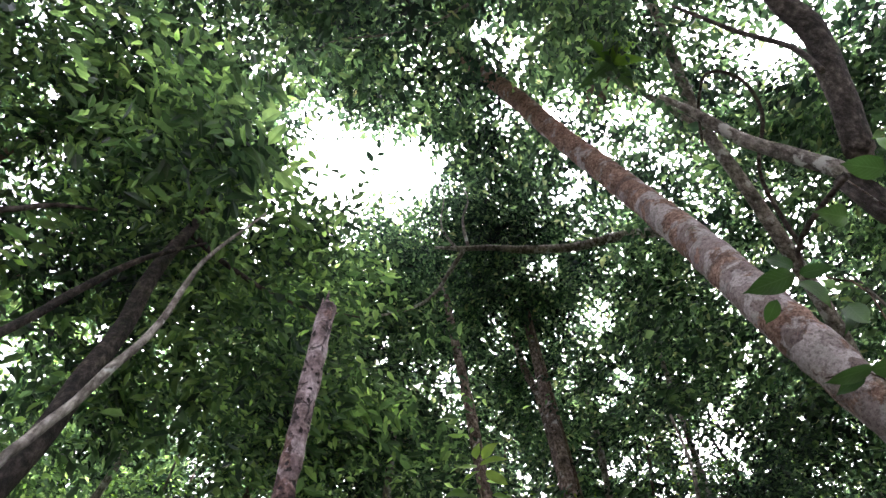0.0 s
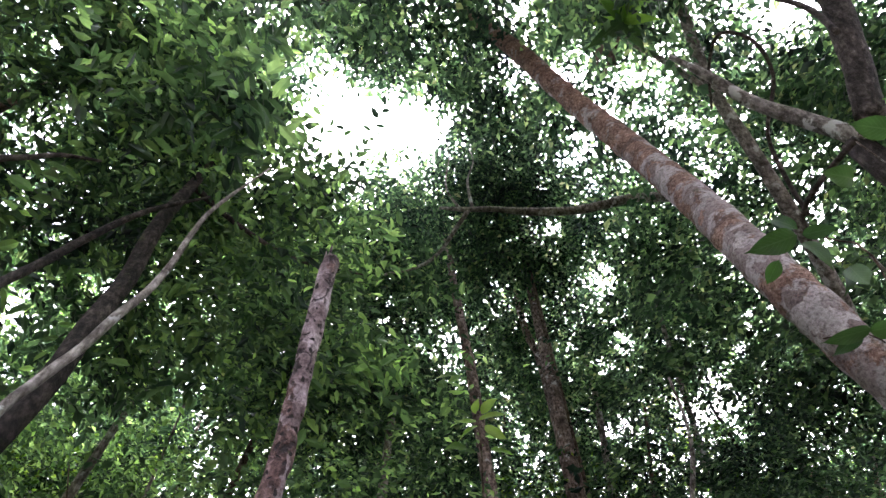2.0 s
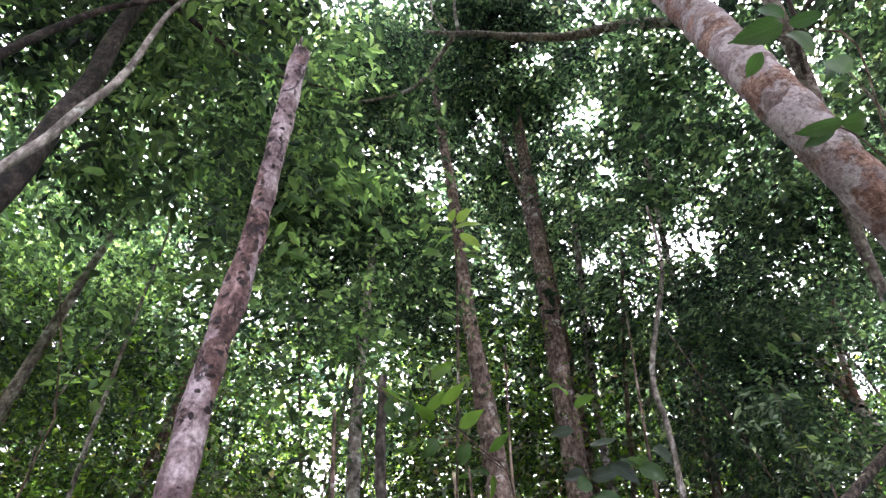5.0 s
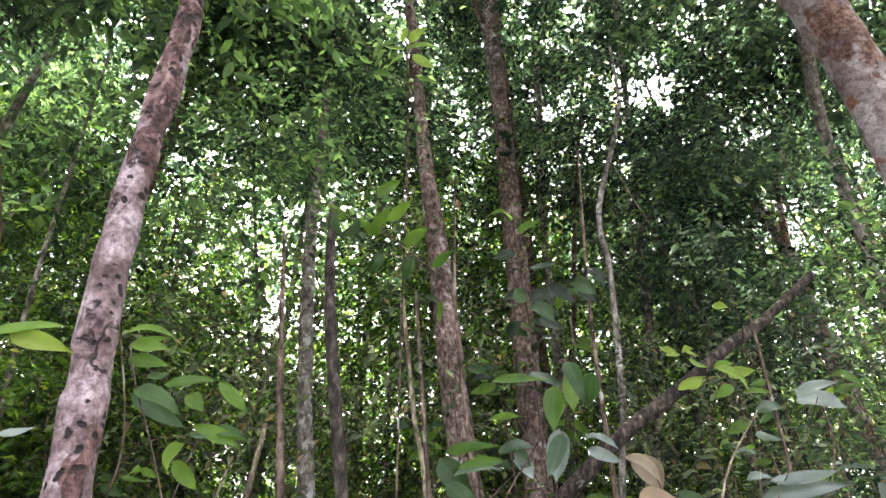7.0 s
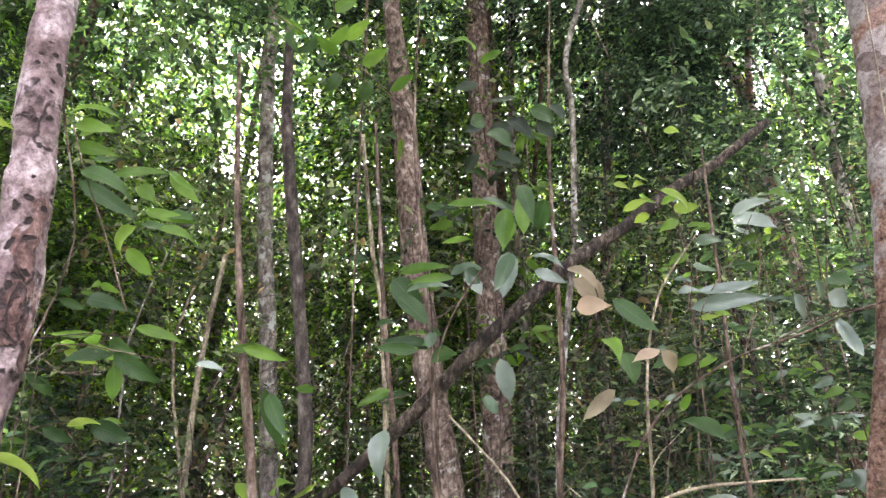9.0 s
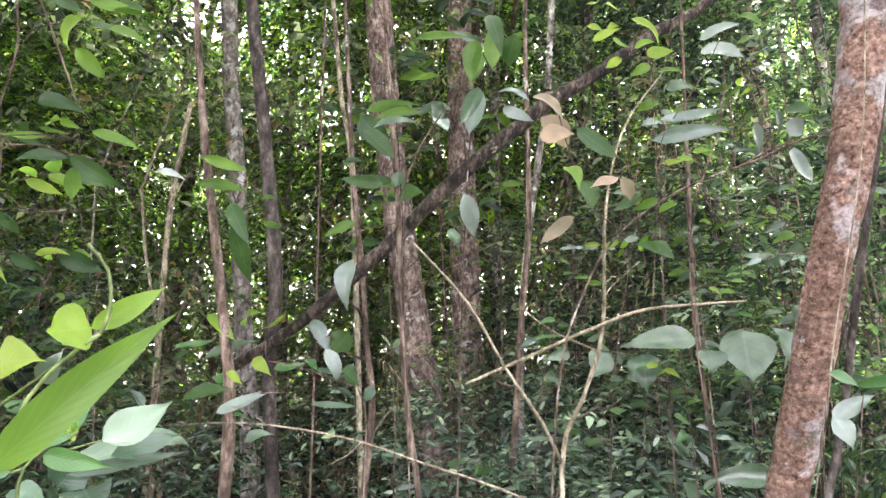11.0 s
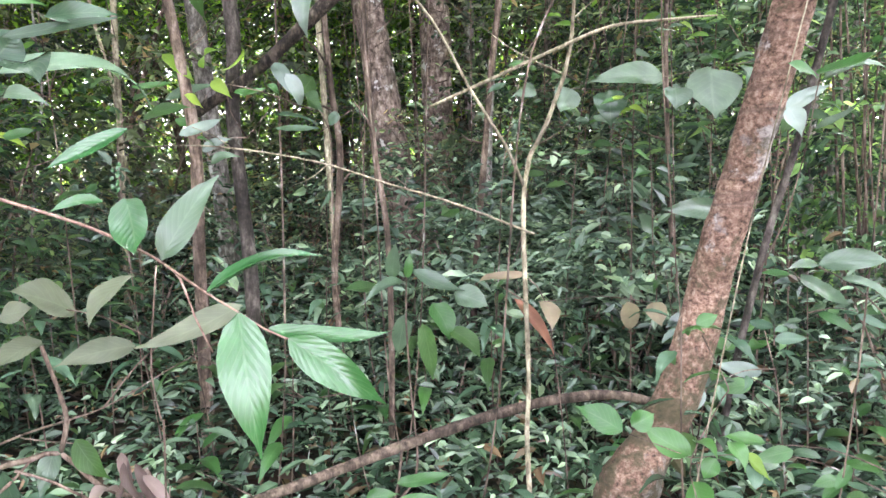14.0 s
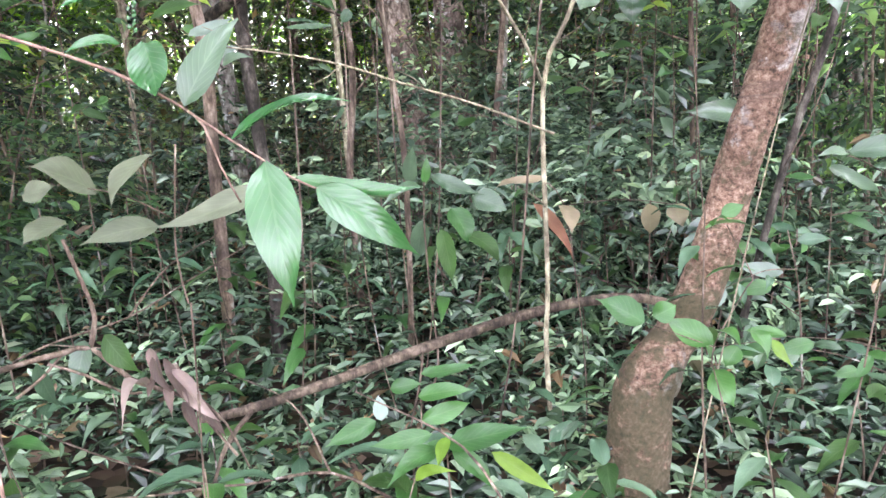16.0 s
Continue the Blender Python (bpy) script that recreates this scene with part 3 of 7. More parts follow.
# ---- ground ----
def build_ground():
    xs = np.concatenate([[-900, -300, -100, -50], np.arange(-30, 30.01, 0.5), [50, 100, 300, 900]])
    ys = np.concatenate([[-900, -300, -100, -50], np.arange(-25, 40.01, 0.5), [60, 100, 300, 900]])
    verts = [(x, y, ground_height(x, y) + 0.04 * noise.noise(Vector((x * 1.7, y * 1.7, 0)))) for y in ys for x in xs]
    w = len(xs)
    faces = [(j * w + i, j * w + i + 1, (j + 1) * w + i + 1, (j + 1) * w + i) for j in range(len(ys) - 1) for i in range(w - 1)]
    tagged(new("ground", mesh("ground", verts, faces, LITTER)), "forest floor of brown leaf litter and dark soil", "ground", kind="structure")


build_ground()

# ---- the main trees ----
scaly = tree("tree", [root(-0.66, 1.6, 0.091), (-0.6, 1.61, 0.6, 0.081), (-0.52, 1.62, 1.4, 0.073), (-0.45, 1.63, 2.14, 0.068), (-0.475, 1.63, 2.68, 0.063), (-0.48, 1.61, 3.02, 0.059), (-0.45, 1.59, 3.47, 0.056), (-0.42, 1.5, 3.95, 0.053), (-0.4, 1.42, 4.36, 0.051), (-0.395, 1.415, 4.42, 0.047)], BARK_SCALY,
             "slender broken-off dead tree with flaking violet-grey scaly bark", sides=32, step=0.02, rough=0.1, freq=9, plates=0.07)
for k in range(7):
    a, h = k * 0.9, 0.03 + 0.05 * (k % 3)
    x, y = -0.395 + 0.024 * math.cos(a), 1.415 + 0.024 * math.sin(a)
    part("splinter", tube("splinter", [(x, y, 4.38, 0.014), (x, y, 4.41 + 0.4 * h, 0.01), (x + 0.005 * math.cos(a), y, 4.42 + h * 0.8, 0.002)], BARK_SCALY, 5, 0.02, 0.2, 30, tuple(scaly.location)), scaly)

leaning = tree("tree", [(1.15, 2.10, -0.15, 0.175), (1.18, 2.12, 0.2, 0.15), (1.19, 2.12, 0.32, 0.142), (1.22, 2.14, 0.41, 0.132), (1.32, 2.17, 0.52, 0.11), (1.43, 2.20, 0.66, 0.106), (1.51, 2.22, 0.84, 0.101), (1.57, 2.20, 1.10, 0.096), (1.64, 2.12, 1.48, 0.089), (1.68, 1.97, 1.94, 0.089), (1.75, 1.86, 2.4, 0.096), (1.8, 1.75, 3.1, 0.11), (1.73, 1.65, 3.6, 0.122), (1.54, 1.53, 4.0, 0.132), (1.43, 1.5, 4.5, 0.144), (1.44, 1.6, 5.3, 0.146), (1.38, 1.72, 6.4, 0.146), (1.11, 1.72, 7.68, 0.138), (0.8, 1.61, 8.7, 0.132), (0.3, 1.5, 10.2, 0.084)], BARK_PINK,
               "large leaning tree with pinkish bark and pale lichen", sides=26, step=0.03, rough=0.1, freq=12)
part("burl", tube("burl", [(1.3, 2.16, 0.4, 0.09), (1.235, 2.135, 0.43, 0.128), (1.195, 2.12, 0.455, 0.118), (1.17, 2.11, 0.475, 0.085), (1.163, 2.107, 0.482, 0.04)], BARK_PINK, 18, 0.012, 0.16, 16, tuple(leaning.location)), leaning, "pale knob at the bend of the trunk")
crown("crown", leaning, (0.5, 1.5, 11.5), (2.4, 1.8, 1.4), 92, 24, 0.12, LEAF_MID)

mossy = tree("tree", [root(3.57, 1.20, 0.164), (3.37, 1.30, 2.0, 0.139), (2.57, 1.50, 5.53, 0.123), (2.53, 1.32, 5.76, 0.123), (2.56, 1.04, 6.20, 0.127), (2.59, 0.75, 6.71, 0.131), (2.51, 0.59, 7.12, 0.127), (2.47, 0.30, 7.94, 0.098)], BARK_DARK,
             "tree with dark bark and grey lichen spots", rough=0.12)
limb(mossy, [(2.52, 1.42, 5.79, 0.090), (2.46, 1.40, 5.90, 0.085), (2.34, 1.42, 6.21, 0.080), (2.16, 1.42, 6.55, 0.070), (1.99, 1.35, 6.87, 0.055), (1.82, 1.31, 7.28, 0.030)], BARK_GREY)
crown("crown", mossy, (2.6, 0.4, 9.5), (2.6, 2.0, 1.6), 46, 24, 0.12, LEAF_MID)

ridge = tree("tree", [root(4.3, 4.9, 0.08), (4.35, 4.8, 3.0, 0.065), (4.1, 4.3, 6.0, 0.08), (3.5, 3.2, 6.9, 0.1), (3.0, 2.4, 7.7, 0.098), (2.78, 1.94, 8.73, 0.095), (2.69, 1.45, 9.54, 0.09), (2.57, 0.95, 10.3, 0.08), (2.4, 0.4, 11.5, 0.05)], BARK_GREY,
             "crooked grey tree reaching over the clearing")
limb(ridge, [(2.85, 2.05, 8.5, 0.06), (2.5, 1.85, 9.0, 0.05), (2.1, 1.7, 9.6, 0.04), (1.8, 1.5, 10.3, 0.02)], BARK_GREY)
crown("crown", ridge, (3.4, 2.5, 10.9), (2.1, 2.0, 1.4), 50, 24, 0.12, LEAF_MID)

left_tree = tree("tree", [root(-1.5, 1.5, 0.112), (-1.5, 1.55, 1.5, 0.093), (-1.5, 1.65, 3.0, 0.081), (-1.46, 1.77, 4.06, 0.076), (-1.5, 1.82, 4.5, 0.074), (-1.53, 1.88, 5.0, 0.072), (-1.62, 1.93, 5.76, 0.069), (-1.7, 2.1, 7.2, 0.046), (-1.8, 2.2, 9.0, 0.028)], BARK_BACKLIT,
                 "tree with a forked crown, bark darkened for backlight")
limb(left_tree, [(-1.75, 1.45, 4.1, 0.034), (-1.75, 1.55, 4.48, 0.033), (-1.74, 1.62, 4.75, 0.033), (-1.7, 1.67, 5.05, 0.032), (-1.58, 1.75, 5.51, 0.025), (-1.4, 1.9, 6.0, 0.012)], BARK_BACKLIT)
crown("crown", left_tree, (-2.6, 2.0, 7.0), (2.0, 1.8, 1.5), 34, 22, 0.125, LEAF_LIGHT, shape=OVAL, slim=0.44)
crown("crown", left_tree, (-1.2, 2.7, 6.4), (1.1, 0.8, 0.9), 18, 22, 0.1, LEAF_LIGHT, shape=OVAL, slim=0.44)
# shaded foliage at the treetop, its shade put into darker leaf colour
crown("crown", left_tree, (-1.75, 2.25, 7.3), (0.5, 0.5, 0.9), 16, 22, 0.085, LEAF_DARK, tight=0.2)
limb(left_tree, [(-1.66, 2.0, 6.4, 0.04), (-1.4, 2.3, 6.4, 0.03), (-1.0, 2.6, 6.4, 0.022), (-0.5, 2.8, 6.5, 0.01)], BARK_DARK)

creeper = tagged(new("liana"), "pale smooth liana hanging along a dark trunk", "liana")
creeper.location = (-1.4, 1.45, 0)
part("stem", tube("stem", [(-1.42, 1.42, -0.05, 0.03), (-1.4, 1.46, 2.0, 0.028), (-1.36, 1.52, 3.5, 0.027), (-1.32, 1.57, 3.91, 0.028), (-1.29, 1.61, 4.12, 0.029), (-1.25, 1.62, 4.34, 0.029), (-1.22, 1.65, 4.54, 0.028), (-1.19, 1.65, 4.75, 0.025), (-1.17, 1.63, 5.02, 0.022), (-1.13, 1.62, 5.3, 0.017), (-1.0, 1.7, 6.0, 0.008)], BARK_GREY, 9, 0.06, 0.1, 9, (-1.4, 1.45, 0)), creeper)

middle = tree("tree", [root(1.3, 5.5, 0.22), (1.22, 5.5, 0.9, 0.185), (1.02, 5.5, 2.2, 0.178), (0.85, 5.5, 3.6, 0.175), (0.74, 5.5, 5.2, 0.16), (0.6, 5.5, 6.8, 0.112), (0.5, 5.5, 8.6, 0.1), (0.38, 5.5, 10.0, 0.092), (0.26, 5.5, 11.8, 0.07), (0.2, 5.4, 13.5, 0.04)], BARK_TALL,
              "tall straight tree with furrowed red-brown bark", sides=22, rough=0.13, freq=9)
crown("crown", middle, (0.3, 5.9, 12.6), (2.0, 1.5, 1.5), 64, 24, 0.10, LEAF_MID)
limb(middle, [(0.22, 5.42, 13.1, 0.05), (0.6, 5.0, 13.3, 0.04), (1.2, 4.5, 13.4, 0.02)], BARK_TALL)
crown("crown", middle, (1.25, 4.35, 12.7), (1.35, 0.85, 1.0), 52, 24, 0.085, LEAF_DARK, tight=0.22)

second = tree("tree", [root(1.72, 6.5, 0.25), (1.71, 6.5, 2.0, 0.215), (1.7, 6.5, 4.0, 0.205), (1.73, 6.5, 7.0, 0.185), (1.74, 6.5, 10.0, 0.135), (1.75, 6.5, 12.6, 0.1), (1.78, 6.5, 15.0, 0.06)], BARK_TALL,
              "tall straight tree with furrowed red-brown bark", sides=20, rough=0.12, freq=9)
crown("crown", second, (1.9, 6.3, 13.2), (2.2, 2.0, 1.8), 80, 24, 0.10, LEAF_MID)
twin = tree("tree", [root(1.9, 7.0, 0.12), (1.85, 6.95, 5.0, 0.11), (1.76, 6.9, 10.0, 0.097), (1.6, 6.9, 11.3, 0.094), (1.5, 6.9, 13.3, 0.08), (1.4, 6.9, 15.0, 0.04)], BARK_TALL, "slim tall tree with brown bark")
crown("crown", twin, (1.2, 7.0, 13.8), (1.6, 1.6, 1.4), 26, 22, 0.10, LEAF_DARK)
slim = tree("tree", [root(2.3, 7.5, 0.1), (2.38, 7.5, 6.6, 0.08), (2.66, 7.5, 10.2, 0.08), (2.8, 7.5, 13.0, 0.05)], BARK_GREY, "slim straight tree with grey bark")
crown("crown", slim, (2.9, 7.6, 11.5), (1.8, 1.6, 1.8), 55, 22, 0.10, LEAF_MID)
blotched = tree("tree", [root(-0.15, 6.0, 0.14), (-0.2, 6.0, 1.24, 0.115), (-0.28, 6.0, 2.1, 0.11), (-0.38, 6.0, 3.45, 0.106), (-0.46, 6.0, 4.3, 0.104), (-0.53, 6.0, 6.2, 0.095), (-0.45, 6.0, 8.9, 0.06), (-0.3, 6.0, 11.0, 0.03)], BARK_GREY, "tree with blotched grey bark")
crown("crown", blotched, (-1.2, 6.2, 9.5), (1.3, 1.6, 1.8), 55, 22, 0.10, LEAF_MID)
dark_pole = tree("tree", [root(0.06, 3.63, 0.06), (0.08, 3.6, 0.9, 0.05), (0.04, 3.6, 1.7, 0.047), (0.06, 3.6, 2.1, 0.05), (0.0, 3.6, 2.75, 0.051), (-0.12, 3.6, 3.8, 0.048), (-0.14, 3.6, 4.5, 0.036)], BARK_DARK, "young tree with dark bark and peeling strips")
crown("crown", blotched, (-1.0, 4.8, 10.9), (1.0, 0.6, 0.8), 20, 24, 0.09, LEAF_MID)
crown("crown", dark_pole, (-0.3, 3.9, 5.0), (0.7, 0.6, 0.6), 9, 16, 0.075, LEAF_LIGHT)
pole = tree("tree", [root(-0.16, 3.6, 0.05), (-0.13, 3.45, 0.97, 0.041), (-0.11, 3.4, 1.5, 0.039), (-0.14, 3.4, 1.85, 0.036), (-0.3, 3.45, 3.0, 0.026), (-0.4, 3.5, 4.2, 0.015)], BARK_BROWN, "thin young tree with brown bark")
crown("crown", pole, (-0.7, 3.7, 5.0), (0.8, 0.7, 0.8), 10, 16, 0.075, LEAF_LIGHT)
wavy = tree("sapling", [root(1.55, 4.6, 0.035), (1.61, 4.6, 1.94, 0.033), (1.78, 4.6, 3.07, 0.034), (1.88, 4.6, 3.6, 0.037), (1.98, 4.6, 4.7, 0.036), (1.99, 4.6, 5.3, 0.036), (2.38, 4.6, 6.5, 0.032), (2.45, 4.6, 7.4, 0.02)], BARK_GREY, "wavy slender sapling with grey bark", "sapling", sides=8, rough=0.04)
crown("crown", wavy, (3.02, 4.9, 5.7), (0.55, 0.6, 1.75), 46, 26, 0.07, LEAF_DARK, tight=0.2)

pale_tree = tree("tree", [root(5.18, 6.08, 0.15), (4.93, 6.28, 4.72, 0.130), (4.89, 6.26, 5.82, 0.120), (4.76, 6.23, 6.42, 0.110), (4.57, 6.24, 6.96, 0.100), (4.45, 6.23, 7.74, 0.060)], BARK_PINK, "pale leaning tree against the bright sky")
limb(pale_tree, [(4.86, 6.26, 5.96, 0.070), (4.75, 6.01, 6.34, 0.060), (4.67, 5.76, 6.71, 0.050), (4.78, 5.54, 7.21, 0.030)], BARK_PINK)

# Further canopy trees that stand just outside the clearing
CANOPY_A = (
        ((-4.6, 3.4), (-3.9, 3.2, 8.2), (2.3, 1.9, 1.6), 36, 0.125, LEAF_MID, BARK_BROWN),
        ((-4.2, 6.0), (-3.2, 5.4, 9.0), (2.3, 2.0, 1.8), 48, 0.11, LEAF_LIGHT, BARK_GREY),
        ((-3.4, 7.6), (-1.6, 5.6, 9.6), (1.7, 1.4, 1.6), 50, 0.1, LEAF_MID, BARK_BROWN),
        ((-5.0, 0.2), (-3.6, 0.8, 8.6), (2.2, 1.6, 1.3), 30, 0.125, LEAF_MID, BARK_BROWN),
        ((-3.2, -0.6), (-1.4, 0.35, 9.6), (1.9, 0.9, 1.2), 44, 0.105, LEAF_MID, BARK_GREY),
        ((5.6, 4.8), (4.7, 4.7, 8.8), (2.2, 2.0, 2.0), 56, 0.12, LEAF_MID, BARK_BROWN),
        ((5.6, 8.2), (3.9, 6.6, 8.6), (2.0, 1.8, 2.4), 48, 0.11, LEAF_MID, BARK_DARK))
CANOPY_B = (
        ((6.6, 2.4), (5.6, 2.4, 9.2), (1.9, 1.6, 1.6), 60, 0.13, LEAF_MID, BARK_GREY),
        ((0.4, 11.5), (1.5, 9.6, 11.4), (2.3, 1.8, 2.2), 75, 0.12, LEAF_MID, BARK_BROWN),
        ((-1.6, 10.5), (-0.9, 9.6, 11.0), (2.0, 1.8, 2.0), 60, 0.12, LEAF_MID, BARK_GREY),
        ((-6.4, 9.0), (-5.6, 8.4, 9.4), (2.0, 1.8, 2.2), 60, 0.13, LEAF_MID, BARK_BROWN),
        ((2.6, 8.8), (1.5, 5.5, 12.4), (1.7, 1.1, 0.9), 26, 0.1, LEAF_MID, BARK_BROWN),
        ((3.4, 8.0), (3.5, 5.6, 11.4), (1.9, 1.5, 1.5), 42, 0.1, LEAF_MID, BARK_GREY),
        ((-0.4, 12.5), (0.5, 8.6, 12.8), (2.4, 1.6, 1.8), 26, 0.11, LEAF_MID, BARK_BROWN),
        ((-6.6, 5.0), (-6.0, 5.2, 7.6), (2.0, 2.0, 2.2), 70, 0.13, LEAF_LIGHT, BARK_BROWN))
for foot, head, radii, clumps, size, leaf, bark in CANOPY_A + CANOPY_B:
    x, y = foot
    t = tree("tree", [root(x, y, 0.13), (x, y, 3.0, 0.11), (0.6 * x + 0.4 * head[0], 0.6 * y + 0.4 * head[1], 6.0, 0.09), (head[0], head[1], head[2] + 0.8, 0.03)], bark, "canopy tree at the edge of the clearing", sides=9, step=0.3, rough=0.05)
    crown("crown", t, head, radii, clumps, 24, size, leaf)

# A dead trunk that leans across the clearing against the dark young tree
log = tagged(new("leaning_log"), "slanting dead trunk with dark mossy bark", "log")
log.location = (0.14, 3.5, 1.88)
part("trunk", tube("trunk", [(-0.12, 3.62, 1.72, 0.039), (0.14, 3.52, 1.88, 0.040), (0.31, 3.44, 2.02, 0.045), (0.62, 3.32, 2.3, 0.048), (0.84, 3.27, 2.52, 0.053), (1.3, 3.25, 2.92, 0.054), (1.66, 3.28, 3.17, 0.051), (2.0, 3.32, 3.43, 0.048), (2.26, 3.4, 3.6, 0.045), (2.75, 3.46, 3.98, 0.039)], BARK_LOG, 14, 0.05, 0.12, 9, (0.14, 3.5, 1.88)), log)

fork = tagged(new("dead_branch"), "bare pale dead branch caught high in the canopy", "branch")
fork.location = (1.3, 4.06, 10.0)
for pts in ([(3.2, 3.6, 9.6, 0.08), (2.58, 3.77, 9.9, 0.072), (1.96, 3.98, 9.98, 0.068), (1.3, 4.06, 10.07, 0.062), (0.86, 4.06, 10.14, 0.045), (0.48, 4.08, 10.16, 0.04), (0.1, 4.08, 10.2, 0.02)],
            [(0.5, 4.08, 10.16, 0.036), (0.3, 4.3, 9.94, 0.033), (0.09, 4.45, 9.62, 0.028), (-0.2, 4.55, 9.44, 0.024), (-0.82, 4.54, 9.17, 0.014)],
            [(0.55, 4.08, 10.16, 0.03), (0.5, 3.9, 10.7, 0.02), (0.6, 3.8, 11.2, 0.012), (0.45, 3.6, 11.6, 0.006)],
            [(0.4, 4.1, 10.16, 0.025), (0.2, 3.95, 10.6, 0.016), (0.25, 3.7, 11.2, 0.01), (0.1, 3.5, 11.6, 0.005)]):
    part("branch", tube("branch", [(*q[:3], 1.35 * q[3]) for q in pts], BARK_GREY, 7, 0.1, 0.1, 6, (1.3, 4.06, 10.0)), fork)

# ---- saplings, poles and stems in the clearing ----
def stem(name, points, mat, label, category="sapling", sides=8, step=0.06, rough=0.08, group="stems in the clearing"):
    ob = tree(name, points, mat, label, category, sides, step, rough, 11.0, group)
    if category == "sapling":
        r = random.Random(int(1000 * abs(points[0][0])))
        for p, q in zip(points[2:-1], points[3:]):
            f, a, L = r.uniform(0.2, 0.8), r.uniform(0, 6.28), r.uniform(0.1, 0.3)
            b = [u + f * (v - u) for u, v in zip(p, q)]
            e = (b[0] + L * math.cos(a), b[1] + L * math.sin(a), b[2] + L * r.uniform(0.3, 0.9))
            mid = (b[0] + 0.55 * L * math.cos(a + 0.3), b[1] + 0.55 * L * math.sin(a + 0.3), 0.6 * b[2] + 0.4 * e[2])
            part("side_shoot", tube("side_shoot", [(*b[:3], b[3] * 0.4), (*mid, b[3] * 0.3), (*e, 0.0015)], mat, 6, 0.04, 0.15, 20, tuple(ob.location)), ob)
    return ob


fork_sapling = stem("sapling", [root(1.05, 2.5, 0.016, down=0.05), (1.06, 2.58, 0.4, 0.0155), (1.085, 2.62, 0.64, 0.015), (1.085, 2.63, 1.34, 0.014), (1.15, 2.57, 1.56, 0.012), (1.21, 2.5, 1.8, 0.0105), (1.23, 2.46, 2.2, 0.008), (1.3, 2.42, 2.5, 0.006), (1.45, 2.36, 2.72, 0.003)], TWIG, "slim forked sapling with pale yellowish bark")
limb(fork_sapling, [(1.085, 2.63, 1.34, 0.011), (1.0, 2.58, 1.49, 0.009), (0.86, 2.52, 1.67, 0.008), (0.73, 2.5, 1.89, 0.007), (0.54, 2.5, 2.1, 0.005)], TWIG, "branch", 6)
stem("sapling", [root(0.66, 3.26, 0.022, down=0.05), (0.675, 3.2, 1.04, 0.02), (0.63, 3.2, 1.5, 0.02), (0.61, 3.2, 1.85, 0.019), (0.6, 3.2, 2.32, 0.018), (0.58, 3.2, 2.7, 0.017), (0.55, 3.3, 3.6, 0.012), (0.6, 3.4, 4.6, 0.006)], BARK_BROWN, "thin brown sapling stem")
stem("sapling", [root(0.53, 4.0, 0.028, down=0.05), (0.49, 3.8, 0.7, 0.026), (0.48, 3.7, 1.0, 0.026), (0.53, 3.7, 1.5, 0.026), (0.5, 3.7, 1.85, 0.024), (0.48, 3.7, 2.2, 0.022), (0.43, 3.7, 2.75, 0.02), (0.38, 3.8, 4.0, 0.012)], BARK_BROWN, "crooked thin brown sapling stem")
stem("sapling", [root(1.26, 4.0, 0.03, down=0.05), (1.29, 4.0, 0.75, 0.029), (1.36, 4.0, 1.44, 0.029), (1.42, 4.0, 2.0, 0.028), (1.49, 4.0, 2.6, 0.027), (1.55, 4.05, 4.0, 0.018), (1.7, 4.1, 5.5, 0.008)], BARK_BROWN, "thin sapling stem with brown and pale bark")
stem("sapling", [root(2.08, 3.2, 0.02, down=0.05), (2.065, 3.2, 0.73, 0.019), (2.03, 3.2, 1.4, 0.018), (2.015, 3.2, 2.0, 0.0165), (2.03, 3.2, 2.35, 0.016), (2.1, 3.2, 3.6, 0.01)], BARK_BROWN, "thin straight stem ringed with pale lichen")
stem("sapling", [root(-0.82, 5.2, 0.034), (-0.77, 5.2, 1.6, 0.031), (-0.74, 5.2, 2.8, 0.031), (-0.64, 5.2, 3.65, 0.027)], TWIG, "broken pale dead pole", "pole")
stem("sapling", [root(0.58, 4.6, 0.03), (0.5, 4.6, 2.8, 0.026), (0.42, 4.6, 3.5, 0.024), (0.34, 4.6, 4.4, 0.02)], TWIG, "broken pale dead pole", "pole")
stem("sapling", [root(1.8, 2.6, 0.026), (1.9, 2.57, 0.5, 0.022), (2.05, 2.56, 1.1, 0.022), (2.14, 2.5, 1.5, 0.021), (2.2, 2.44, 1.9, 0.021), (2.35, 2.3, 2.8, 0.016), (2.5, 2.2, 4.0, 0.008)], BARK_DARK, "thin dark stem behind the leaning tree")
stem("liana", [root(1.2, 1.92, 0.0043, down=0.02), (1.27, 1.9, 0.4, 0.0037), (1.39, 1.9, 0.94, 0.0034), (1.48, 1.89, 1.34, 0.0031), (1.54, 1.82, 1.75, 0.0031), (1.62, 1.72, 2.3, 0.0031), (1.66, 1.62, 3.2, 0.0031)], TWIG, "thin pale vine climbing the leaning tree", "vine", 6, 0.05, 0.05)

twig = tagged(new("dead_twig"), "long bare dead twig with lichen, held by saplings", "twig")
twig.location = (1.12, 2.44, 1.79)
part("stem", tube("stem", [(0.73, 2.58, 1.62, 0.0075), (0.92, 2.52, 1.7, 0.0095), (1.13, 2.45, 1.79, 0.0095), (1.29, 2.36, 1.85, 0.0085), (1.48, 2.3, 1.865, 0.006), (1.61, 2.26, 1.87, 0.004)], TWIG, 7, 0.03, 0.15, 25, (1.12, 2.44, 1.79)), twig)

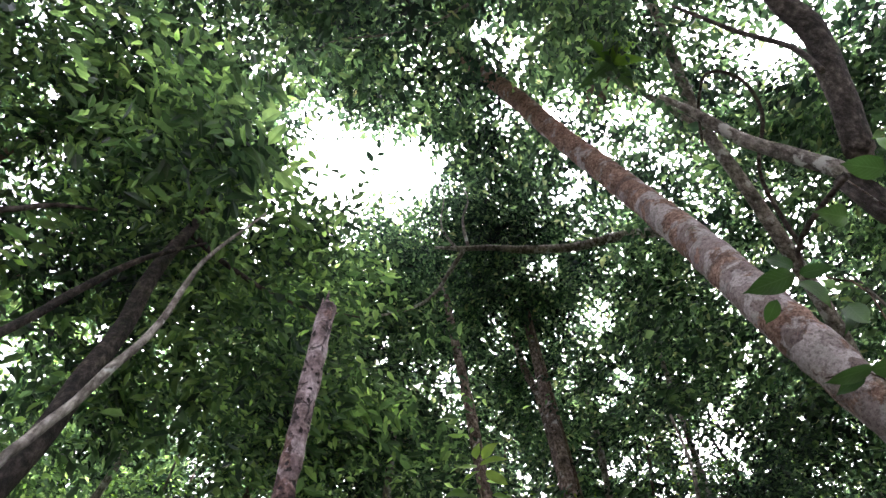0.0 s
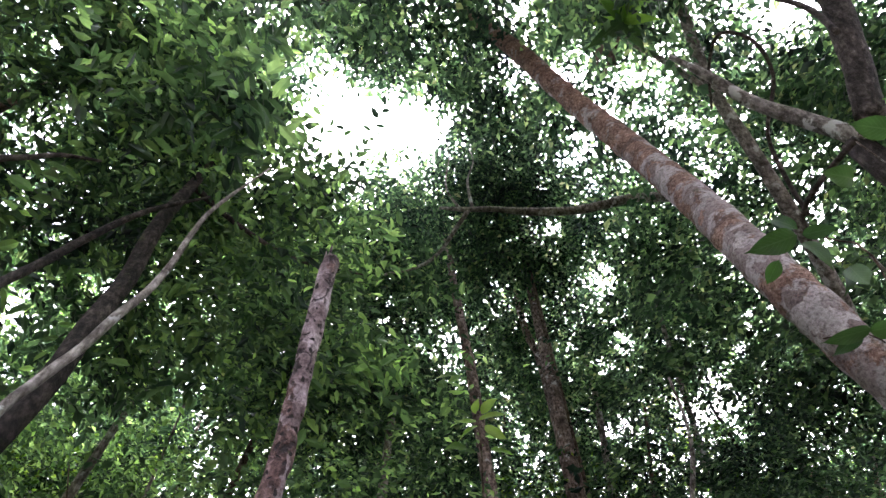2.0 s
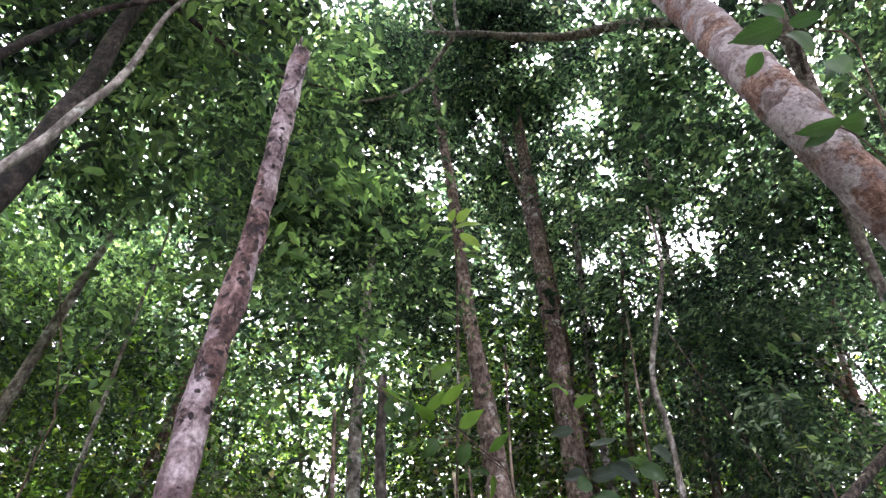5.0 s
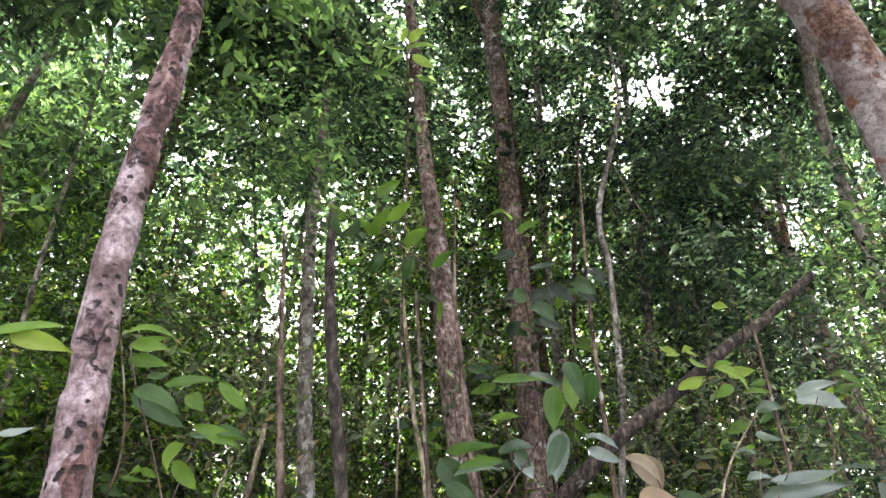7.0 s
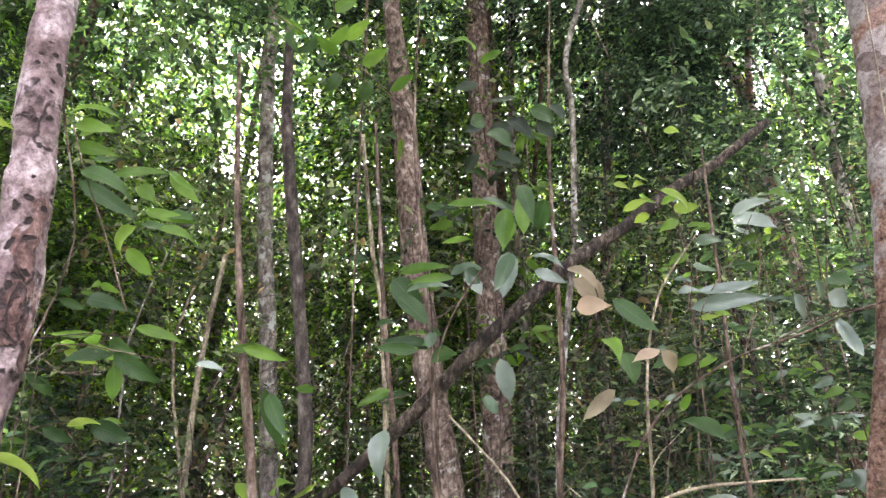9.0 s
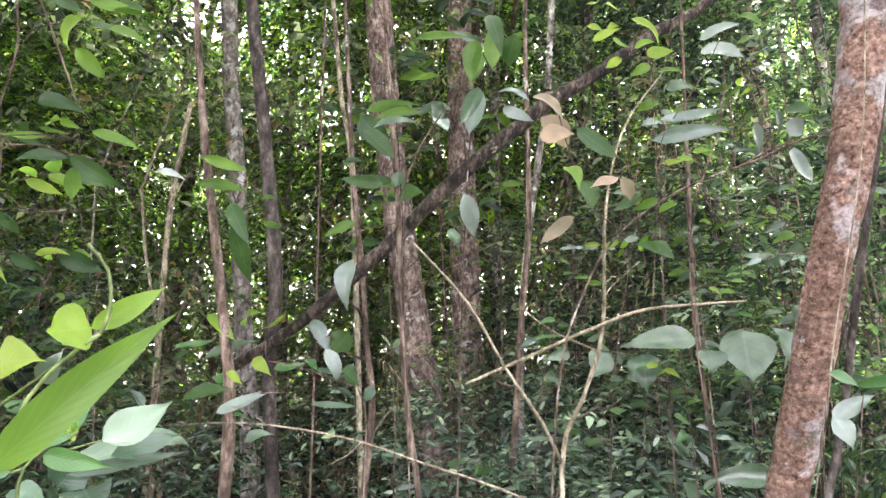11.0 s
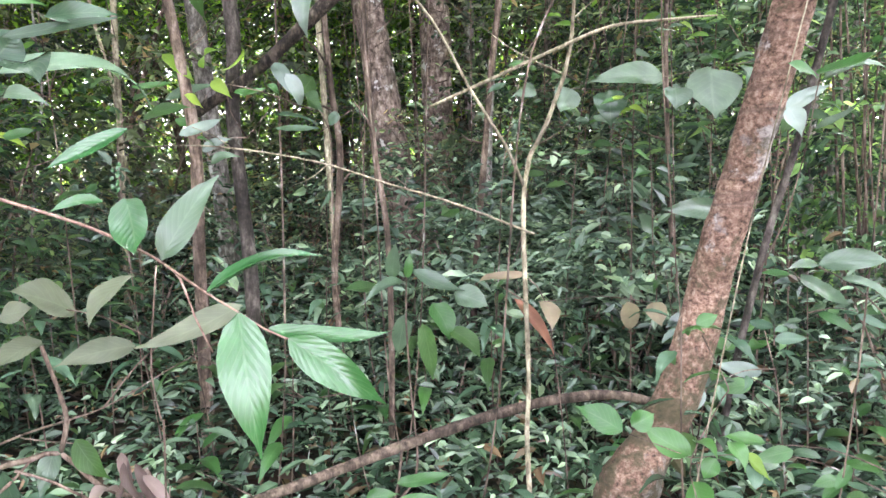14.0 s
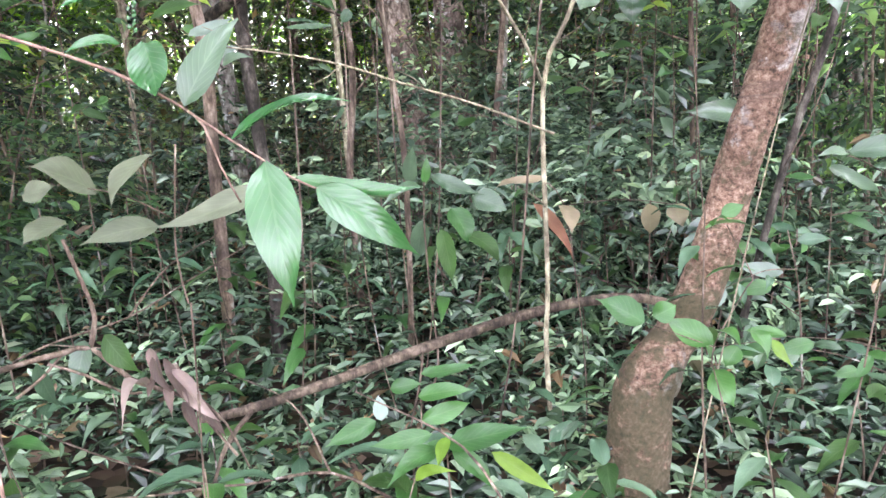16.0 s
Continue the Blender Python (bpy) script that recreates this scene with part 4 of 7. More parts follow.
strand = tagged(new("dead_twig"), "long thin pale twig hanging across the saplings", "twig")
strand.location = (1.026, 2.5, 1.198)
part("stem", tube("stem", [(-0.234, 2.720, 1.510, 0.0025), (-0.018, 2.720, 1.512, 0.0038), (0.196, 2.700, 1.483, 0.0045), (0.394, 2.660, 1.437, 0.005), (0.581, 2.620, 1.370, 0.0055), (0.801, 2.560, 1.295, 0.006), (1.07, 2.5, 1.18, 0.0065)], TWIG, 6, 0.03, 0.15, 25, tuple(strand.location)), strand)
for k, (x, y, z) in enumerate(((0.08, 2.71, 1.5), (0.39, 2.66, 1.44), (0.66, 2.6, 1.345))):
    part("side_shoot", tube("side_shoot", [(x, y, z, 0.003), (x - 0.05, y - 0.02, z + 0.04 * (-1) ** k, 0.0025), (x - 0.12, y - 0.03, z + 0.07 * (-1) ** k, 0.0012)], TWIG, 5, 0.03, 0.1, 25, tuple(strand.location)), strand)

branch = tagged(new("fallen_branch"), "long curved fallen branch with smooth brown bark", "branch")
branch.location = (0.5, 2.58, 0.4)
part("stem", tube("stem", [(1.62, 2.5, 0.5, 0.027), (1.42, 2.58, 0.55, 0.029), (1.16, 2.64, 0.535, 0.031), (0.82, 2.64, 0.48, 0.031), (0.5, 2.58, 0.43, 0.029), (0.21, 2.48, 0.4, 0.027), (-0.02, 2.39, 0.39, 0.023), (-0.13, 2.34, 0.4, 0.014)], BARK_SMOOTH, 10, 0.04, 0.16, 14, (0.5, 2.58, 0.4)), branch)
for pts in ([(0.02, 2.4, 0.39, 0.014), (-0.06, 2.3, 0.33, 0.011), (-0.11, 2.22, 0.22, 0.007)], [(0.6, 2.6, 0.45, 0.009), (0.57, 2.52, 0.36, 0.007), (0.52, 2.47, 0.22, 0.005)]):
    part("side_shoot", tube("side_shoot", pts, BARK_SMOOTH, 7, 0.03, 0.15, 20, (0.5, 2.58, 0.4)), branch)


# Dead sticks that lie and lean in the undergrowth: a few kinds, many times
def sticks():
    r = random.Random(33)
    kinds = []
    for length, thick, bark in ((0.7, 0.005, BARK_BROWN), (1.0, 0.007, BARK_GREY), (1.4, 0.01, BARK_BROWN), (0.5, 0.004, TWIG)):
        ob = tagged(new("dead_stick"), "crooked thin dead stick lying in the undergrowth", "stick", "dead sticks on the forest floor")
        pts = [(0, 0, 0, thick)]
        for i in range(1, 6):
            pts.append((length * i / 5, pts[-1][1] + r.gauss(0, 0.05) * length, pts[-1][2] + r.gauss(0, 0.04) * length, thick * (1 - 0.14 * i)))
        part("stem", tube("stem", pts, bark, 5, 0.06, 0.15, 20), ob)
        for k in (2, 3):
            b = pts[k]
            d = r.choice((-1, 1)) * 0.22 * length
            part("branch", tube("branch", [b[:3] + (thick * 0.6,), (b[0] + 0.12 * length, b[1] + 0.6 * d, b[2] + 0.05 * length, thick * 0.45), (b[0] + 0.3 * length, b[1] + d, b[2] + r.uniform(-0.02, 0.12) * length, thick * 0.25)], bark, 5, 0.06, 0.1, 20), ob)
        kinds.append(ob)
    for n in range(56):
        y = 1.6 + 4.5 * r.random()
        x = 0.24 * y + r.uniform(-1, 1) * (0.75 * y + 0.3)
        m = pose(x, y, ground_height(x, y) + 0.03, r.uniform(-20, 20), r.uniform(-50, -2), r.uniform(0, 360))
        if n < 4:
            kinds[n].matrix_basis = m
        else:
            copy_thing(r.choice(kinds), m)


sticks()


# ---- the forest around: a few kinds of understorey tree, many times ----
def forest_tree(height, radius, spread, low, twigs, size, mat, bark, label, slim=0.5):
    pts = [(0, 0, -0.3, radius)]
    x = y = 0.0
    for k in range(1, 7):
        x += rng.normal(0, 0.035) * height / 6
        y += rng.normal(0, 0.035) * height / 6
        pts.append((x, y, height * k / 6, radius * (1 - 0.13 * k)))
    ob = tree("forest_tree", pts, bark, label, "tree", 7, 0.5, 0.0, group="trees of the surrounding forest")
    ob.location = (0, 0, 0)
    for c in ob.children:
        c.matrix_parent_inverse = Matrix.Identity(4)
    n = max(12, twigs // 22)
    z = low + (height * 1.03 - low) * rng.uniform(0, 1, n) ** 0.8
    ang = rng.uniform(0, 2 * math.pi, n)
    r = spread * rng.uniform(0.1, 1, n) ** 0.6 * (0.6 + 0.6 * np.sin(math.pi * np.clip((z - low) / (height - low), 0, 1)))
    c = np.stack([np.cos(ang) * r, np.sin(ang) * r, z], 1)
    start = (c[:, None, :] + rng.normal(0, 0.32, (n, 22, 3)) * np.array([1, 1, 0.7])).reshape(-1, 3)
    way = start * np.array([1, 1, 0]) + rng.normal(0, 0.6, start.shape)
    b, d, u, L, W = sprigs(start, way, rng.uniform(0.25, 0.55, len(start)), 9, size, 0.35, slim=slim, bold=0.08)
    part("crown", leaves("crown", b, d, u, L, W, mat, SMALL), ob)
    return ob


KINDS = [
    forest_tree(7.0, 0.05, 1.3, 1.6, 800, 0.078, LEAF_FOREST, BARK_BROWN, "slender understorey tree with small green leaves"),
    forest_tree(9.0, 0.07, 1.5, 3.0, 920, 0.078, LEAF_FOREST, BARK_GREY, "understorey tree with grey bark and a narrow crown"),
    forest_tree(5.0, 0.03, 1.1, 0.9, 640, 0.085, LEAF_FOREST, BARK_BROWN, "young tree with light green leaves"),
    forest_tree(12.0, 0.1, 1.9, 5.0, 1100, 0.09, LEAF_DARK, BARK_BROWN, "forest tree with brown bark and dark leaves"),
    forest_tree(10.0, 0.06, 1.2, 1.2, 1600, 0.066, LEAF_DARK, BARK_DARK, "tree covered with dark hanging leaves down to the ground"),
]


def plant_forest():
    place = random.Random(11)
    spots = [(-1.9, 6.9, 2), (-2.85, 10.0, 0), (-3.1, 8.3, 0), (-2.9, 6.0, 2), (3.3, 6.4, 4), (-3.6, 7.6, 1), (-5.3, 7.8, 0), (-3.8, 9.1, 3), (-2.5, 7.2, 2), (-6.3, 9.6, 3), (-4.5, 6.4, 0), (-2.7, 10.4, 1), (-5.2, 11.0, 3), (0.9, 8.3, 1), (0.5, 8.5, 0), (1.2, 9.9, 3), (-2.75, 8.9, 1)]
    # before the camera: rows of trees from the edge of the clearing inward; around it: a looser ring
    for count, near, far, ahead in ((46, 7.4, 13.0, True), (12, 13.0, 19.0, True), (12, 4.5, 13.0, False)):
        made = tries = 0
        while made < count and tries < 3000:
            tries += 1
            if ahead:
                y = place.uniform(near, far)
                x = 0.22 * y + place.uniform(-1.0, 1.0) * (0.85 * y + 1.0)
            else:
                a, r = place.uniform(0, 2 * math.pi), place.uniform(near, far)
                x, y = r * math.sin(a), 1.0 + r * math.cos(a)
                if abs(x) < 3.5 or (y < 0.0 and place.random() < 0.6) or abs(x - 0.22 * y) < 0.9 * y + 0.8:
                    continue
            if any((x - p) ** 2 + (y - q) ** 2 < 0.95**2 for p, q, _ in spots):
                continue
            # two lanes without trees
            if y > 0 and (ahead and abs(x - 0.1 + 0.146 * (y - 0.25)) < 0.5 or abs(x - 0.1 - 0.79 * (y - 0.25)) < 1.0 + 0.03 * y):
                continue
            spots.append((x, y, place.choice((0, 0, 1, 1, 2, 3))))
            made += 1
    used = set()
    for x, y, k in spots:
        # only low trees beside the first lane
        if 6.5 < y < 14.0 and abs(x - 0.1 + 0.146 * (y - 0.25)) < 1.0:
            k = 2 if y < 10.2 else 0
        m = pose(x, y, ground_height(x, y), place.uniform(-4, 4), place.uniform(-4, 4), place.uniform(0, 360))
        if k not in used:
            used.add(k)
            KINDS[k].matrix_basis = m
        else:
            copy_thing(KINDS[k], m)


plant_forest()


def bare_poles():
    """Thin bare stems further in."""
    place = random.Random(5)
    kinds = []
    for r, h, bark in ((0.016, 4.5, BARK_GREY), (0.022, 6.0, BARK_BROWN), (0.03, 5.0, TWIG), (0.04, 7.0, BARK_BROWN), (0.055, 8.0, BARK_GREY), (0.08, 9.0, BARK_BROWN)):
        pts = [(0, 0, -0.25, r)]
        for i in range(1, 6):
            pts.append((pts[-1][0] + place.gauss(0, 0.2), pts[-1][1] + place.gauss(0, 0.2), h * i / 5, r * (1 - 0.12 * i)))
        ob = tree("pole_tree", pts, bark, "thin bare stem among the trees behind", "tree", 6, 0.5, 0.0, group="bare stems behind the clearing")
        ob.location = (0, 0, 0)
        ob.children[0].data.transform(Matrix.Translation((0, 0, -0.25)))
        kinds.append(ob)
    for i in range(120):
        y = place.uniform(5.2, 15.0)
        x = 0.24 * y + place.uniform(-0.9, 0.9) * y
        if y < 7 and (-0.7 < x < 2.6):
            x += 3.4 if x > 1 else -2.2
        k = place.choice((0, 0, 1, 1, 2, 3, 3, 4, 5))
        m = pose(x, y, ground_height(x, y), place.gauss(0, 8), place.gauss(0, 8), place.uniform(0, 360))
        if i < 6:
            kinds[i].matrix_basis = m
        else:
            copy_thing(kinds[k], m)


bare_poles()


# ---- bushes at the edge of the clearing ----
def bush(x, y, height, spread, twigs, size, mat, label):
    z = ground_height(x, y)
    ob = tagged(new("bush"), label, "bush", "bushes round the clearing")
    ob.location = (x, y, z)
    for k in range(4):
        a = k * 1.7 + x
        pts = [(x, y, z - 0.1, 0.014), (x + 0.25 * spread * math.cos(a), y + 0.25 * spread * math.sin(a), z + 0.5 * height, 0.01), (x + 0.6 * spread * math.cos(a + 0.3), y + 0.6 * spread * math.sin(a + 0.3), z + height * (0.8 + 0.1 * k), 0.005)]
        part("stem", tube("stem", pts, BARK_BROWN, 6, 0.12, 0.1, 9, (x, y, z)), ob)
    n, size = twigs // 4, size * 0.72
    t = rng.uniform(0.25, 1.1, n)
    ang = rng.uniform(0, 2 * math.pi, n)
    r = spread * rng.uniform(0.1, 1.0, n) ** 0.7
    c = np.stack([x + r * np.cos(ang), y + r * np.sin(ang), z + height * t], 1)
    start = np.repeat(c, 8, 0) + rng.normal(0, 0.14, (n * 8, 3))
    start = start[clear(start) & ~((start[:, 0] > 0.9) & (start[:, 0] < 3.1) & (start[:, 1] < 3.75) & (start[:, 2] > 0.6 + 0.85 * start[:, 0]))]
    way = start - np.array([x, y, z + 0.4 * height]) + rng.normal(0, 0.35, start.shape)
    way[:, 2] *= 0.5
    b, d, u, L, W = sprigs(start, way, rng.uniform(0.18, 0.36, len(start)), 7, size, 0.3, flat=0.5, slim=0.46, bold=0.12)
    part("foliage", leaves("foliage", b, d, u, L, W, mat, OVAL, (x, y, z)), ob)


BUSHES_A = (
        (2.9, 3.7, 2.2, 0.75, 110, 0.1, LEAF_MID, "tall bush with mid-green oval leaves"),
        (2.5, 4.35, 3.5, 0.7, 120, 0.085, LEAF_BRUSH, "airy bush with small grey-green leaves"),
        (3.05, 4.1, 4.0, 0.8, 140, 0.085, LEAF_PALE, "airy bush with pale grey-green leaves"),
        (3.7, 4.4, 4.5, 0.8, 280, 0.09, LEAF_LIGHT, "tall bush with light yellow-green leaves"),
        (3.3, 3.4, 4.6, 0.6, 260, 0.08, LEAF_MID, "tall bush with mid-green leaves"),
        (2.2, 4.9, 3.0, 0.8, 110, 0.085, LEAF_BRUSH, "airy bush with small grey-green leaves"),
        (4.3, 5.4, 5.0, 1.0, 300, 0.1, LEAF_MID, "tall bush with mid-green oval leaves"),
        (1.75, 5.3, 1.6, 0.7, 90, 0.085, LEAF_BRUSH, "airy bush with small grey-green leaves"),
        (0.6, 6.3, 1.6, 0.7, 90, 0.085, LEAF_BRUSH, "airy bush with small grey-green leaves"),
        (3.5, 4.6, 2.7, 0.9, 120, 0.105, LEAF_MID, "tall bush with mid-green oval leaves"),
        (2.5, 4.6, 1.6, 0.6, 110, 0.1, LEAF_FLOOR, "bush with grey-green leaves under the trees"),
        (3.35, 3.3, 3.3, 0.5, 120, 0.1, LEAF_LIGHT, "tall slender bush with light green leaves"),
        (4.1, 3.5, 2.4, 0.8, 150, 0.11, LEAF_LIGHT, "bush with light green young leaves"),
        (2.7, 5.6, 2.0, 0.8, 140, 0.1, LEAF_MID, "bush with mid-green oval leaves"),
        (-1.4, 4.2, 1.7, 0.7, 130, 0.1, LEAF_MID, "bush with mid-green oval leaves"),
        (-2.1, 3.5, 2.2, 0.8, 150, 0.11, LEAF_LIGHT, "bush with light green young leaves"))
BUSHES_B = (
        (-1.7, 5.5, 2.6, 0.9, 170, 0.1, LEAF_MID, "tall bush with mid-green oval leaves"),
        (-0.6, 4.9, 1.1, 0.5, 80, 0.1, LEAF_FLOOR, "low bush with grey-green leaves"),
        (0.9, 7.3, 2.2, 0.8, 130, 0.1, LEAF_MID, "bush with mid-green oval leaves"),
        (0.3, 5.4, 1.0, 0.5, 70, 0.1, LEAF_FLOOR, "low bush with grey-green leaves"),
        (2.1, 3.9, 0.9, 0.45, 60, 0.1, LEAF_FLOOR, "low bush with grey-green leaves"),
        (2.9, 2.7, 0.9, 0.5, 60, 0.11, LEAF_FLOOR, "low bush with grey-green leaves"),
        (1.6, 3.5, 0.75, 0.4, 50, 0.1, LEAF_FLOOR, "low bush with grey-green leaves"),
        (1.35, 3.9, 1.15, 0.55, 130, 0.1, LEAF_PALE, "low bush with pale glossy grey-green leaves"),
        (1.95, 3.45, 1.0, 0.5, 110, 0.1, LEAF_PALE, "low bush with pale glossy grey-green leaves"),
        (1.0, 4.25, 1.15, 0.55, 130, 0.095, LEAF_PALE, "low bush with pale glossy grey-green leaves"),
        (2.3, 4.3, 1.35, 0.65, 150, 0.1, LEAF_PALE, "low bush with pale glossy grey-green leaves"),
        (1.6, 4.7, 1.3, 0.65, 150, 0.1, LEAF_PALE, "low bush with pale glossy grey-green leaves"),
        (0.3, 4.2, 0.6, 0.5, 70, 0.095, LEAF_PALE, "low bush with pale glossy grey-green leaves"),
        (1.05, 3.5, 0.6, 0.35, 40, 0.09, LEAF_FLOOR, "low bush with grey-green leaves"),
        (2.3, 3.2, 0.7, 0.4, 45, 0.1, LEAF_FLOOR, "low bush with grey-green leaves"),
        (0.9, 4.7, 0.8, 0.5, 60, 0.1, LEAF_FLOOR, "low bush with grey-green leaves"))
for x, y, h, w, k, q, mat, label in BUSHES_A + BUSHES_B:
    bush(x, y, h, w, k, q, mat, label)


# ---- far woods that close the view ----
def far_woods():
    n = 120000
    ang, r = rng.uniform(-1.3, 1.5, n), rng.uniform(15.0, 34.0, n)
    p = np.stack([r * np.sin(ang), r * np.cos(ang), 0.3 + 0.85 * r * rng.uniform(0, 1, n) ** 1.5], 1)
    # uneven heads: leaves gather where a slow noise is high
    lumps = np.array([noise.noise(Vector(q) * 0.4) for q in p])
    keep = (lumps > -0.22) & clear(p) & ~gaps_by_view(p)
    p, r = p[keep], r[keep]
    # the lowest storey, far in
    k = 60000
    ang, far = rng.uniform(-1.3, 1.5, k), rng.uniform(30.0, 37.0, k)
    p = np.concatenate([p, np.stack([far * np.sin(ang), far * np.cos(ang), 0.4 + 12.5 * rng.uniform(0, 1, k)], 1)])
    r = np.concatenate([r, far])
    way = rng.normal(0, 1, p.shape) * np.array([1, 1, 0.5])
    size = 0.0135 * r * rng.uniform(0.6, 1.4, len(p))
    tagged(new("far_woods", leaves("far_woods", p, way, UP + rng.normal(0, 0.7, p.shape), size, size * 0.55, LEAF_FOREST)), "dense green foliage of the forest further off", "woods", kind="stuff")


far_woods()


def forest_canopy():
    """A leaf roof added all round the clearing to keep sky light off the forest."""
    n = 50000
    a, r = rng.uniform(0, 2 * math.pi, n), np.sqrt(rng.uniform(10.5**2, 40.0**2, n))
    p = np.stack([r * np.sin(a), 1.0 + r * np.cos(a), np.zeros(n)], 1)
    p[:, 2] = 15.5 + 2.2 * np.array([noise.noise(Vector((x, y, 0)) * 0.22) for x, y, _ in p]) + rng.normal(0, 0.9, n)
    p = p[clear(p) & ~gaps_by_view(p)]
    size = rng.uniform(0.4, 0.75, len(p))
    way = rng.normal(0, 1, p.shape) * np.array([1, 1, 0.3])
    tagged(new("forest_canopy", leaves("forest_canopy", p, way, UP + rng.normal(0, 0.4, p.shape), size, size * 0.55, LEAF_DARK)), "dark green leaf roof added to shade the forest", "canopy", kind="stuff")


forest_canopy()


def thicket():
    """Brush between the trees behind the clearing."""
    n = 330
    y = rng.uniform(5.8, 15.0, n)
    x = 0.25 * y + rng.uniform(-1, 1, n) * (0.95 * y + 0.8)
    z = 0.2 + 6.0 * rng.uniform(0, 1, n) ** 1.4
    start = np.stack([x, y, z], 1)
    start = np.repeat(start, 8, 0) + rng.normal(0, 0.55, (n * 8, 3))
    start = np.repeat(start, 8, 0) + rng.normal(0, 0.17, (n * 64, 3))
    start[:, 2] = np.maximum(start[:, 2], 0.1)
    start = start[clear(start)]
    way = rng.normal(0, 1, start.shape) * np.array([1, 1, 0.4])
    b, d, u, L, W = sprigs(start, way, rng.uniform(0.2, 0.45, len(start)), 7, 0.092, 0.35, slim=0.5, flat=0.6)
    tagged(new("thicket", leaves("thicket", b, d, u, L, W, LEAF_BRUSH)), "leafy brush between the trees behind the clearing", "thicket", kind="stuff")


thicket()


def brushwood():
    """Thin dead twigs, shoots and lianas crossing between the stems."""
    r = random.Random(77)
    verts, faces = [], []
    for k in range(1500):
        y = 3.6 + 10.0 * r.random() ** 1.2
        x = 0.25 * y + r.uniform(-1, 1) * (0.8 * y + 0.4)
        z = ground_height(x, y) + 3.2 * r.random() ** 1.3
        a, climb, L = r.uniform(0, 6.28), r.gauss(0.6, 0.9), r.uniform(0.4, 1.5)
        thick = r.uniform(0.0025, 0.007)
        way = unit(np.array([math.cos(a), math.sin(a), climb]))
        pts, p = [], np.array([x, y, z])
        for i in range(5):
            pts.append((*p, thick * (1 - 0.17 * i)))
            way = unit(way + np.array([r.gauss(0, 0.22), r.gauss(0, 0.22), r.gauss(-0.05, 0.2)]))
            p = p + way * L / 4
        v, f = tube_data(pts, 3, 9.0)
        o = sum(len(q) for q in verts)
        verts.append(v)
        faces += [tuple(o + i for i in q) for q in f]
    tagged(new("brushwood", mesh("brushwood", np.concatenate(verts), faces, BARK_BROWN)), "tangle of thin brown twigs and shoots between the stems", "brushwood", kind="stuff")


brushwood()


# ---- undergrowth ----
def undergrowth():
    """Low plants: sprays of paired leaflets, and seedlings with leaves all round a short stem."""
    def spots(n, y0, y1):
        y = y0 + (y1 - y0) * rng.uniform(0, 1, n)
        x = 0.25 * y + rng.uniform(-1, 1, n) * (0.85 * y + 0.7)
        keep = ~((np.abs(x) < 0.5) & (y < 1.2))
        x, y = x[keep], y[keep]
        return x, y, np.array([ground_height(a, b) for a, b in zip(x, y)])

    B = []
    x, y, g = spots(5200, 1.0, 6.8)
    start = np.stack([x, y, g + 0.04 + np.clip(0.18 * (y - 1.1), 0.14, 0.55) * rng.uniform(0, 1, len(x)) ** 1.1], 1)
    way = rng.normal(0, 1, start.shape) * np.array([1, 1, 0.25])
    B.append(sprigs(start, way, rng.uniform(0.12, 0.3, len(start)), 7, 0.052, 0.3, flat=0.65, slim=0.46, bold=0.35))
    x, y, g = spots(2300, 1.0, 6.8)
    h = 0.06 + np.clip(0.18 * (y - 1.1), 0.14, 0.55) * rng.uniform(0, 1, len(x)) ** 1.1
    k = 6
    a = rng.uniform(0, 2 * math.pi, (len(x), 1)) + np.arange(k)[None, :] * 2.4
    pos = np.stack([np.repeat(x, k), np.repeat(y, k), (g[:, None] + h[:, None] * (0.6 + 0.4 * np.arange(k)[None, :] / k)).ravel()], 1)
    d = np.stack([np.cos(a).ravel(), np.sin(a).ravel(), rng.normal(0.05, 0.25, a.size)], 1)
    L = 0.105 * rng.uniform(0.4, 1.25, a.size)
    B.append((pos, d, UP + rng.normal(0, 0.3, d.shape), L, L * 0.42))
    near = [np.concatenate([q[i] for q in B]) for i in range(5)]
    tagged(new("undergrowth", leaves("undergrowth", *near, LEAF_FLOOR, OVAL)), "dense low undergrowth of broad green leaves", "undergrowth", kind="stuff")
    x, y, g = spots(9000, 6.0, 18.0)
    start = np.stack([x, y, g + 0.05 + 0.8 * rng.uniform(0, 1, len(x)) ** 1.6], 1)
    way = rng.normal(0, 1, start.shape) * np.array([1, 1, 0.25])
    far = sprigs(start, way, rng.uniform(0.2, 0.4, len(start)), 7, 0.1, 0.3, flat=0.5, slim=0.5)
    tagged(new("undergrowth", leaves("undergrowth", *far, LEAF_FLOOR)), "low green undergrowth further into the forest", "undergrowth", kind="stuff")
    a, r = rng.uniform(0, 2 * math.pi, 5200), 1.3 + 9.0 * rng.uniform(0, 1, 5200) ** 0.7
    x, y = r * np.sin(a), r * np.cos(a) - 0.3
    keep = (np.abs(x - 0.25 * y) > 0.85 * y + 0.5) & (r > 1.3)
    x, y = x[keep], y[keep]
    g = np.array([ground_height(p, q) for p, q in zip(x, y)])
    start = np.stack([x, y, g + 0.04 + 0.35 * rng.uniform(0, 1, len(x)) ** 1.8], 1)
    way = rng.normal(0, 1, start.shape) * np.array([1, 1, 0.25])
    around = sprigs(start, way, rng.uniform(0.15, 0.35, len(start)), 7, 0.12, 0.3, flat=0.4, slim=0.42)
    tagged(new("undergrowth", leaves("undergrowth", *around, LEAF_FLOOR)), "sparse low plants on the leaf litter beside the path", "undergrowth", kind="stuff")


undergrowth()


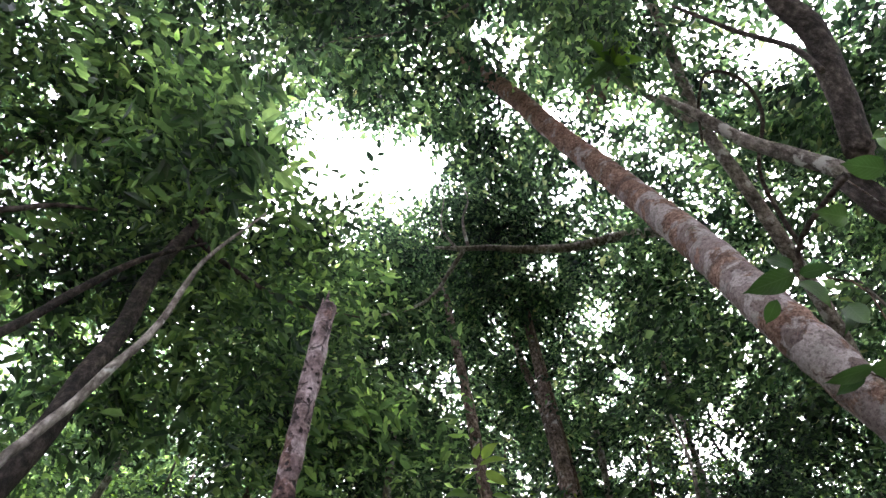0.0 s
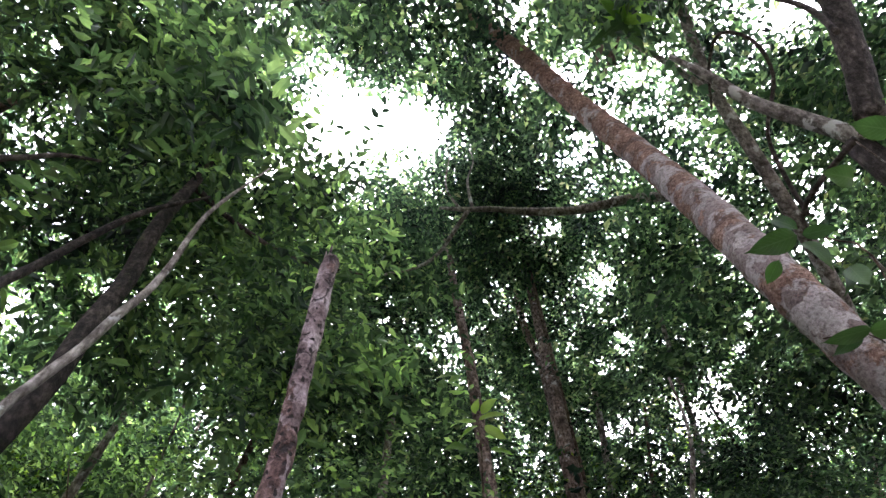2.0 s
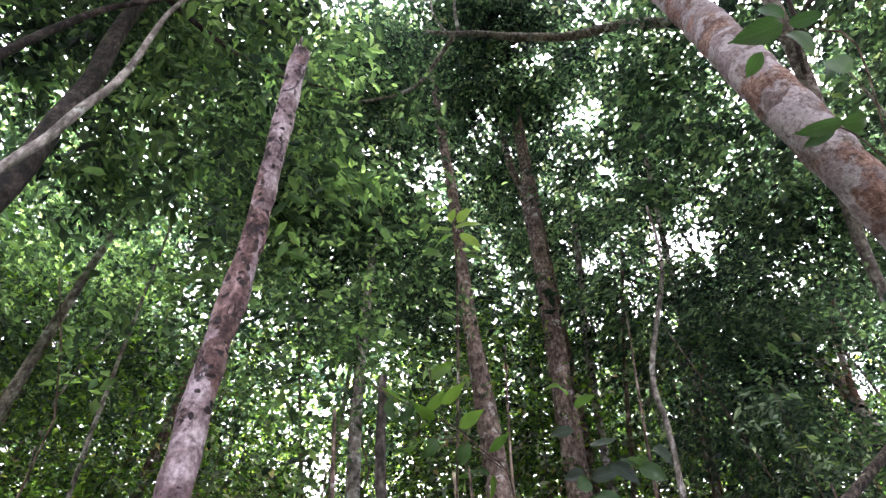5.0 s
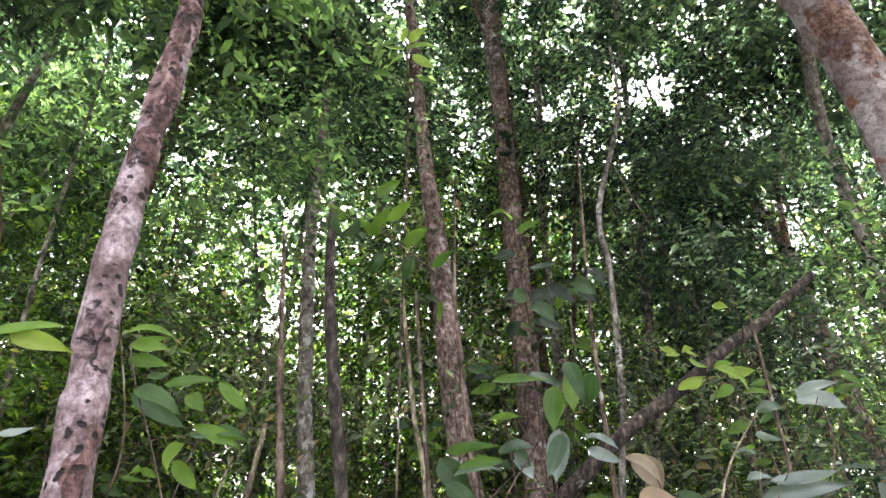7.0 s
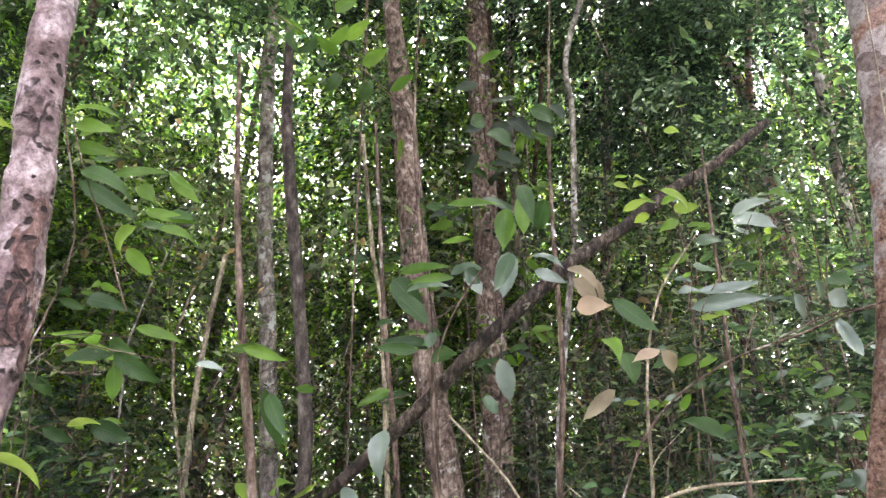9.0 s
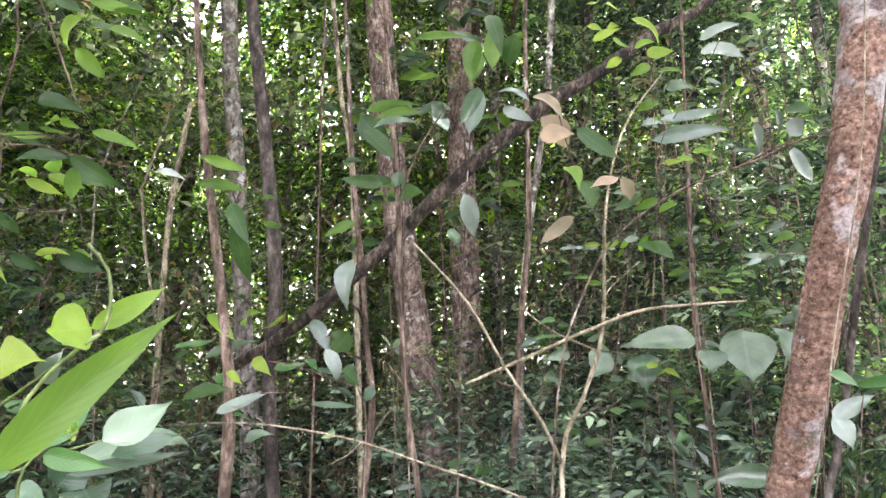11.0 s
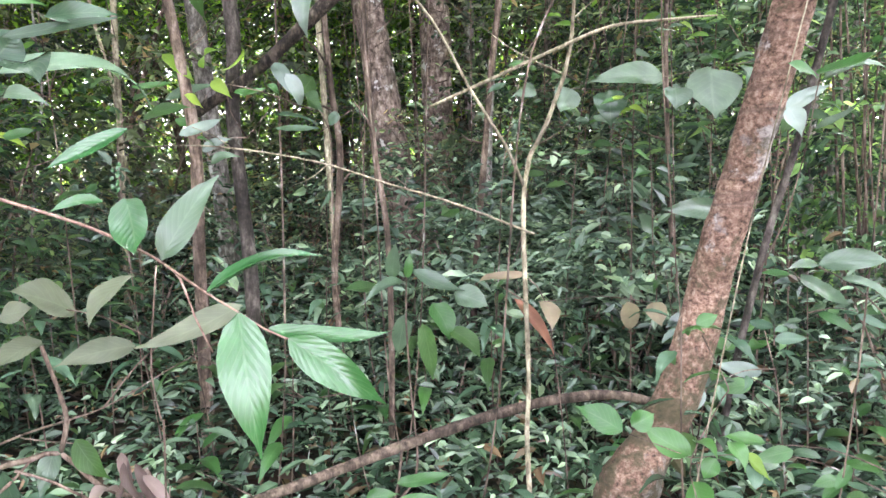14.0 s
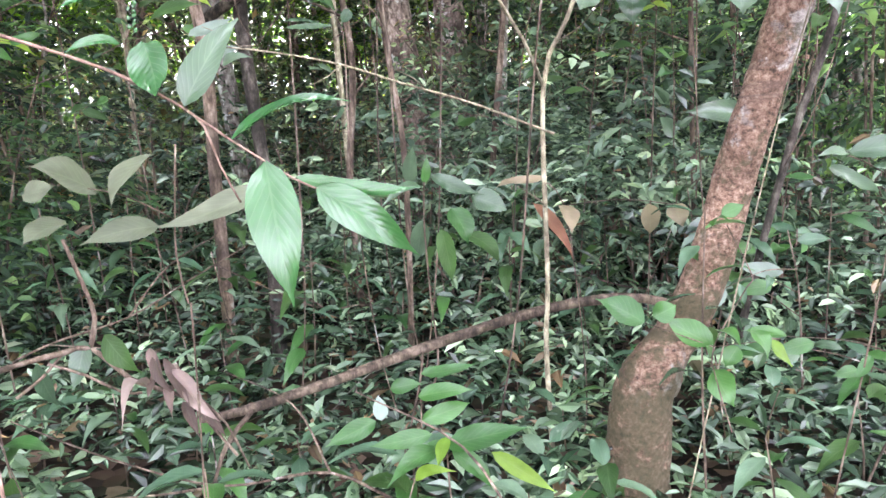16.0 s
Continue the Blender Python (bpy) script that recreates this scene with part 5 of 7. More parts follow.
# ---- lianas and thin limbs in the canopy ----
for label, mat, pts in (
        ("dark looping liana in the canopy", BARK_DARK, [(2.71, 2.20, 6.40, 0.032), (2.63, 2.04, 6.66, 0.028), (2.54, 1.79, 6.93, 0.024), (2.58, 1.41, 7.15, 0.024), (2.46, 1.20, 7.38, 0.025), (2.27, 1.20, 7.57, 0.023), (2.27, 1.49, 7.61, 0.021), (2.36, 1.82, 7.59, 0.016)]),
        ("dark crooked liana beside the leaning tree", BARK_DARK, [(2.24, 1.27, 5.46, 0.028), (2.20, 1.42, 5.50, 0.025), (2.14, 1.60, 5.52, 0.025), (2.12, 1.77, 5.51, 0.022), (2.21, 1.97, 5.40, 0.019)]),
        ("long bare limb crossing the sky", BARK_DARK, [(2.31, 0.85, 6.04, 0.031), (2.31, 0.79, 6.44, 0.029), (2.13, 0.76, 6.90, 0.027), (1.85, 0.66, 7.39, 0.019)]),
        ("thin bare limb under the leaves", BARK_GREY, [(0.40, 0.79, 8.59, 0.025), (0.04, 0.98, 8.65, 0.022), (-0.33, 1.07, 8.70, 0.020), (-0.81, 1.12, 8.73, 0.014), (-1.06, 1.23, 8.75, 0.011)]),
        ("dark limb reaching in over the path", BARK_DARK, [(-2.09, 1.26, 5.07, 0.029), (-2.00, 1.33, 5.26, 0.023), (-1.94, 1.39, 5.44, 0.019), (-1.83, 1.50, 5.62, 0.012)])):
    o = tagged(new("liana"), label, "liana")
    o.location = pts[0][:3]
    part("stem", tube("stem", pts, mat, 7, 0.08, 0.12, 8, pts[0][:3]), o)


# ---- plants near the camera, leaf by leaf ----
def blade(base, tip, width, mat, arc=0.08, turn=0.0, facing=(-0.15, -0.72, 0.68), stations=11, fold=0.28):
    """One leaf: pointed oval, creased along the midrib, arched, with a slightly wavy rim."""
    base, tip = np.array(base), np.array(tip)
    way = tip - base
    length = np.linalg.norm(way)
    way = way / length
    across = np.cross(np.array(facing), way)
    across = across / max(np.linalg.norm(across), 1e-6)
    up = np.cross(way, across)
    across, up = across * math.cos(turn) + up * math.sin(turn), up * math.cos(turn) - across * math.sin(turn)
    verts, uv, faces = [], [], []
    ph = length * 37.0
    for i in range(stations):
        s = i / (stations - 1)
        half = 0.47 * width * max(0.012, max(0.0, math.sin(math.pi * min(1.0, (s / 0.93) ** 0.76))) ** 0.8, min(1.0, s * 8) * 0.1 * (1 - s) / 0.2)
        lift = arc * length * (4 * s * (1 - s) - 0.9 * s**5)
        for v in (-1, -0.55, 0, 0.55, 1):
            rim = 0.05 * width * math.sin(9 * s + ph + 2 * v) * abs(v)
            h = lift + abs(v) * half * fold + rim
            verts.append(base + way * (length * s) + across * (v * half) + up * h)
            uv.append((s, v))
    for i in range(stations - 1):
        for j in range(4):
            a = i * 5 + j
            faces.append((a, a + 1, a + 6, a + 5))
    return np.array(verts), faces, uv


def near_plant(name, label, category, stems, blades, facing=None, stalk=None):
    foot = stems[0][0]
    rooted = name in ("shrub", "seedling", "broadleaf_branch")
    ground = ground_height(foot[0], foot[1])
    ob = tagged(new(name), label, category)
    ob.location = (foot[0], foot[1], ground if rooted else foot[2])
    origin = np.array(ob.location)
    hanging = name in ("overhanging_branch", "sprout")
    made = []
    for k, pts in enumerate(stems):
        if k == 0 and rooted and foot[2] > ground + 0.1:
            dx, dy = 0.22 * math.sin(foot[0] * 37), 0.12 + 0.16 * math.cos(foot[1] * 29)
            pts = [(foot[0] + dx, foot[1] + dy, ground - 0.05, foot[3] * 1.1), (foot[0] + 0.35 * dx, foot[1] + 0.8 * dy, 0.6 * ground + 0.4 * foot[2], foot[3])] + pts
        if name == "dead_branch":
            pts = [(*q[:3], q[3] * 1.6) for q in pts]
        made.append((np.array([q[:3] for q in pts]), part("stem", tube("stem", pts, stalk or BARK_BROWN, 6, 0.04, 0.22, 26, tuple(origin)), ob)))
    for i, (bx, by, bz, tx, ty, tz, w, kind) in enumerate(blades):
        arc = 0.04 + 0.1 * math.sin(i * 2.3)
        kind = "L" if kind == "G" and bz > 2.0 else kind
        dead = kind in "RB"
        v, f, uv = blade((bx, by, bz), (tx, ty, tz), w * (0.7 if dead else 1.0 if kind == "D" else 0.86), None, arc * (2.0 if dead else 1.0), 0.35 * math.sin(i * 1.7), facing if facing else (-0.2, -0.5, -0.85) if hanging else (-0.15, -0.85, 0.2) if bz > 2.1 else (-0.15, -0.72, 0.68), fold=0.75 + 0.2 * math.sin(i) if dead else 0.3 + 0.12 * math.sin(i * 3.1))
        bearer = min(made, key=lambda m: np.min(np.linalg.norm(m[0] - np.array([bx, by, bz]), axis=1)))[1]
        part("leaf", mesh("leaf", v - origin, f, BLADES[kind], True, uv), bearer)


near_plant("broadleaf_branch", "drooping twig with large glossy bright green leaves", "branch",
           [[(-0.168, 1.185, 1.392, 0.0034), (-0.112, 1.175, 1.369, 0.0032), (-0.055, 1.165, 1.348, 0.0030), (0.006, 1.165, 1.324, 0.0028), (0.057, 1.165, 1.296, 0.0026), (0.086, 1.165, 1.276, 0.0024), (0.103, 1.165, 1.257, 0.0022), (0.116, 1.165, 1.212, 0.0020), (0.135, 1.155, 1.169, 0.0018)], [(0.086, 1.165, 1.276, 0.0022), (0.132, 1.155, 1.240, 0.0021), (0.165, 1.155, 1.216, 0.0019), (0.196, 1.145, 1.194, 0.0018), (0.222, 1.145, 1.180, 0.0017)]],
           [(0.166, 1.155, 1.216, 0.184, 1.105, 1.051, 0.074, "S"), (0.221, 1.145, 1.182, 0.333, 1.105, 1.099, 0.056, "S"), (0.200, 1.145, 1.195, 0.354, 1.195, 1.164, 0.035, "S"), (0.132, 1.155, 1.241, 0.264, 1.135, 1.288, 0.035, "S"), (0.084, 1.165, 1.280, 0.149, 1.185, 1.380, 0.052, "P"), (0.046, 1.185, 1.353, 0.063, 1.135, 1.287, 0.061, "S"), (0.024, 1.175, 1.351, -0.025, 1.145, 1.343, 0.019, "S"), (0.048, 1.215, 1.436, -0.036, 1.165, 1.384, 0.029, "S"), (-0.079, 1.215, 1.540, 0.056, 1.195, 1.562, 0.022, "P"), (-0.084, 1.215, 1.474, -0.025, 1.185, 1.463, 0.025, "P"), (0.040, 1.165, 1.358, 0.045, 1.165, 1.363, 0.006, "S"), (0.044, 1.165, 1.361, 0.044, 1.165, 1.367, 0.006, "S"), (0.038, 1.165, 1.364, 0.037, 1.165, 1.370, 0.006, "S"), (0.041, 1.165, 1.367, 0.046, 1.165, 1.373, 0.006, "S"), (0.044, 1.165, 1.370, 0.045, 1.165, 1.376, 0.006, "S"), (0.038, 1.165, 1.374, 0.038, 1.165, 1.379, 0.006, "S"), (0.042, 1.165, 1.377, 0.047, 1.165, 1.382, 0.006, "S"), (0.045, 1.165, 1.380, 0.045, 1.165, 1.386, 0.006, "S"), (0.039, 1.165, 1.383, 0.039, 1.165, 1.389, 0.006, "S"), (0.043, 1.165, 1.386, 0.048, 1.165, 1.392, 0.006, "S"), (0.046, 1.165, 1.389, 0.046, 1.165, 1.395, 0.006, "S")], stalk=RED_TWIG)
near_plant("shrub", "shrub with dull olive drooping leaves", "shrub",
           [[(-0.015, 1.670, 0.877, 0.0030), (-0.018, 1.670, 0.928, 0.0028), (-0.024, 1.640, 1.030, 0.0026), (-0.008, 1.620, 1.158, 0.0025), (0.001, 1.620, 1.230, 0.0023)], [(-0.016, 1.620, 1.097, 0.0020), (-0.090, 1.600, 1.148, 0.0019), (-0.168, 1.600, 1.168, 0.0018)]],
           [(-0.138, 1.620, 1.156, -0.214, 1.540, 1.212, 0.095, "O"), (-0.036, 1.620, 1.214, -0.112, 1.560, 1.128, 0.070, "O"), (0.142, 1.650, 1.143, -0.039, 1.590, 1.083, 0.066, "O"), (-0.043, 1.620, 1.087, -0.165, 1.570, 1.074, 0.057, "O"), (-0.193, 1.620, 1.106, -0.247, 1.560, 1.081, 0.083, "O"), (-0.254, 1.620, 1.157, -0.194, 1.600, 1.170, 0.050, "O")])
near_plant("shrub", "leafy shoot with yellow-green young leaves at the dead trunk", "shrub",
           [[(-0.418, 3.448, 1.623, 0.0047), (-0.203, 3.487, 1.600, 0.0043), (0.101, 3.513, 1.596, 0.0039)], [(0.025, 3.482, 1.825, 0.0049), (0.038, 3.499, 1.707, 0.0044), (0.101, 3.513, 1.596, 0.0039)], [(0.101, 3.513, 1.596, 0.0038), (0.235, 3.498, 1.754, 0.0033), (0.339, 3.484, 1.838, 0.0029)]],
           [(-0.223, 3.435, 1.944, -0.091, 3.373, 1.819, 0.077, "Y"), (-0.062, 3.464, 1.893, 0.010, 3.272, 1.943, 0.073, "Y"), (0.018, 3.472, 1.883, 0.124, 3.289, 1.930, 0.095, "Y"), (0.128, 3.468, 1.931, 0.206, 3.574, 1.878, 0.080, "Y"), (-0.233, 3.466, 1.752, -0.002, 3.536, 1.839, 0.068, "P"), (-0.356, 3.438, 1.807, -0.176, 3.428, 1.828, 0.041, "G"), (-0.352, 3.447, 1.750, -0.244, 3.550, 1.776, 0.061, "D"), (-0.348, 3.465, 1.588, -0.305, 3.573, 1.517, 0.083, "D"), (-0.196, 3.481, 1.671, -0.054, 3.420, 1.639, 0.058, "G"), (0.234, 3.472, 1.921, 0.319, 3.396, 1.752, 0.086, "W"), (0.402, 3.477, 1.862, 0.322, 3.499, 1.766, 0.126, "D"), (0.219, 3.506, 1.693, 0.405, 3.318, 1.646, 0.038, "P"), (-0.094, 3.505, 1.538, 0.031, 3.482, 1.595, 0.065, "W")])
near_plant("shrub", "shrub with a row of broad hanging blue-green leaves", "shrub",
           [[(1.835, 3.000, 0.767, 0.0042), (1.796, 2.950, 1.063, 0.0039), (1.772, 2.920, 1.348, 0.0037), (1.743, 2.900, 1.632, 0.0034), (1.740, 2.900, 1.787, 0.0032)], [(2.267, 2.850, 1.848, 0.0032), (2.053, 2.900, 1.823, 0.0030), (1.819, 2.900, 1.780, 0.0028), (1.568, 2.900, 1.733, 0.0026), (1.414, 2.950, 1.738, 0.0024), (1.245, 3.000, 1.738, 0.0022)]],
           [(1.819, 2.900, 1.785, 1.450, 2.850, 1.758, 0.141, "P"), (1.562, 2.900, 1.724, 1.542, 2.840, 1.573, 0.165, "P"), (1.419, 2.950, 1.738, 1.346, 2.900, 1.633, 0.143, "P"), (1.284, 3.000, 1.743, 1.163, 2.950, 1.707, 0.074, "P"), (1.870, 2.900, 1.736, 1.849, 2.850, 1.641, 0.163, "P"), (2.042, 2.900, 1.823, 2.010, 2.820, 1.593, 0.278, "P"), (2.164, 2.870, 1.825, 2.189, 2.800, 1.665, 0.195, "P"), (2.143, 2.950, 1.212, 1.777, 2.850, 1.229, 0.122, "P"), (1.760, 2.920, 1.443, 1.653, 2.860, 1.475, 0.071, "G"), (1.751, 2.920, 1.396, 1.657, 2.860, 1.369, 0.066, "G"), (1.801, 2.950, 1.133, 1.692, 2.900, 1.214, 0.085, "P"), (2.267, 2.850, 1.848, 2.342, 2.800, 1.900, 0.134, "P")], (0.0, -0.85, 0.45))
near_plant("climbing_plant", "climbing plant with broad pale green leaves on the leaning trunk", "vine",
           [[(1.428, 1.840, 1.089, 0.0030), (1.485, 1.810, 1.235, 0.0027), (1.520, 1.779, 1.419, 0.0024), (1.528, 1.757, 1.554, 0.0022), (1.534, 1.732, 1.656, 0.0020)]],
           [(1.480, 1.804, 1.520, 1.581, 1.770, 1.581, 0.058, "W"), (1.484, 1.800, 1.526, 1.497, 1.764, 1.453, 0.064, "W"), (1.536, 1.761, 1.469, 1.530, 1.612, 1.525, 0.079, "W"), (1.515, 1.783, 1.433, 1.551, 1.664, 1.449, 0.034, "P"), (1.473, 1.791, 1.634, 1.551, 1.774, 1.598, 0.042, "G"), (1.523, 1.753, 1.607, 1.544, 1.583, 1.624, 0.072, "G"), (1.534, 1.746, 1.586, 1.678, 1.677, 1.614, 0.051, "P")])
near_plant("shrub", "shrub with broad pale green leaves", "shrub",
           [[(1.732, 1.645, 0.700, 0.0036), (1.746, 1.720, 0.947, 0.0034), (1.695, 1.800, 1.060, 0.0031), (1.640, 1.859, 1.104, 0.0029)]],
           [(1.641, 1.860, 1.115, 1.502, 1.815, 1.113, 0.040, "P"), (1.641, 1.860, 1.112, 1.793, 1.764, 1.126, 0.077, "P"), (1.609, 1.884, 1.080, 1.634, 1.736, 1.013, 0.081, "P"), (1.677, 1.819, 1.075, 1.759, 1.719, 1.014, 0.069, "P")])
near_plant("climbing_plant", "small climber with round bright green leaves at the trunk foot", "vine",
           [[(1.203, 1.701, 0.455, 0.0028), (1.201, 1.770, 0.573, 0.0027), (1.211, 1.798, 0.644, 0.0026), (1.300, 1.797, 0.792, 0.0025), (1.315, 1.796, 0.821, 0.0023), (1.293, 1.838, 0.904, 0.0022), (1.281, 1.858, 0.946, 0.0021)], [(1.211, 1.798, 0.644, 0.0022), (1.139, 1.856, 0.670, 0.0020), (1.075, 1.902, 0.693, 0.0017)], [(1.211, 1.798, 0.644, 0.0022), (1.263, 1.767, 0.656, 0.0019), (1.319, 1.732, 0.669, 0.0016)]],
           [(1.075, 1.902, 0.693, 0.967, 1.968, 0.756, 0.101, "G"), (1.096, 1.896, 0.708, 1.161, 1.887, 0.738, 0.075, "G"), (1.212, 1.800, 0.650, 1.128, 1.900, 0.703, 0.092, "G"), (1.225, 1.807, 0.684, 1.230, 1.717, 0.679, 0.063, "G"), (1.260, 1.767, 0.649, 1.226, 1.771, 0.596, 0.059, "G"), (1.199, 1.780, 0.591, 1.244, 1.755, 0.494, 0.091, "G"), (1.292, 1.762, 0.691, 1.298, 1.699, 0.640, 0.065, "G"), (1.319, 1.732, 0.669, 1.370, 1.706, 0.602, 0.049, "Y"), (1.272, 1.870, 0.972, 1.335, 1.865, 0.995, 0.048, "G"), (1.252, 1.877, 0.942, 1.243, 1.800, 0.975, 0.036, "G")])
near_plant("seedling", "upright seedling with a tuft of blue-green leaves", "seedling",
           [[(0.645, 2.588, 0.348, 0.0061), (0.654, 2.683, 0.611, 0.0057), (0.656, 2.743, 0.853, 0.0052), (0.669, 2.770, 1.039, 0.0046)]],
           [(0.616, 2.777, 1.021, 0.624, 2.719, 1.160, 0.072, "P"), (0.668, 2.768, 1.018, 0.681, 2.759, 1.119, 0.045, "G"), (0.690, 2.767, 1.049, 0.859, 2.653, 0.967, 0.086, "P"), (0.754, 2.736, 0.921, 0.812, 2.686, 0.791, 0.132, "G"), (0.838, 2.722, 0.959, 0.959, 2.676, 0.908, 0.118, "P"), (0.717, 2.731, 0.850, 0.709, 2.537, 0.683, 0.072, "D"), (0.807, 2.705, 0.826, 0.929, 2.672, 0.715, 0.086, "D"), (0.652, 2.750, 0.884, 0.626, 2.794, 0.715, 0.086, "P"), (0.563, 2.781, 0.992, 0.422, 2.760, 0.990, 0.072, "D"), (0.666, 2.765, 0.998, 0.494, 2.660, 0.972, 0.068, "P")])
near_plant("seedling", "withered seedling with tan and red-brown leaves", "seedling",
           [[(1.181, 2.498, 0.266, 0.0041), (1.203, 2.613, 0.571, 0.0039), (1.189, 2.703, 0.904, 0.0036), (1.136, 2.738, 0.991, 0.0032)], [(1.189, 2.703, 0.904, 0.0032), (1.382, 2.618, 0.923, 0.0028), (1.541, 2.527, 0.903, 0.0024)]],
           [(1.079, 2.747, 0.917, 1.216, 2.667, 0.704, 0.080, "B"), (1.044, 2.771, 0.993, 0.951, 2.820, 0.978, 0.052, "T"), (0.993, 2.789, 1.005, 1.136, 2.690, 1.017, 0.057, "T"), (1.179, 2.707, 0.904, 1.160, 2.555, 0.828, 0.107, "T"), (1.463, 2.573, 0.907, 1.495, 2.610, 0.781, 0.096, "T"), (1.541, 2.527, 0.903, 1.519, 2.429, 0.834, 0.095, "T")])
near_plant("dead_branch", "bare forked twigs with curled pinkish dead leaves", "branch",
           [[(-0.528, 2.074, 0.707, 0.0073), (-0.466, 2.102, 0.715, 0.0072), (-0.400, 2.128, 0.718, 0.0070), (-0.342, 2.147, 0.718, 0.0068), (-0.256, 2.138, 0.626, 0.0066), (-0.180, 2.140, 0.584, 0.0063), (-0.114, 2.138, 0.547, 0.0060), (-0.047, 2.115, 0.473, 0.0057)], [(-0.342, 2.147, 0.718, 0.0064), (-0.329, 2.173, 0.789, 0.0059), (-0.345, 2.187, 0.861, 0.0054), (-0.385, 2.204, 0.994, 0.0048)], [(-0.433, 2.110, 0.700, 0.0041), (-0.354, 2.121, 0.655, 0.0039), (-0.275, 2.122, 0.598, 0.0035), (-0.231, 2.130, 0.588, 0.0032)], [(-0.496, 2.062, 0.637, 0.0040), (-0.444, 2.095, 0.672, 0.0036), (-0.400, 2.128, 0.718, 0.0032)], [(-0.114, 2.138, 0.547, 0.0052), (-0.074, 2.117, 0.485, 0.0046), (-0.008, 2.083, 0.397, 0.0040)], [(-0.152, 2.170, 0.645, 0.0045), (-0.100, 2.144, 0.555, 0.0041), (-0.033, 2.119, 0.477, 0.0037), (0.019, 2.070, 0.368, 0.0033)]],
           [(-0.210, 2.174, 0.692, -0.170, 2.108, 0.609, 0.045, "R"), (-0.193, 2.175, 0.684, -0.137, 2.097, 0.565, 0.043, "R"), (-0.177, 2.170, 0.662, -0.109, 2.092, 0.541, 0.045, "R"), (-0.159, 2.162, 0.629, -0.073, 2.090, 0.523, 0.048, "R"), (-0.136, 2.150, 0.586, -0.044, 2.083, 0.497, 0.050, "R"), (-0.119, 2.144, 0.563, -0.024, 2.066, 0.457, 0.048, "R"), (-0.169, 2.146, 0.592, -0.157, 2.079, 0.534, 0.041, "R"), (-0.136, 2.134, 0.548, -0.093, 2.062, 0.471, 0.043, "R"), (-0.187, 2.158, 0.634, -0.212, 2.087, 0.581, 0.039, "R"), (-0.212, 2.138, 0.597, -0.257, 1.991, 0.588, 0.06, "R"), (-0.353, 2.150, 0.740, -0.388, 2.117, 0.617, 0.065, "P"), (-0.455, 2.103, 0.706, -0.434, 2.128, 0.575, 0.053, "P"), (-0.311, 2.165, 0.744, -0.228, 2.120, 0.642, 0.066, "D")])
near_plant("seedling", "low seedling with bright green veined leaves", "seedling",
           [[(0.492, 1.754, 0.258, 0.0040), (0.508, 1.828, 0.377, 0.0037), (0.514, 1.869, 0.453, 0.0033)], [(0.397, 1.817, 0.327, 0.0034), (0.450, 1.874, 0.439, 0.0031), (0.467, 1.931, 0.563, 0.0028)]],
           [(0.513, 1.866, 0.447, 0.695, 1.755, 0.524, 0.079, "G"), (0.499, 1.866, 0.442, 0.352, 1.799, 0.413, 0.073, "G"), (0.483, 1.887, 0.476, 0.320, 1.863, 0.477, 0.058, "G"), (0.525, 1.857, 0.435, 0.624, 1.831, 0.336, 0.070, "G"), (0.516, 1.875, 0.465, 0.472, 1.780, 0.442, 0.043, "Y"), (0.620, 1.831, 0.432, 0.762, 1.761, 0.336, 0.052, "Y"), (0.427, 1.847, 0.384, 0.504, 1.771, 0.438, 0.045, "Y"), (0.348, 1.925, 0.514, 0.216, 1.865, 0.493, 0.064, "G"), (0.362, 1.923, 0.513, 0.360, 1.952, 0.572, 0.049, "W"), (0.392, 1.950, 0.581, 0.474, 1.934, 0.594, 0.050, "G"), (0.474, 1.951, 0.612, 0.624, 1.967, 0.612, 0.053, "G"), (0.460, 1.931, 0.560, 0.590, 1.871, 0.588, 0.059, "G"), (0.459, 1.906, 0.506, 0.601, 1.933, 0.524, 0.062, "G")])
near_plant("shrub", "straggling shrub with pale leaves seen from below and tan dead ones", "shrub",
           [[(0.964, 2.327, 1.576, 0.0056), (1.063, 2.293, 1.910, 0.0056), (1.166, 2.225, 2.083, 0.0054), (1.326, 2.111, 2.198, 0.0050), (1.488, 1.981, 2.253, 0.0045), (1.576, 1.897, 2.290, 0.0041), (1.655, 1.817, 2.308, 0.0038)], [(1.166, 2.225, 2.083, 0.0034), (1.067, 2.256, 2.192, 0.0032), (1.008, 2.240, 2.368, 0.0030), (0.975, 2.220, 2.473, 0.0027)], [(1.326, 2.111, 2.198, 0.0025), (1.262, 2.115, 2.337, 0.0024), (1.341, 2.006, 2.501, 0.0021), (1.375, 1.937, 2.602, 0.0019)]],
           [(1.329, 1.964, 2.615, 1.386, 1.854, 2.614, 0.059, "W"), (1.402, 1.893, 2.647, 1.402, 1.783, 2.574, 0.043, "G"), (1.256, 2.096, 2.412, 1.398, 1.964, 2.404, 0.052, "W"), (0.899, 2.233, 2.523, 0.966, 2.155, 2.429, 0.071, "T"), (0.926, 2.264, 2.401, 1.021, 2.209, 2.396, 0.082, "T"), (1.032, 2.214, 2.416, 1.140, 2.144, 2.290, 0.062, "D"), (1.007, 2.259, 2.299, 1.024, 2.191, 2.216, 0.073, "G"), (1.061, 2.246, 2.252, 1.062, 2.198, 2.143, 0.080, "D"), (1.153, 2.200, 2.254, 1.032, 2.142, 2.199, 0.053, "T"), (1.160, 2.197, 2.250, 1.218, 2.236, 2.185, 0.060, "T"), (1.031, 2.281, 2.144, 0.899, 2.255, 2.042, 0.057, "T"), (1.199, 2.214, 2.040, 1.243, 2.046, 1.962, 0.084, "D")])
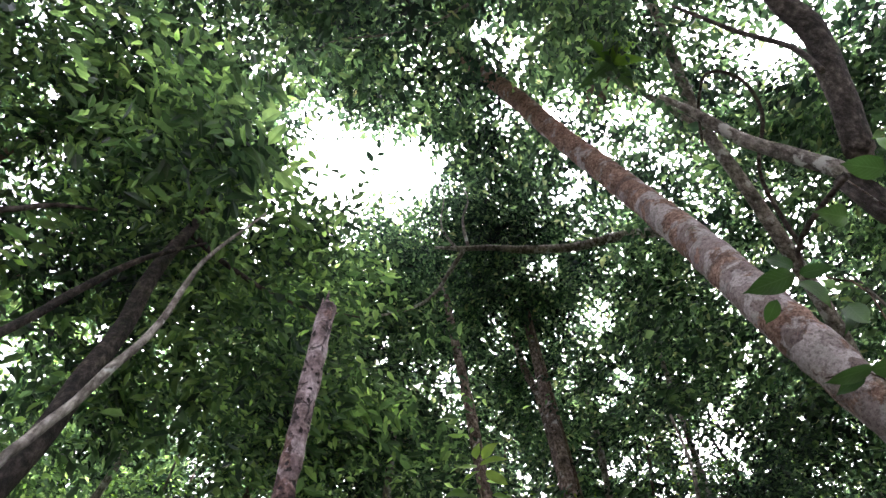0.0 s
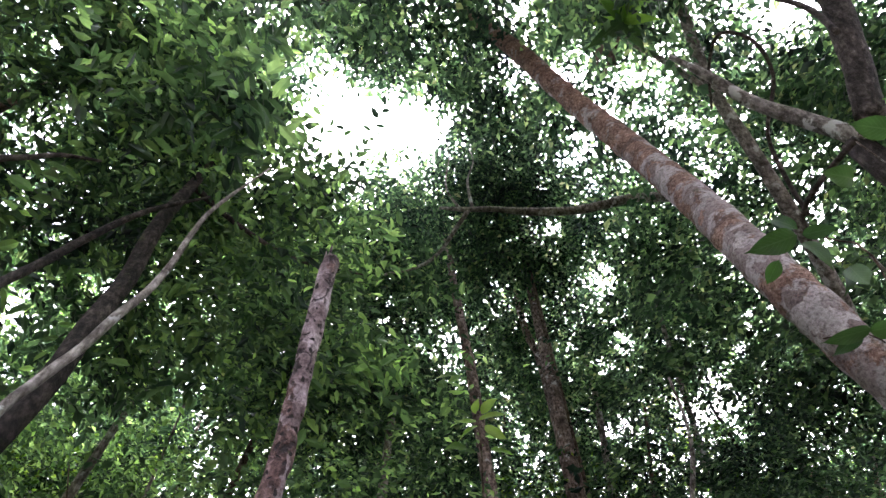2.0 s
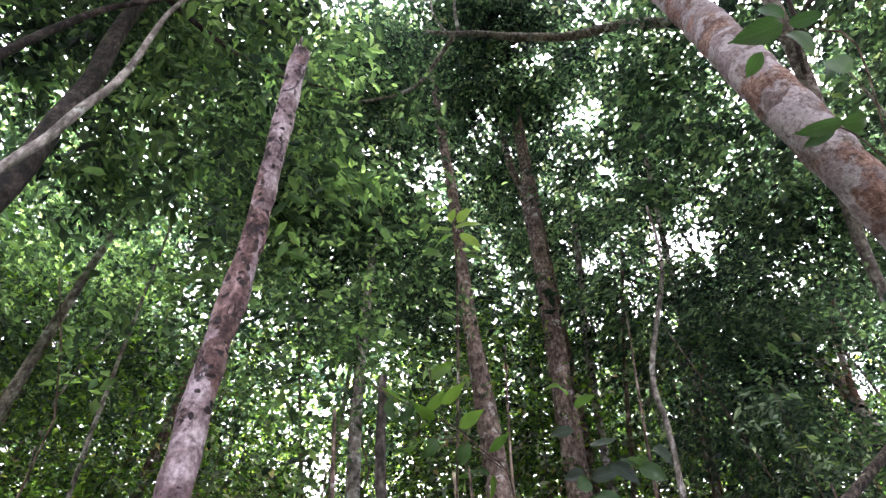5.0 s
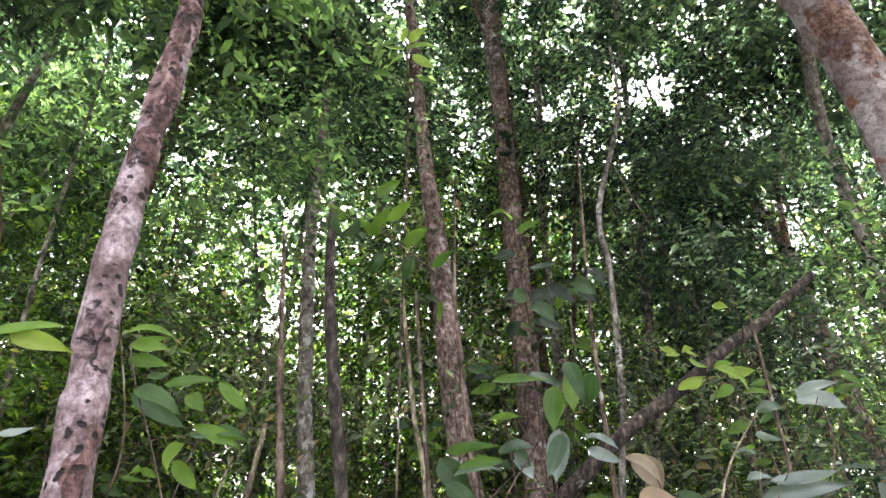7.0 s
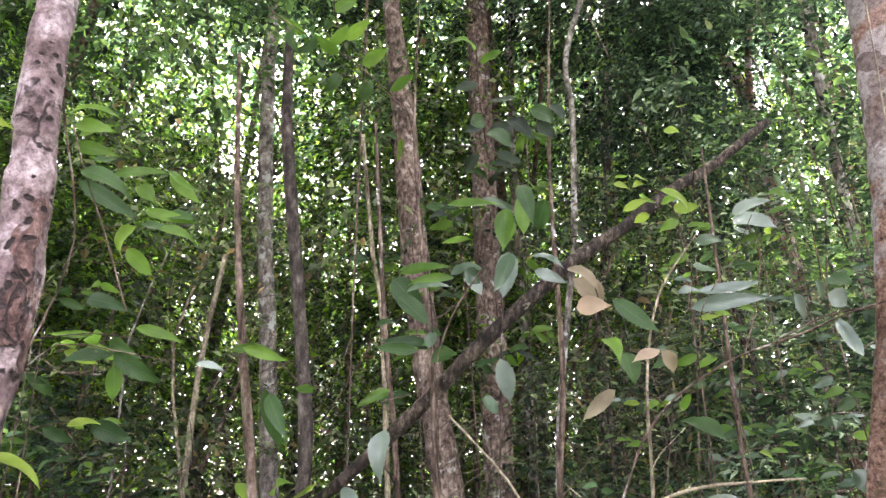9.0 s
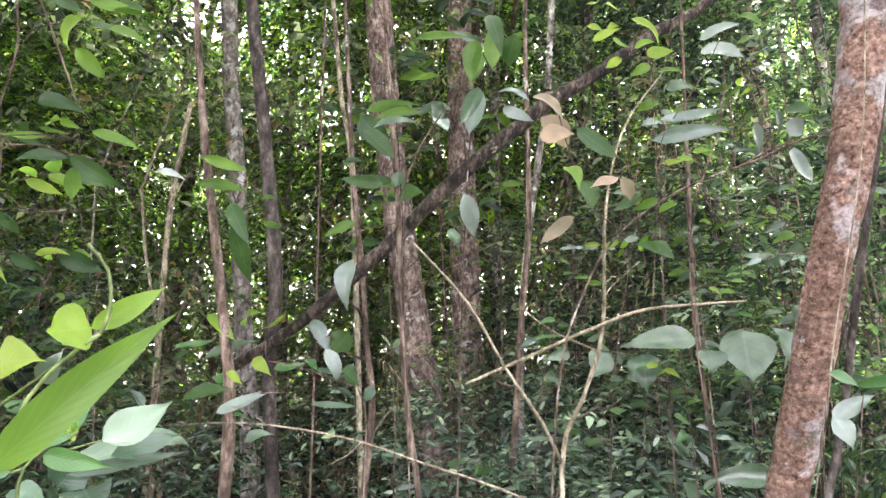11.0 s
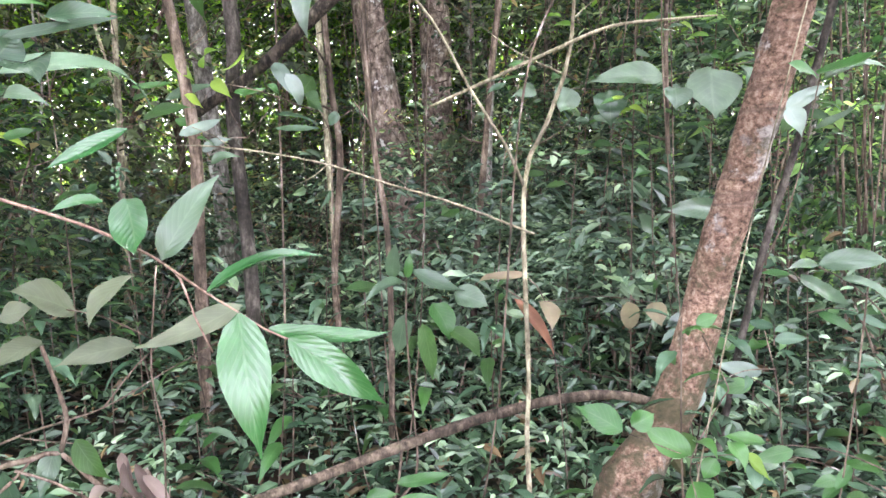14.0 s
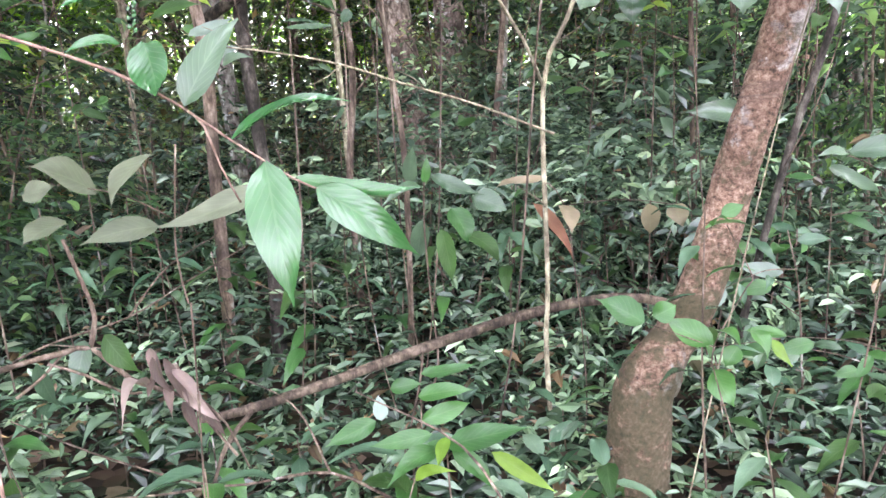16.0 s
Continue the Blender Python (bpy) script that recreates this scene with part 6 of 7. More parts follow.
near_plant("shrub", "shrub branch with leaves whitish from undersides and painted sheen", "shrub",
           [[(1.829, 1.815, 2.200, 0.0038), (1.742, 1.884, 2.281, 0.0037), (1.684, 1.929, 2.318, 0.0035), (1.597, 2.008, 2.313, 0.0033), (1.500, 2.098, 2.266, 0.0031)]],
           [(1.533, 2.035, 2.391, 1.592, 2.090, 2.315, 0.055, "W"), (1.603, 1.982, 2.376, 1.657, 1.976, 2.337, 0.076, "W"), (1.625, 1.988, 2.300, 1.596, 1.898, 2.158, 0.072, "W"), (1.574, 1.990, 2.422, 1.612, 2.027, 2.351, 0.051, "P"), (1.668, 1.940, 2.329, 1.737, 1.941, 2.287, 0.050, "P"), (1.603, 1.966, 2.423, 1.612, 1.886, 2.370, 0.058, "D")])
near_plant("shrub", "thin shrub with long grey-green hanging leaves before the trunks", "shrub",
           [[(0.574, 2.838, 1.460, 0.0048), (0.560, 2.861, 1.895, 0.0049), (0.541, 2.828, 2.237, 0.0047), (0.613, 2.754, 2.506, 0.0045), (0.796, 2.613, 2.785, 0.0042), (0.847, 2.506, 2.977, 0.0038)], [(0.541, 2.828, 2.237, 0.0032), (0.446, 2.844, 2.219, 0.0028), (0.278, 2.864, 2.180, 0.0024)]],
           [(0.793, 2.755, 2.343, 0.849, 2.838, 2.181, 0.093, "W"), (0.368, 2.869, 2.098, 0.343, 2.852, 1.903, 0.109, "W"), (0.740, 2.793, 2.210, 0.750, 2.659, 2.115, 0.060, "P"), (0.903, 2.613, 2.707, 0.994, 2.514, 2.639, 0.056, "W"), (0.652, 2.693, 2.670, 0.727, 2.737, 2.636, 0.085, "P"), (0.830, 2.627, 2.726, 0.738, 2.570, 2.541, 0.085, "P"), (0.620, 2.708, 2.646, 0.441, 2.813, 2.653, 0.047, "G"), (0.406, 2.761, 2.582, 0.531, 2.768, 2.470, 0.089, "D"), (0.801, 2.565, 2.887, 0.768, 2.525, 2.689, 0.094, "G"), (0.848, 2.514, 2.961, 0.867, 2.436, 2.754, 0.065, "D"), (0.486, 2.806, 2.384, 0.307, 2.764, 2.385, 0.051, "D"), (0.382, 2.847, 2.240, 0.252, 2.840, 2.173, 0.051, "G")])
near_plant("shrub", "shrub with arching stem and drooping green leaves", "shrub",
           [[(-0.547, 1.954, 1.836, 0.0042), (-0.551, 1.931, 2.069, 0.0042), (-0.541, 1.926, 2.118, 0.0040), (-0.487, 1.911, 2.272, 0.0040), (-0.450, 1.877, 2.414, 0.0038), (-0.453, 1.823, 2.535, 0.0036), (-0.468, 1.751, 2.658, 0.0034), (-0.469, 1.683, 2.764, 0.0031)], [(-0.512, 1.921, 2.194, 0.0026), (-0.406, 1.955, 2.218, 0.0024), (-0.312, 1.985, 2.213, 0.0021)], [(-0.469, 1.893, 2.349, 0.0026), (-0.418, 1.877, 2.445, 0.0024), (-0.325, 1.896, 2.472, 0.0021)]],
           [(-0.442, 1.771, 2.642, -0.352, 1.737, 2.656, 0.040, "G"), (-0.453, 1.781, 2.617, -0.357, 1.805, 2.613, 0.043, "G"), (-0.442, 1.820, 2.550, -0.304, 1.852, 2.471, 0.049, "D"), (-0.327, 1.856, 2.559, -0.279, 1.878, 2.524, 0.056, "G"), (-0.374, 1.832, 2.575, -0.250, 1.854, 2.601, 0.035, "G"), (-0.253, 1.858, 2.595, -0.159, 1.808, 2.496, 0.042, "G"), (-0.276, 1.909, 2.472, -0.186, 1.957, 2.454, 0.042, "G"), (-0.313, 1.899, 2.473, -0.220, 1.973, 2.494, 0.039, "D"), (-0.341, 1.912, 2.418, -0.275, 1.927, 2.350, 0.050, "G"), (-0.417, 1.930, 2.293, -0.296, 1.883, 2.252, 0.040, "D"), (-0.400, 1.957, 2.216, -0.506, 1.959, 2.217, 0.023, "G"), (-0.314, 1.978, 2.239, -0.202, 2.005, 2.210, 0.038, "G")])
near_plant("shrub", "low arching twig with green leaves and one yellow leaf", "shrub",
           [[(-0.634, 1.894, 2.063, 0.0024), (-0.562, 1.924, 2.080, 0.0023), (-0.470, 1.940, 2.186, 0.0022), (-0.357, 1.979, 2.183, 0.0021), (-0.234, 2.015, 2.165, 0.0020)], [(-0.150, 2.050, 2.061, 0.0021), (-0.091, 2.040, 2.171, 0.0020), (-0.010, 2.042, 2.202, 0.0018), (0.093, 2.068, 2.106, 0.0016)]],
           [(-0.357, 1.981, 2.173, -0.442, 1.884, 2.133, 0.046, "D"), (-0.357, 1.980, 2.177, -0.235, 2.002, 2.105, 0.047, "D"), (-0.353, 1.987, 2.151, -0.320, 1.915, 2.045, 0.049, "G"), (-0.564, 1.941, 1.944, -0.455, 1.973, 1.878, 0.047, "Y"), (0.002, 2.065, 2.094, 0.058, 1.990, 1.969, 0.046, "D"), (-0.066, 2.035, 2.207, 0.052, 2.019, 2.168, 0.037, "G"), (-0.177, 2.028, 2.161, -0.100, 2.044, 2.146, 0.027, "W"), (0.079, 2.066, 2.112, 0.123, 1.983, 2.091, 0.025, "G")])
near_plant("shrub", "near shoot with one long bright leaf and a curled tendril", "shrub",
           [[(-0.55, 0.95, 1.0, 0.0030), (-0.36, 0.88, 1.36, 0.0028), (0.000, 0.800, 1.544, 0.0025), (0.001, 0.800, 1.576, 0.0024), (0.019, 0.800, 1.634, 0.0022), (0.042, 0.800, 1.661, 0.0021), (0.059, 0.800, 1.675, 0.0019)], [(0.059, 0.800, 1.675, 0.0022), (0.064, 0.800, 1.691, 0.0021), (0.061, 0.800, 1.717, 0.0019), (0.047, 0.800, 1.735, 0.0018)], [(0.042, 0.800, 1.661, 0.0016), (0.016, 0.820, 1.646, 0.0015), (-0.009, 0.830, 1.629, 0.0014)]],
           [(-0.000, 0.800, 1.589, 0.111, 0.770, 1.687, 0.036, "L"), (0.050, 0.810, 1.679, 0.095, 0.820, 1.709, 0.020, "Y"), (0.050, 0.810, 1.680, 0.032, 0.780, 1.675, 0.041, "Y"), (-0.012, 0.820, 1.653, 0.025, 0.800, 1.659, 0.041, "Y"), (0.015, 0.830, 1.644, 0.031, 0.820, 1.665, 0.019, "W")], (0.15, -0.95, 0.2), STALK)
near_plant("shrub", "near shoot with bright and grey-green leaves", "shrub",
           [[(-0.75, 1.25, 1.0, 0.0034), (-0.45, 1.2, 1.35, 0.0032), (-0.096, 1.150, 1.461, 0.0030), (-0.106, 1.150, 1.516, 0.0028), (-0.102, 1.150, 1.556, 0.0026), (-0.080, 1.150, 1.575, 0.0025), (-0.051, 1.150, 1.593, 0.0023)], [(-0.102, 1.150, 1.556, 0.0020), (-0.130, 1.150, 1.545, 0.0019), (-0.144, 1.150, 1.529, 0.0018)], [(-0.080, 1.150, 1.575, 0.0020), (-0.061, 1.150, 1.573, 0.0019), (-0.031, 1.170, 1.581, 0.0018)]],
           [(-0.099, 1.150, 1.578, -0.039, 1.180, 1.644, 0.068, "G"), (-0.084, 1.150, 1.569, -0.006, 1.120, 1.556, 0.029, "G"), (-0.031, 1.170, 1.579, 0.037, 1.200, 1.619, 0.057, "F"), (-0.130, 1.350, 1.523, 0.022, 1.650, 1.532, 0.065, "F"), (-0.028, 1.200, 1.560, 0.041, 1.250, 1.579, 0.033, "F"), (-0.135, 1.150, 1.557, -0.110, 1.150, 1.566, 0.036, "G"), (-0.070, 1.250, 1.518, -0.041, 1.210, 1.492, 0.071, "P"), (-0.148, 1.250, 1.521, -0.094, 1.200, 1.517, 0.035, "F"), (-0.098, 1.250, 1.521, -0.070, 1.250, 1.557, 0.061, "F"), (-0.058, 1.150, 1.583, -0.052, 1.150, 1.588, 0.009, "Y"), (-0.055, 1.150, 1.585, -0.056, 1.150, 1.591, 0.009, "Y"), (-0.063, 1.150, 1.588, -0.061, 1.150, 1.593, 0.009, "Y"), (-0.056, 1.150, 1.590, -0.051, 1.150, 1.596, 0.009, "Y"), (-0.058, 1.150, 1.593, -0.060, 1.150, 1.598, 0.009, "Y"), (-0.063, 1.150, 1.595, -0.058, 1.150, 1.601, 0.009, "Y"), (-0.055, 1.150, 1.597, -0.052, 1.150, 1.603, 0.009, "Y"), (-0.061, 1.150, 1.600, -0.062, 1.150, 1.606, 0.009, "Y")], (0.1, -0.9, 0.35), STALK)
near_plant("shrub", "shoot with broad bright leaves beside the scaly tree", "shrub",
           [[(-0.619, 1.634, 2.250, 0.0026), (-0.609, 1.600, 2.388, 0.0025), (-0.615, 1.555, 2.497, 0.0023), (-0.595, 1.542, 2.551, 0.0021)], [(-0.281, 1.772, 2.222, 0.0029), (-0.333, 1.718, 2.380, 0.0027), (-0.378, 1.659, 2.506, 0.0025), (-0.395, 1.620, 2.580, 0.0022)]],
           [(-0.629, 1.521, 2.553, -0.500, 1.560, 2.594, 0.036, "Y"), (-0.599, 1.537, 2.555, -0.489, 1.582, 2.545, 0.051, "Y"), (-0.600, 1.608, 2.379, -0.525, 1.615, 2.398, 0.024, "W"), (-0.402, 1.607, 2.600, -0.285, 1.551, 2.572, 0.034, "G"), (-0.395, 1.620, 2.580, -0.310, 1.631, 2.576, 0.042, "G"), (-0.358, 1.660, 2.520, -0.328, 1.705, 2.553, 0.026, "D"), (-0.382, 1.662, 2.495, -0.271, 1.673, 2.444, 0.047, "D"), (-0.216, 1.732, 2.434, -0.135, 1.662, 2.392, 0.035, "D"), (-0.262, 1.720, 2.436, -0.134, 1.695, 2.397, 0.032, "G"), (-0.275, 1.728, 2.401, -0.317, 1.776, 2.349, 0.058, "Y"), (-0.218, 1.698, 2.524, -0.155, 1.756, 2.501, 0.035, "G")])
near_plant("shrub", "leafy shoots with large green leaves at the slanting trunk", "shrub",
           [[(0.823, 2.960, 1.973, 0.0049), (0.851, 2.869, 2.599, 0.0051), (0.893, 2.797, 2.799, 0.0048), (0.933, 2.688, 3.041, 0.0045), (0.923, 2.610, 3.205, 0.0041)], [(0.851, 2.869, 2.599, 0.0033), (0.669, 2.915, 2.591, 0.0029), (0.517, 2.935, 2.618, 0.0026)]],
           [(0.612, 2.792, 2.996, 0.822, 2.660, 2.950, 0.055, "G"), (0.758, 2.751, 3.017, 0.935, 2.784, 2.959, 0.045, "P"), (0.922, 2.701, 3.022, 0.896, 2.674, 2.812, 0.094, "G"), (0.844, 2.756, 2.947, 0.831, 2.697, 2.775, 0.098, "G"), (1.006, 2.685, 2.992, 0.995, 2.782, 2.887, 0.088, "D"), (0.872, 2.803, 2.801, 0.816, 2.745, 2.568, 0.116, "W"), (0.452, 2.935, 2.651, 0.644, 2.809, 2.648, 0.058, "P"), (0.706, 2.875, 2.710, 0.737, 2.759, 2.592, 0.082, "W"), (0.973, 2.797, 2.720, 1.088, 2.738, 2.648, 0.062, "W"), (1.122, 2.756, 2.675, 1.261, 2.802, 2.559, 0.129, "T"), (0.746, 2.608, 3.305, 0.683, 2.603, 3.274, 0.076, "D"), (0.769, 2.626, 3.262, 0.842, 2.550, 3.146, 0.085, "D"), (0.922, 2.542, 3.325, 1.053, 2.592, 3.304, 0.080, "D")])
near_plant("shrub", "shrub with pale broad leaves and light green tips", "shrub",
           [[(1.417, 2.268, 1.939, 0.0038), (1.495, 2.156, 2.413, 0.0038), (1.503, 2.105, 2.565, 0.0035), (1.476, 2.081, 2.681, 0.0032)]],
           [(1.436, 2.116, 2.667, 1.506, 2.004, 2.598, 0.095, "W"), (1.324, 2.269, 2.409, 1.528, 2.112, 2.409, 0.067, "W"), (1.519, 2.053, 2.670, 1.543, 1.961, 2.651, 0.052, "G"), (1.289, 2.277, 2.462, 1.354, 2.228, 2.457, 0.046, "W"), (1.132, 2.265, 2.752, 1.212, 2.208, 2.779, 0.040, "Y"), (1.105, 2.228, 2.867, 1.085, 2.099, 2.797, 0.037, "Y"), (1.237, 2.187, 2.800, 1.341, 2.187, 2.723, 0.052, "Y"), (1.161, 2.203, 2.856, 1.232, 2.249, 2.864, 0.037, "Y"), (1.235, 2.097, 2.981, 1.264, 2.054, 2.947, 0.040, "Y")])
near_plant("overhanging_branch", "twig with broad dark green leaves before the leaning trunk", "branch",
           [[(1.479, 1.295, 3.694, 0.0050), (1.386, 1.081, 3.928, 0.0048), (1.311, 1.066, 3.993, 0.0045), (1.214, 1.068, 4.056, 0.0041)], [(1.508, 0.889, 3.935, 0.0043), (1.414, 0.822, 4.041, 0.0039), (1.337, 0.775, 4.115, 0.0034)], [(1.475, 1.322, 3.675, 0.0042), (1.369, 1.289, 3.798, 0.0039), (1.263, 1.341, 3.840, 0.0035)]],
           [(1.207, 1.079, 4.055, 1.034, 1.132, 4.022, 0.089, "D"), (1.208, 1.062, 4.064, 1.148, 1.074, 4.155, 0.052, "D"), (1.221, 1.075, 4.048, 1.262, 0.987, 3.943, 0.052, "D"), (1.221, 1.099, 4.035, 1.247, 1.099, 3.877, 0.060, "D"), (1.160, 1.163, 4.035, 1.144, 1.263, 4.034, 0.053, "D"), (1.334, 1.128, 3.938, 1.316, 1.109, 3.796, 0.078, "D"), (1.320, 1.148, 3.936, 1.285, 1.165, 3.835, 0.051, "D"), (1.377, 1.272, 3.804, 1.195, 1.293, 3.753, 0.057, "D"), (1.357, 1.293, 3.804, 1.266, 1.361, 3.775, 0.049, "D"), (1.370, 1.281, 3.803, 1.466, 1.265, 3.822, 0.068, "D"), (1.420, 0.723, 4.076, 1.299, 0.721, 4.123, 0.083, "D"), (1.339, 0.882, 4.068, 1.213, 0.853, 4.051, 0.078, "D"), (1.445, 0.686, 4.072, 1.422, 0.649, 4.182, 0.082, "G")])
near_plant("sprout", "rosette of broad light leaves on a high twig", "branch",
           [[(1.554, 1.751, 8.214, 0.0262), (1.642, 1.499, 8.258, 0.0229), (1.703, 1.277, 8.292, 0.0196)]],
           [(1.702, 1.253, 8.297, 1.353, 0.996, 8.099, 0.133, "G"), (1.702, 1.253, 8.297, 1.507, 0.958, 8.151, 0.122, "G"), (1.702, 1.253, 8.297, 1.676, 0.943, 8.199, 0.122, "G"), (1.702, 1.253, 8.297, 1.976, 1.080, 8.436, 0.133, "G"), (1.702, 1.253, 8.297, 1.915, 1.158, 7.938, 0.122, "G"), (1.702, 1.253, 8.297, 1.357, 1.290, 8.491, 0.133, "G"), (1.702, 1.253, 8.297, 1.331, 1.443, 8.036, 0.144, "D"), (1.702, 1.253, 8.297, 1.851, 1.463, 8.000, 0.133, "D"), (1.593, 1.502, 8.270, 1.675, 1.646, 8.218, 0.101, "R"), (1.542, 1.456, 8.294, 1.493, 1.647, 8.227, 0.090, "R")])
near_plant("shrub", "spray of large sunlit yellow-green leaves", "shrub",
           [[(0.264, 3.538, 3.007, 0.0079), (0.278, 3.000, 4.174, 0.0090), (0.269, 2.689, 4.560, 0.0085), (0.255, 2.547, 4.705, 0.0077)]],
           [(0.255, 2.547, 4.705, 0.428, 2.578, 4.783, 0.071, "Y"), (0.270, 2.525, 4.724, 0.353, 2.481, 4.800, 0.071, "Y"), (0.240, 2.548, 4.705, 0.116, 2.431, 4.582, 0.071, "Y"), (0.240, 2.526, 4.726, 0.258, 2.500, 4.820, 0.064, "Y"), (0.255, 2.568, 4.684, 0.139, 2.677, 4.667, 0.071, "Y"), (0.285, 2.566, 4.683, 0.391, 2.537, 4.553, 0.071, "Y"), (0.196, 2.653, 4.604, 0.062, 2.620, 4.571, 0.070, "G"), (0.314, 2.646, 4.599, 0.428, 2.642, 4.557, 0.070, "G")])
near_plant("overhanging_branch", "thin arching twigs with mid-green leaves before the tall trunk", "branch",
           [[(0.494, 2.865, 3.308, 0.0062), (0.449, 2.787, 3.443, 0.0058), (0.371, 2.755, 3.502, 0.0054), (0.196, 2.686, 3.611, 0.0050), (0.006, 2.630, 3.678, 0.0045), (-0.132, 2.573, 3.731, 0.0041)], [(0.449, 2.787, 3.443, 0.0049), (0.297, 2.741, 3.530, 0.0044), (0.151, 2.723, 3.562, 0.0040), (0.079, 2.719, 3.566, 0.0035)], [(0.196, 2.686, 3.611, 0.0036), (0.145, 2.625, 3.689, 0.0031), (0.117, 2.540, 3.790, 0.0027)]],
           [(0.148, 2.674, 3.627, 0.041, 2.617, 3.672, 0.067, "G"), (0.100, 2.655, 3.650, 0.190, 2.610, 3.741, 0.067, "G"), (0.245, 2.697, 3.595, 0.363, 2.668, 3.673, 0.073, "G"), (0.052, 2.636, 3.673, -0.032, 2.597, 3.549, 0.061, "D"), (0.284, 2.729, 3.549, 0.253, 2.798, 3.463, 0.068, "D"), (0.371, 2.748, 3.512, 0.483, 2.750, 3.612, 0.069, "G"), (0.151, 2.723, 3.562, 0.083, 2.739, 3.466, 0.063, "D"), (0.006, 2.630, 3.678, -0.091, 2.630, 3.756, 0.061, "G"), (0.169, 2.638, 3.673, 0.285, 2.605, 3.777, 0.072, "Y"), (-0.041, 2.609, 3.699, -0.009, 2.593, 3.534, 0.061, "D"), (0.119, 2.569, 3.756, 0.233, 2.549, 3.842, 0.066, "G"), (0.091, 2.722, 3.561, -0.004, 2.598, 3.429, 0.062, "G")])
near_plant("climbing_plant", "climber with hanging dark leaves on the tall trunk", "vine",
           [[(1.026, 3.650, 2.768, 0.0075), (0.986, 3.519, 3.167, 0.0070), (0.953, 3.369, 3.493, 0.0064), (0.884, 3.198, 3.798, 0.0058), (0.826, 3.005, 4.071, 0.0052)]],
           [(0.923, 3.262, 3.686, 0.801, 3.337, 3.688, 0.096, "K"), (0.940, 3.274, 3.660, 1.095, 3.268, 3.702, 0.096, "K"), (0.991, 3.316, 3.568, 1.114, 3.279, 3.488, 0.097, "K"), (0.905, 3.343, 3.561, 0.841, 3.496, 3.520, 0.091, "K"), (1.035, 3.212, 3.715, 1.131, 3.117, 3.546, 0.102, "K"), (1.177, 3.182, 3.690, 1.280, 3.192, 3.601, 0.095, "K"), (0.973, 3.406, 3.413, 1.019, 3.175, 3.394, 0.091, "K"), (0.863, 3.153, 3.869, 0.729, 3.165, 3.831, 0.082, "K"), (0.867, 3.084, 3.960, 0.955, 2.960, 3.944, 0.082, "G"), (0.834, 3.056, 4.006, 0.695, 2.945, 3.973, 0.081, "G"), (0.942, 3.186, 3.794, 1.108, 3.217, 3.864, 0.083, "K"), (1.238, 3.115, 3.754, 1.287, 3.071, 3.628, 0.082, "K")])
near_plant("shrub", "bush shoot with light yellow-green young leaves at the slanting trunk", "shrub",
           [[(1.804, 3.265, 1.790, 0.0050), (1.844, 3.163, 2.481, 0.0049), (1.801, 3.049, 2.919, 0.0046), (1.720, 2.977, 3.178, 0.0043), (1.552, 3.029, 3.255, 0.0040)]],
           [(1.490, 3.048, 3.277, 1.554, 3.009, 3.230, 0.048, "Y"), (1.576, 3.019, 3.252, 1.604, 2.958, 3.237, 0.047, "Y"), (1.602, 3.026, 3.211, 1.703, 3.059, 3.186, 0.047, "Y"), (1.656, 3.044, 3.117, 1.596, 3.110, 3.098, 0.059, "Y"), (1.699, 3.000, 3.158, 1.748, 2.904, 3.144, 0.059, "Y"), (1.746, 2.989, 3.125, 1.878, 2.961, 3.134, 0.076, "Y"), (1.771, 2.999, 3.072, 1.678, 3.030, 3.022, 0.064, "G"), (1.806, 2.992, 3.041, 1.867, 2.885, 2.997, 0.070, "G"), (1.723, 2.756, 3.541, 1.659, 2.589, 3.441, 0.051, "Y"), (1.843, 3.005, 2.961, 1.950, 2.943, 2.954, 0.075, "P"), (1.835, 3.050, 2.863, 1.951, 3.034, 2.832, 0.075, "P"), (1.823, 3.037, 2.915, 1.740, 3.113, 2.883, 0.070, "G")])
near_plant("shrub", "shrub with dark leaves and a drooping twig", "shrub",
           [[(0.398, 2.661, 1.084, 0.0037), (0.404, 2.717, 1.563, 0.0037), (0.307, 2.723, 1.643, 0.0034), (0.171, 2.724, 1.694, 0.0031), (0.076, 2.721, 1.714, 0.0028)]],
           [(-0.061, 2.712, 1.677, -0.008, 2.741, 1.639, 0.049, "Y"), (0.029, 2.718, 1.724, 0.088, 2.674, 1.665, 0.054, "Y"), (0.095, 2.723, 1.685, 0.200, 2.766, 1.705, 0.055, "G"), (0.199, 2.724, 1.713, 0.248, 2.731, 1.674, 0.051, "G"), (-0.191, 2.696, 1.596, -0.022, 2.592, 1.628, 0.056, "D"), (-0.085, 2.710, 1.547, 0.055, 2.789, 1.609, 0.057, "W"), (0.267, 2.720, 1.752, 0.317, 2.743, 1.633, 0.073, "W"), (0.326, 2.721, 1.682, 0.387, 2.744, 1.622, 0.086, "D"), (0.220, 2.726, 1.567, 0.385, 2.601, 1.556, 0.030, "P"), (0.008, 2.714, 1.451, 0.101, 2.675, 1.478, 0.053, "P"), (0.434, 2.714, 1.621, 0.399, 2.653, 1.564, 0.047, "P"), (-0.031, 2.715, 1.536, 0.020, 2.775, 1.517, 0.037, "G")])
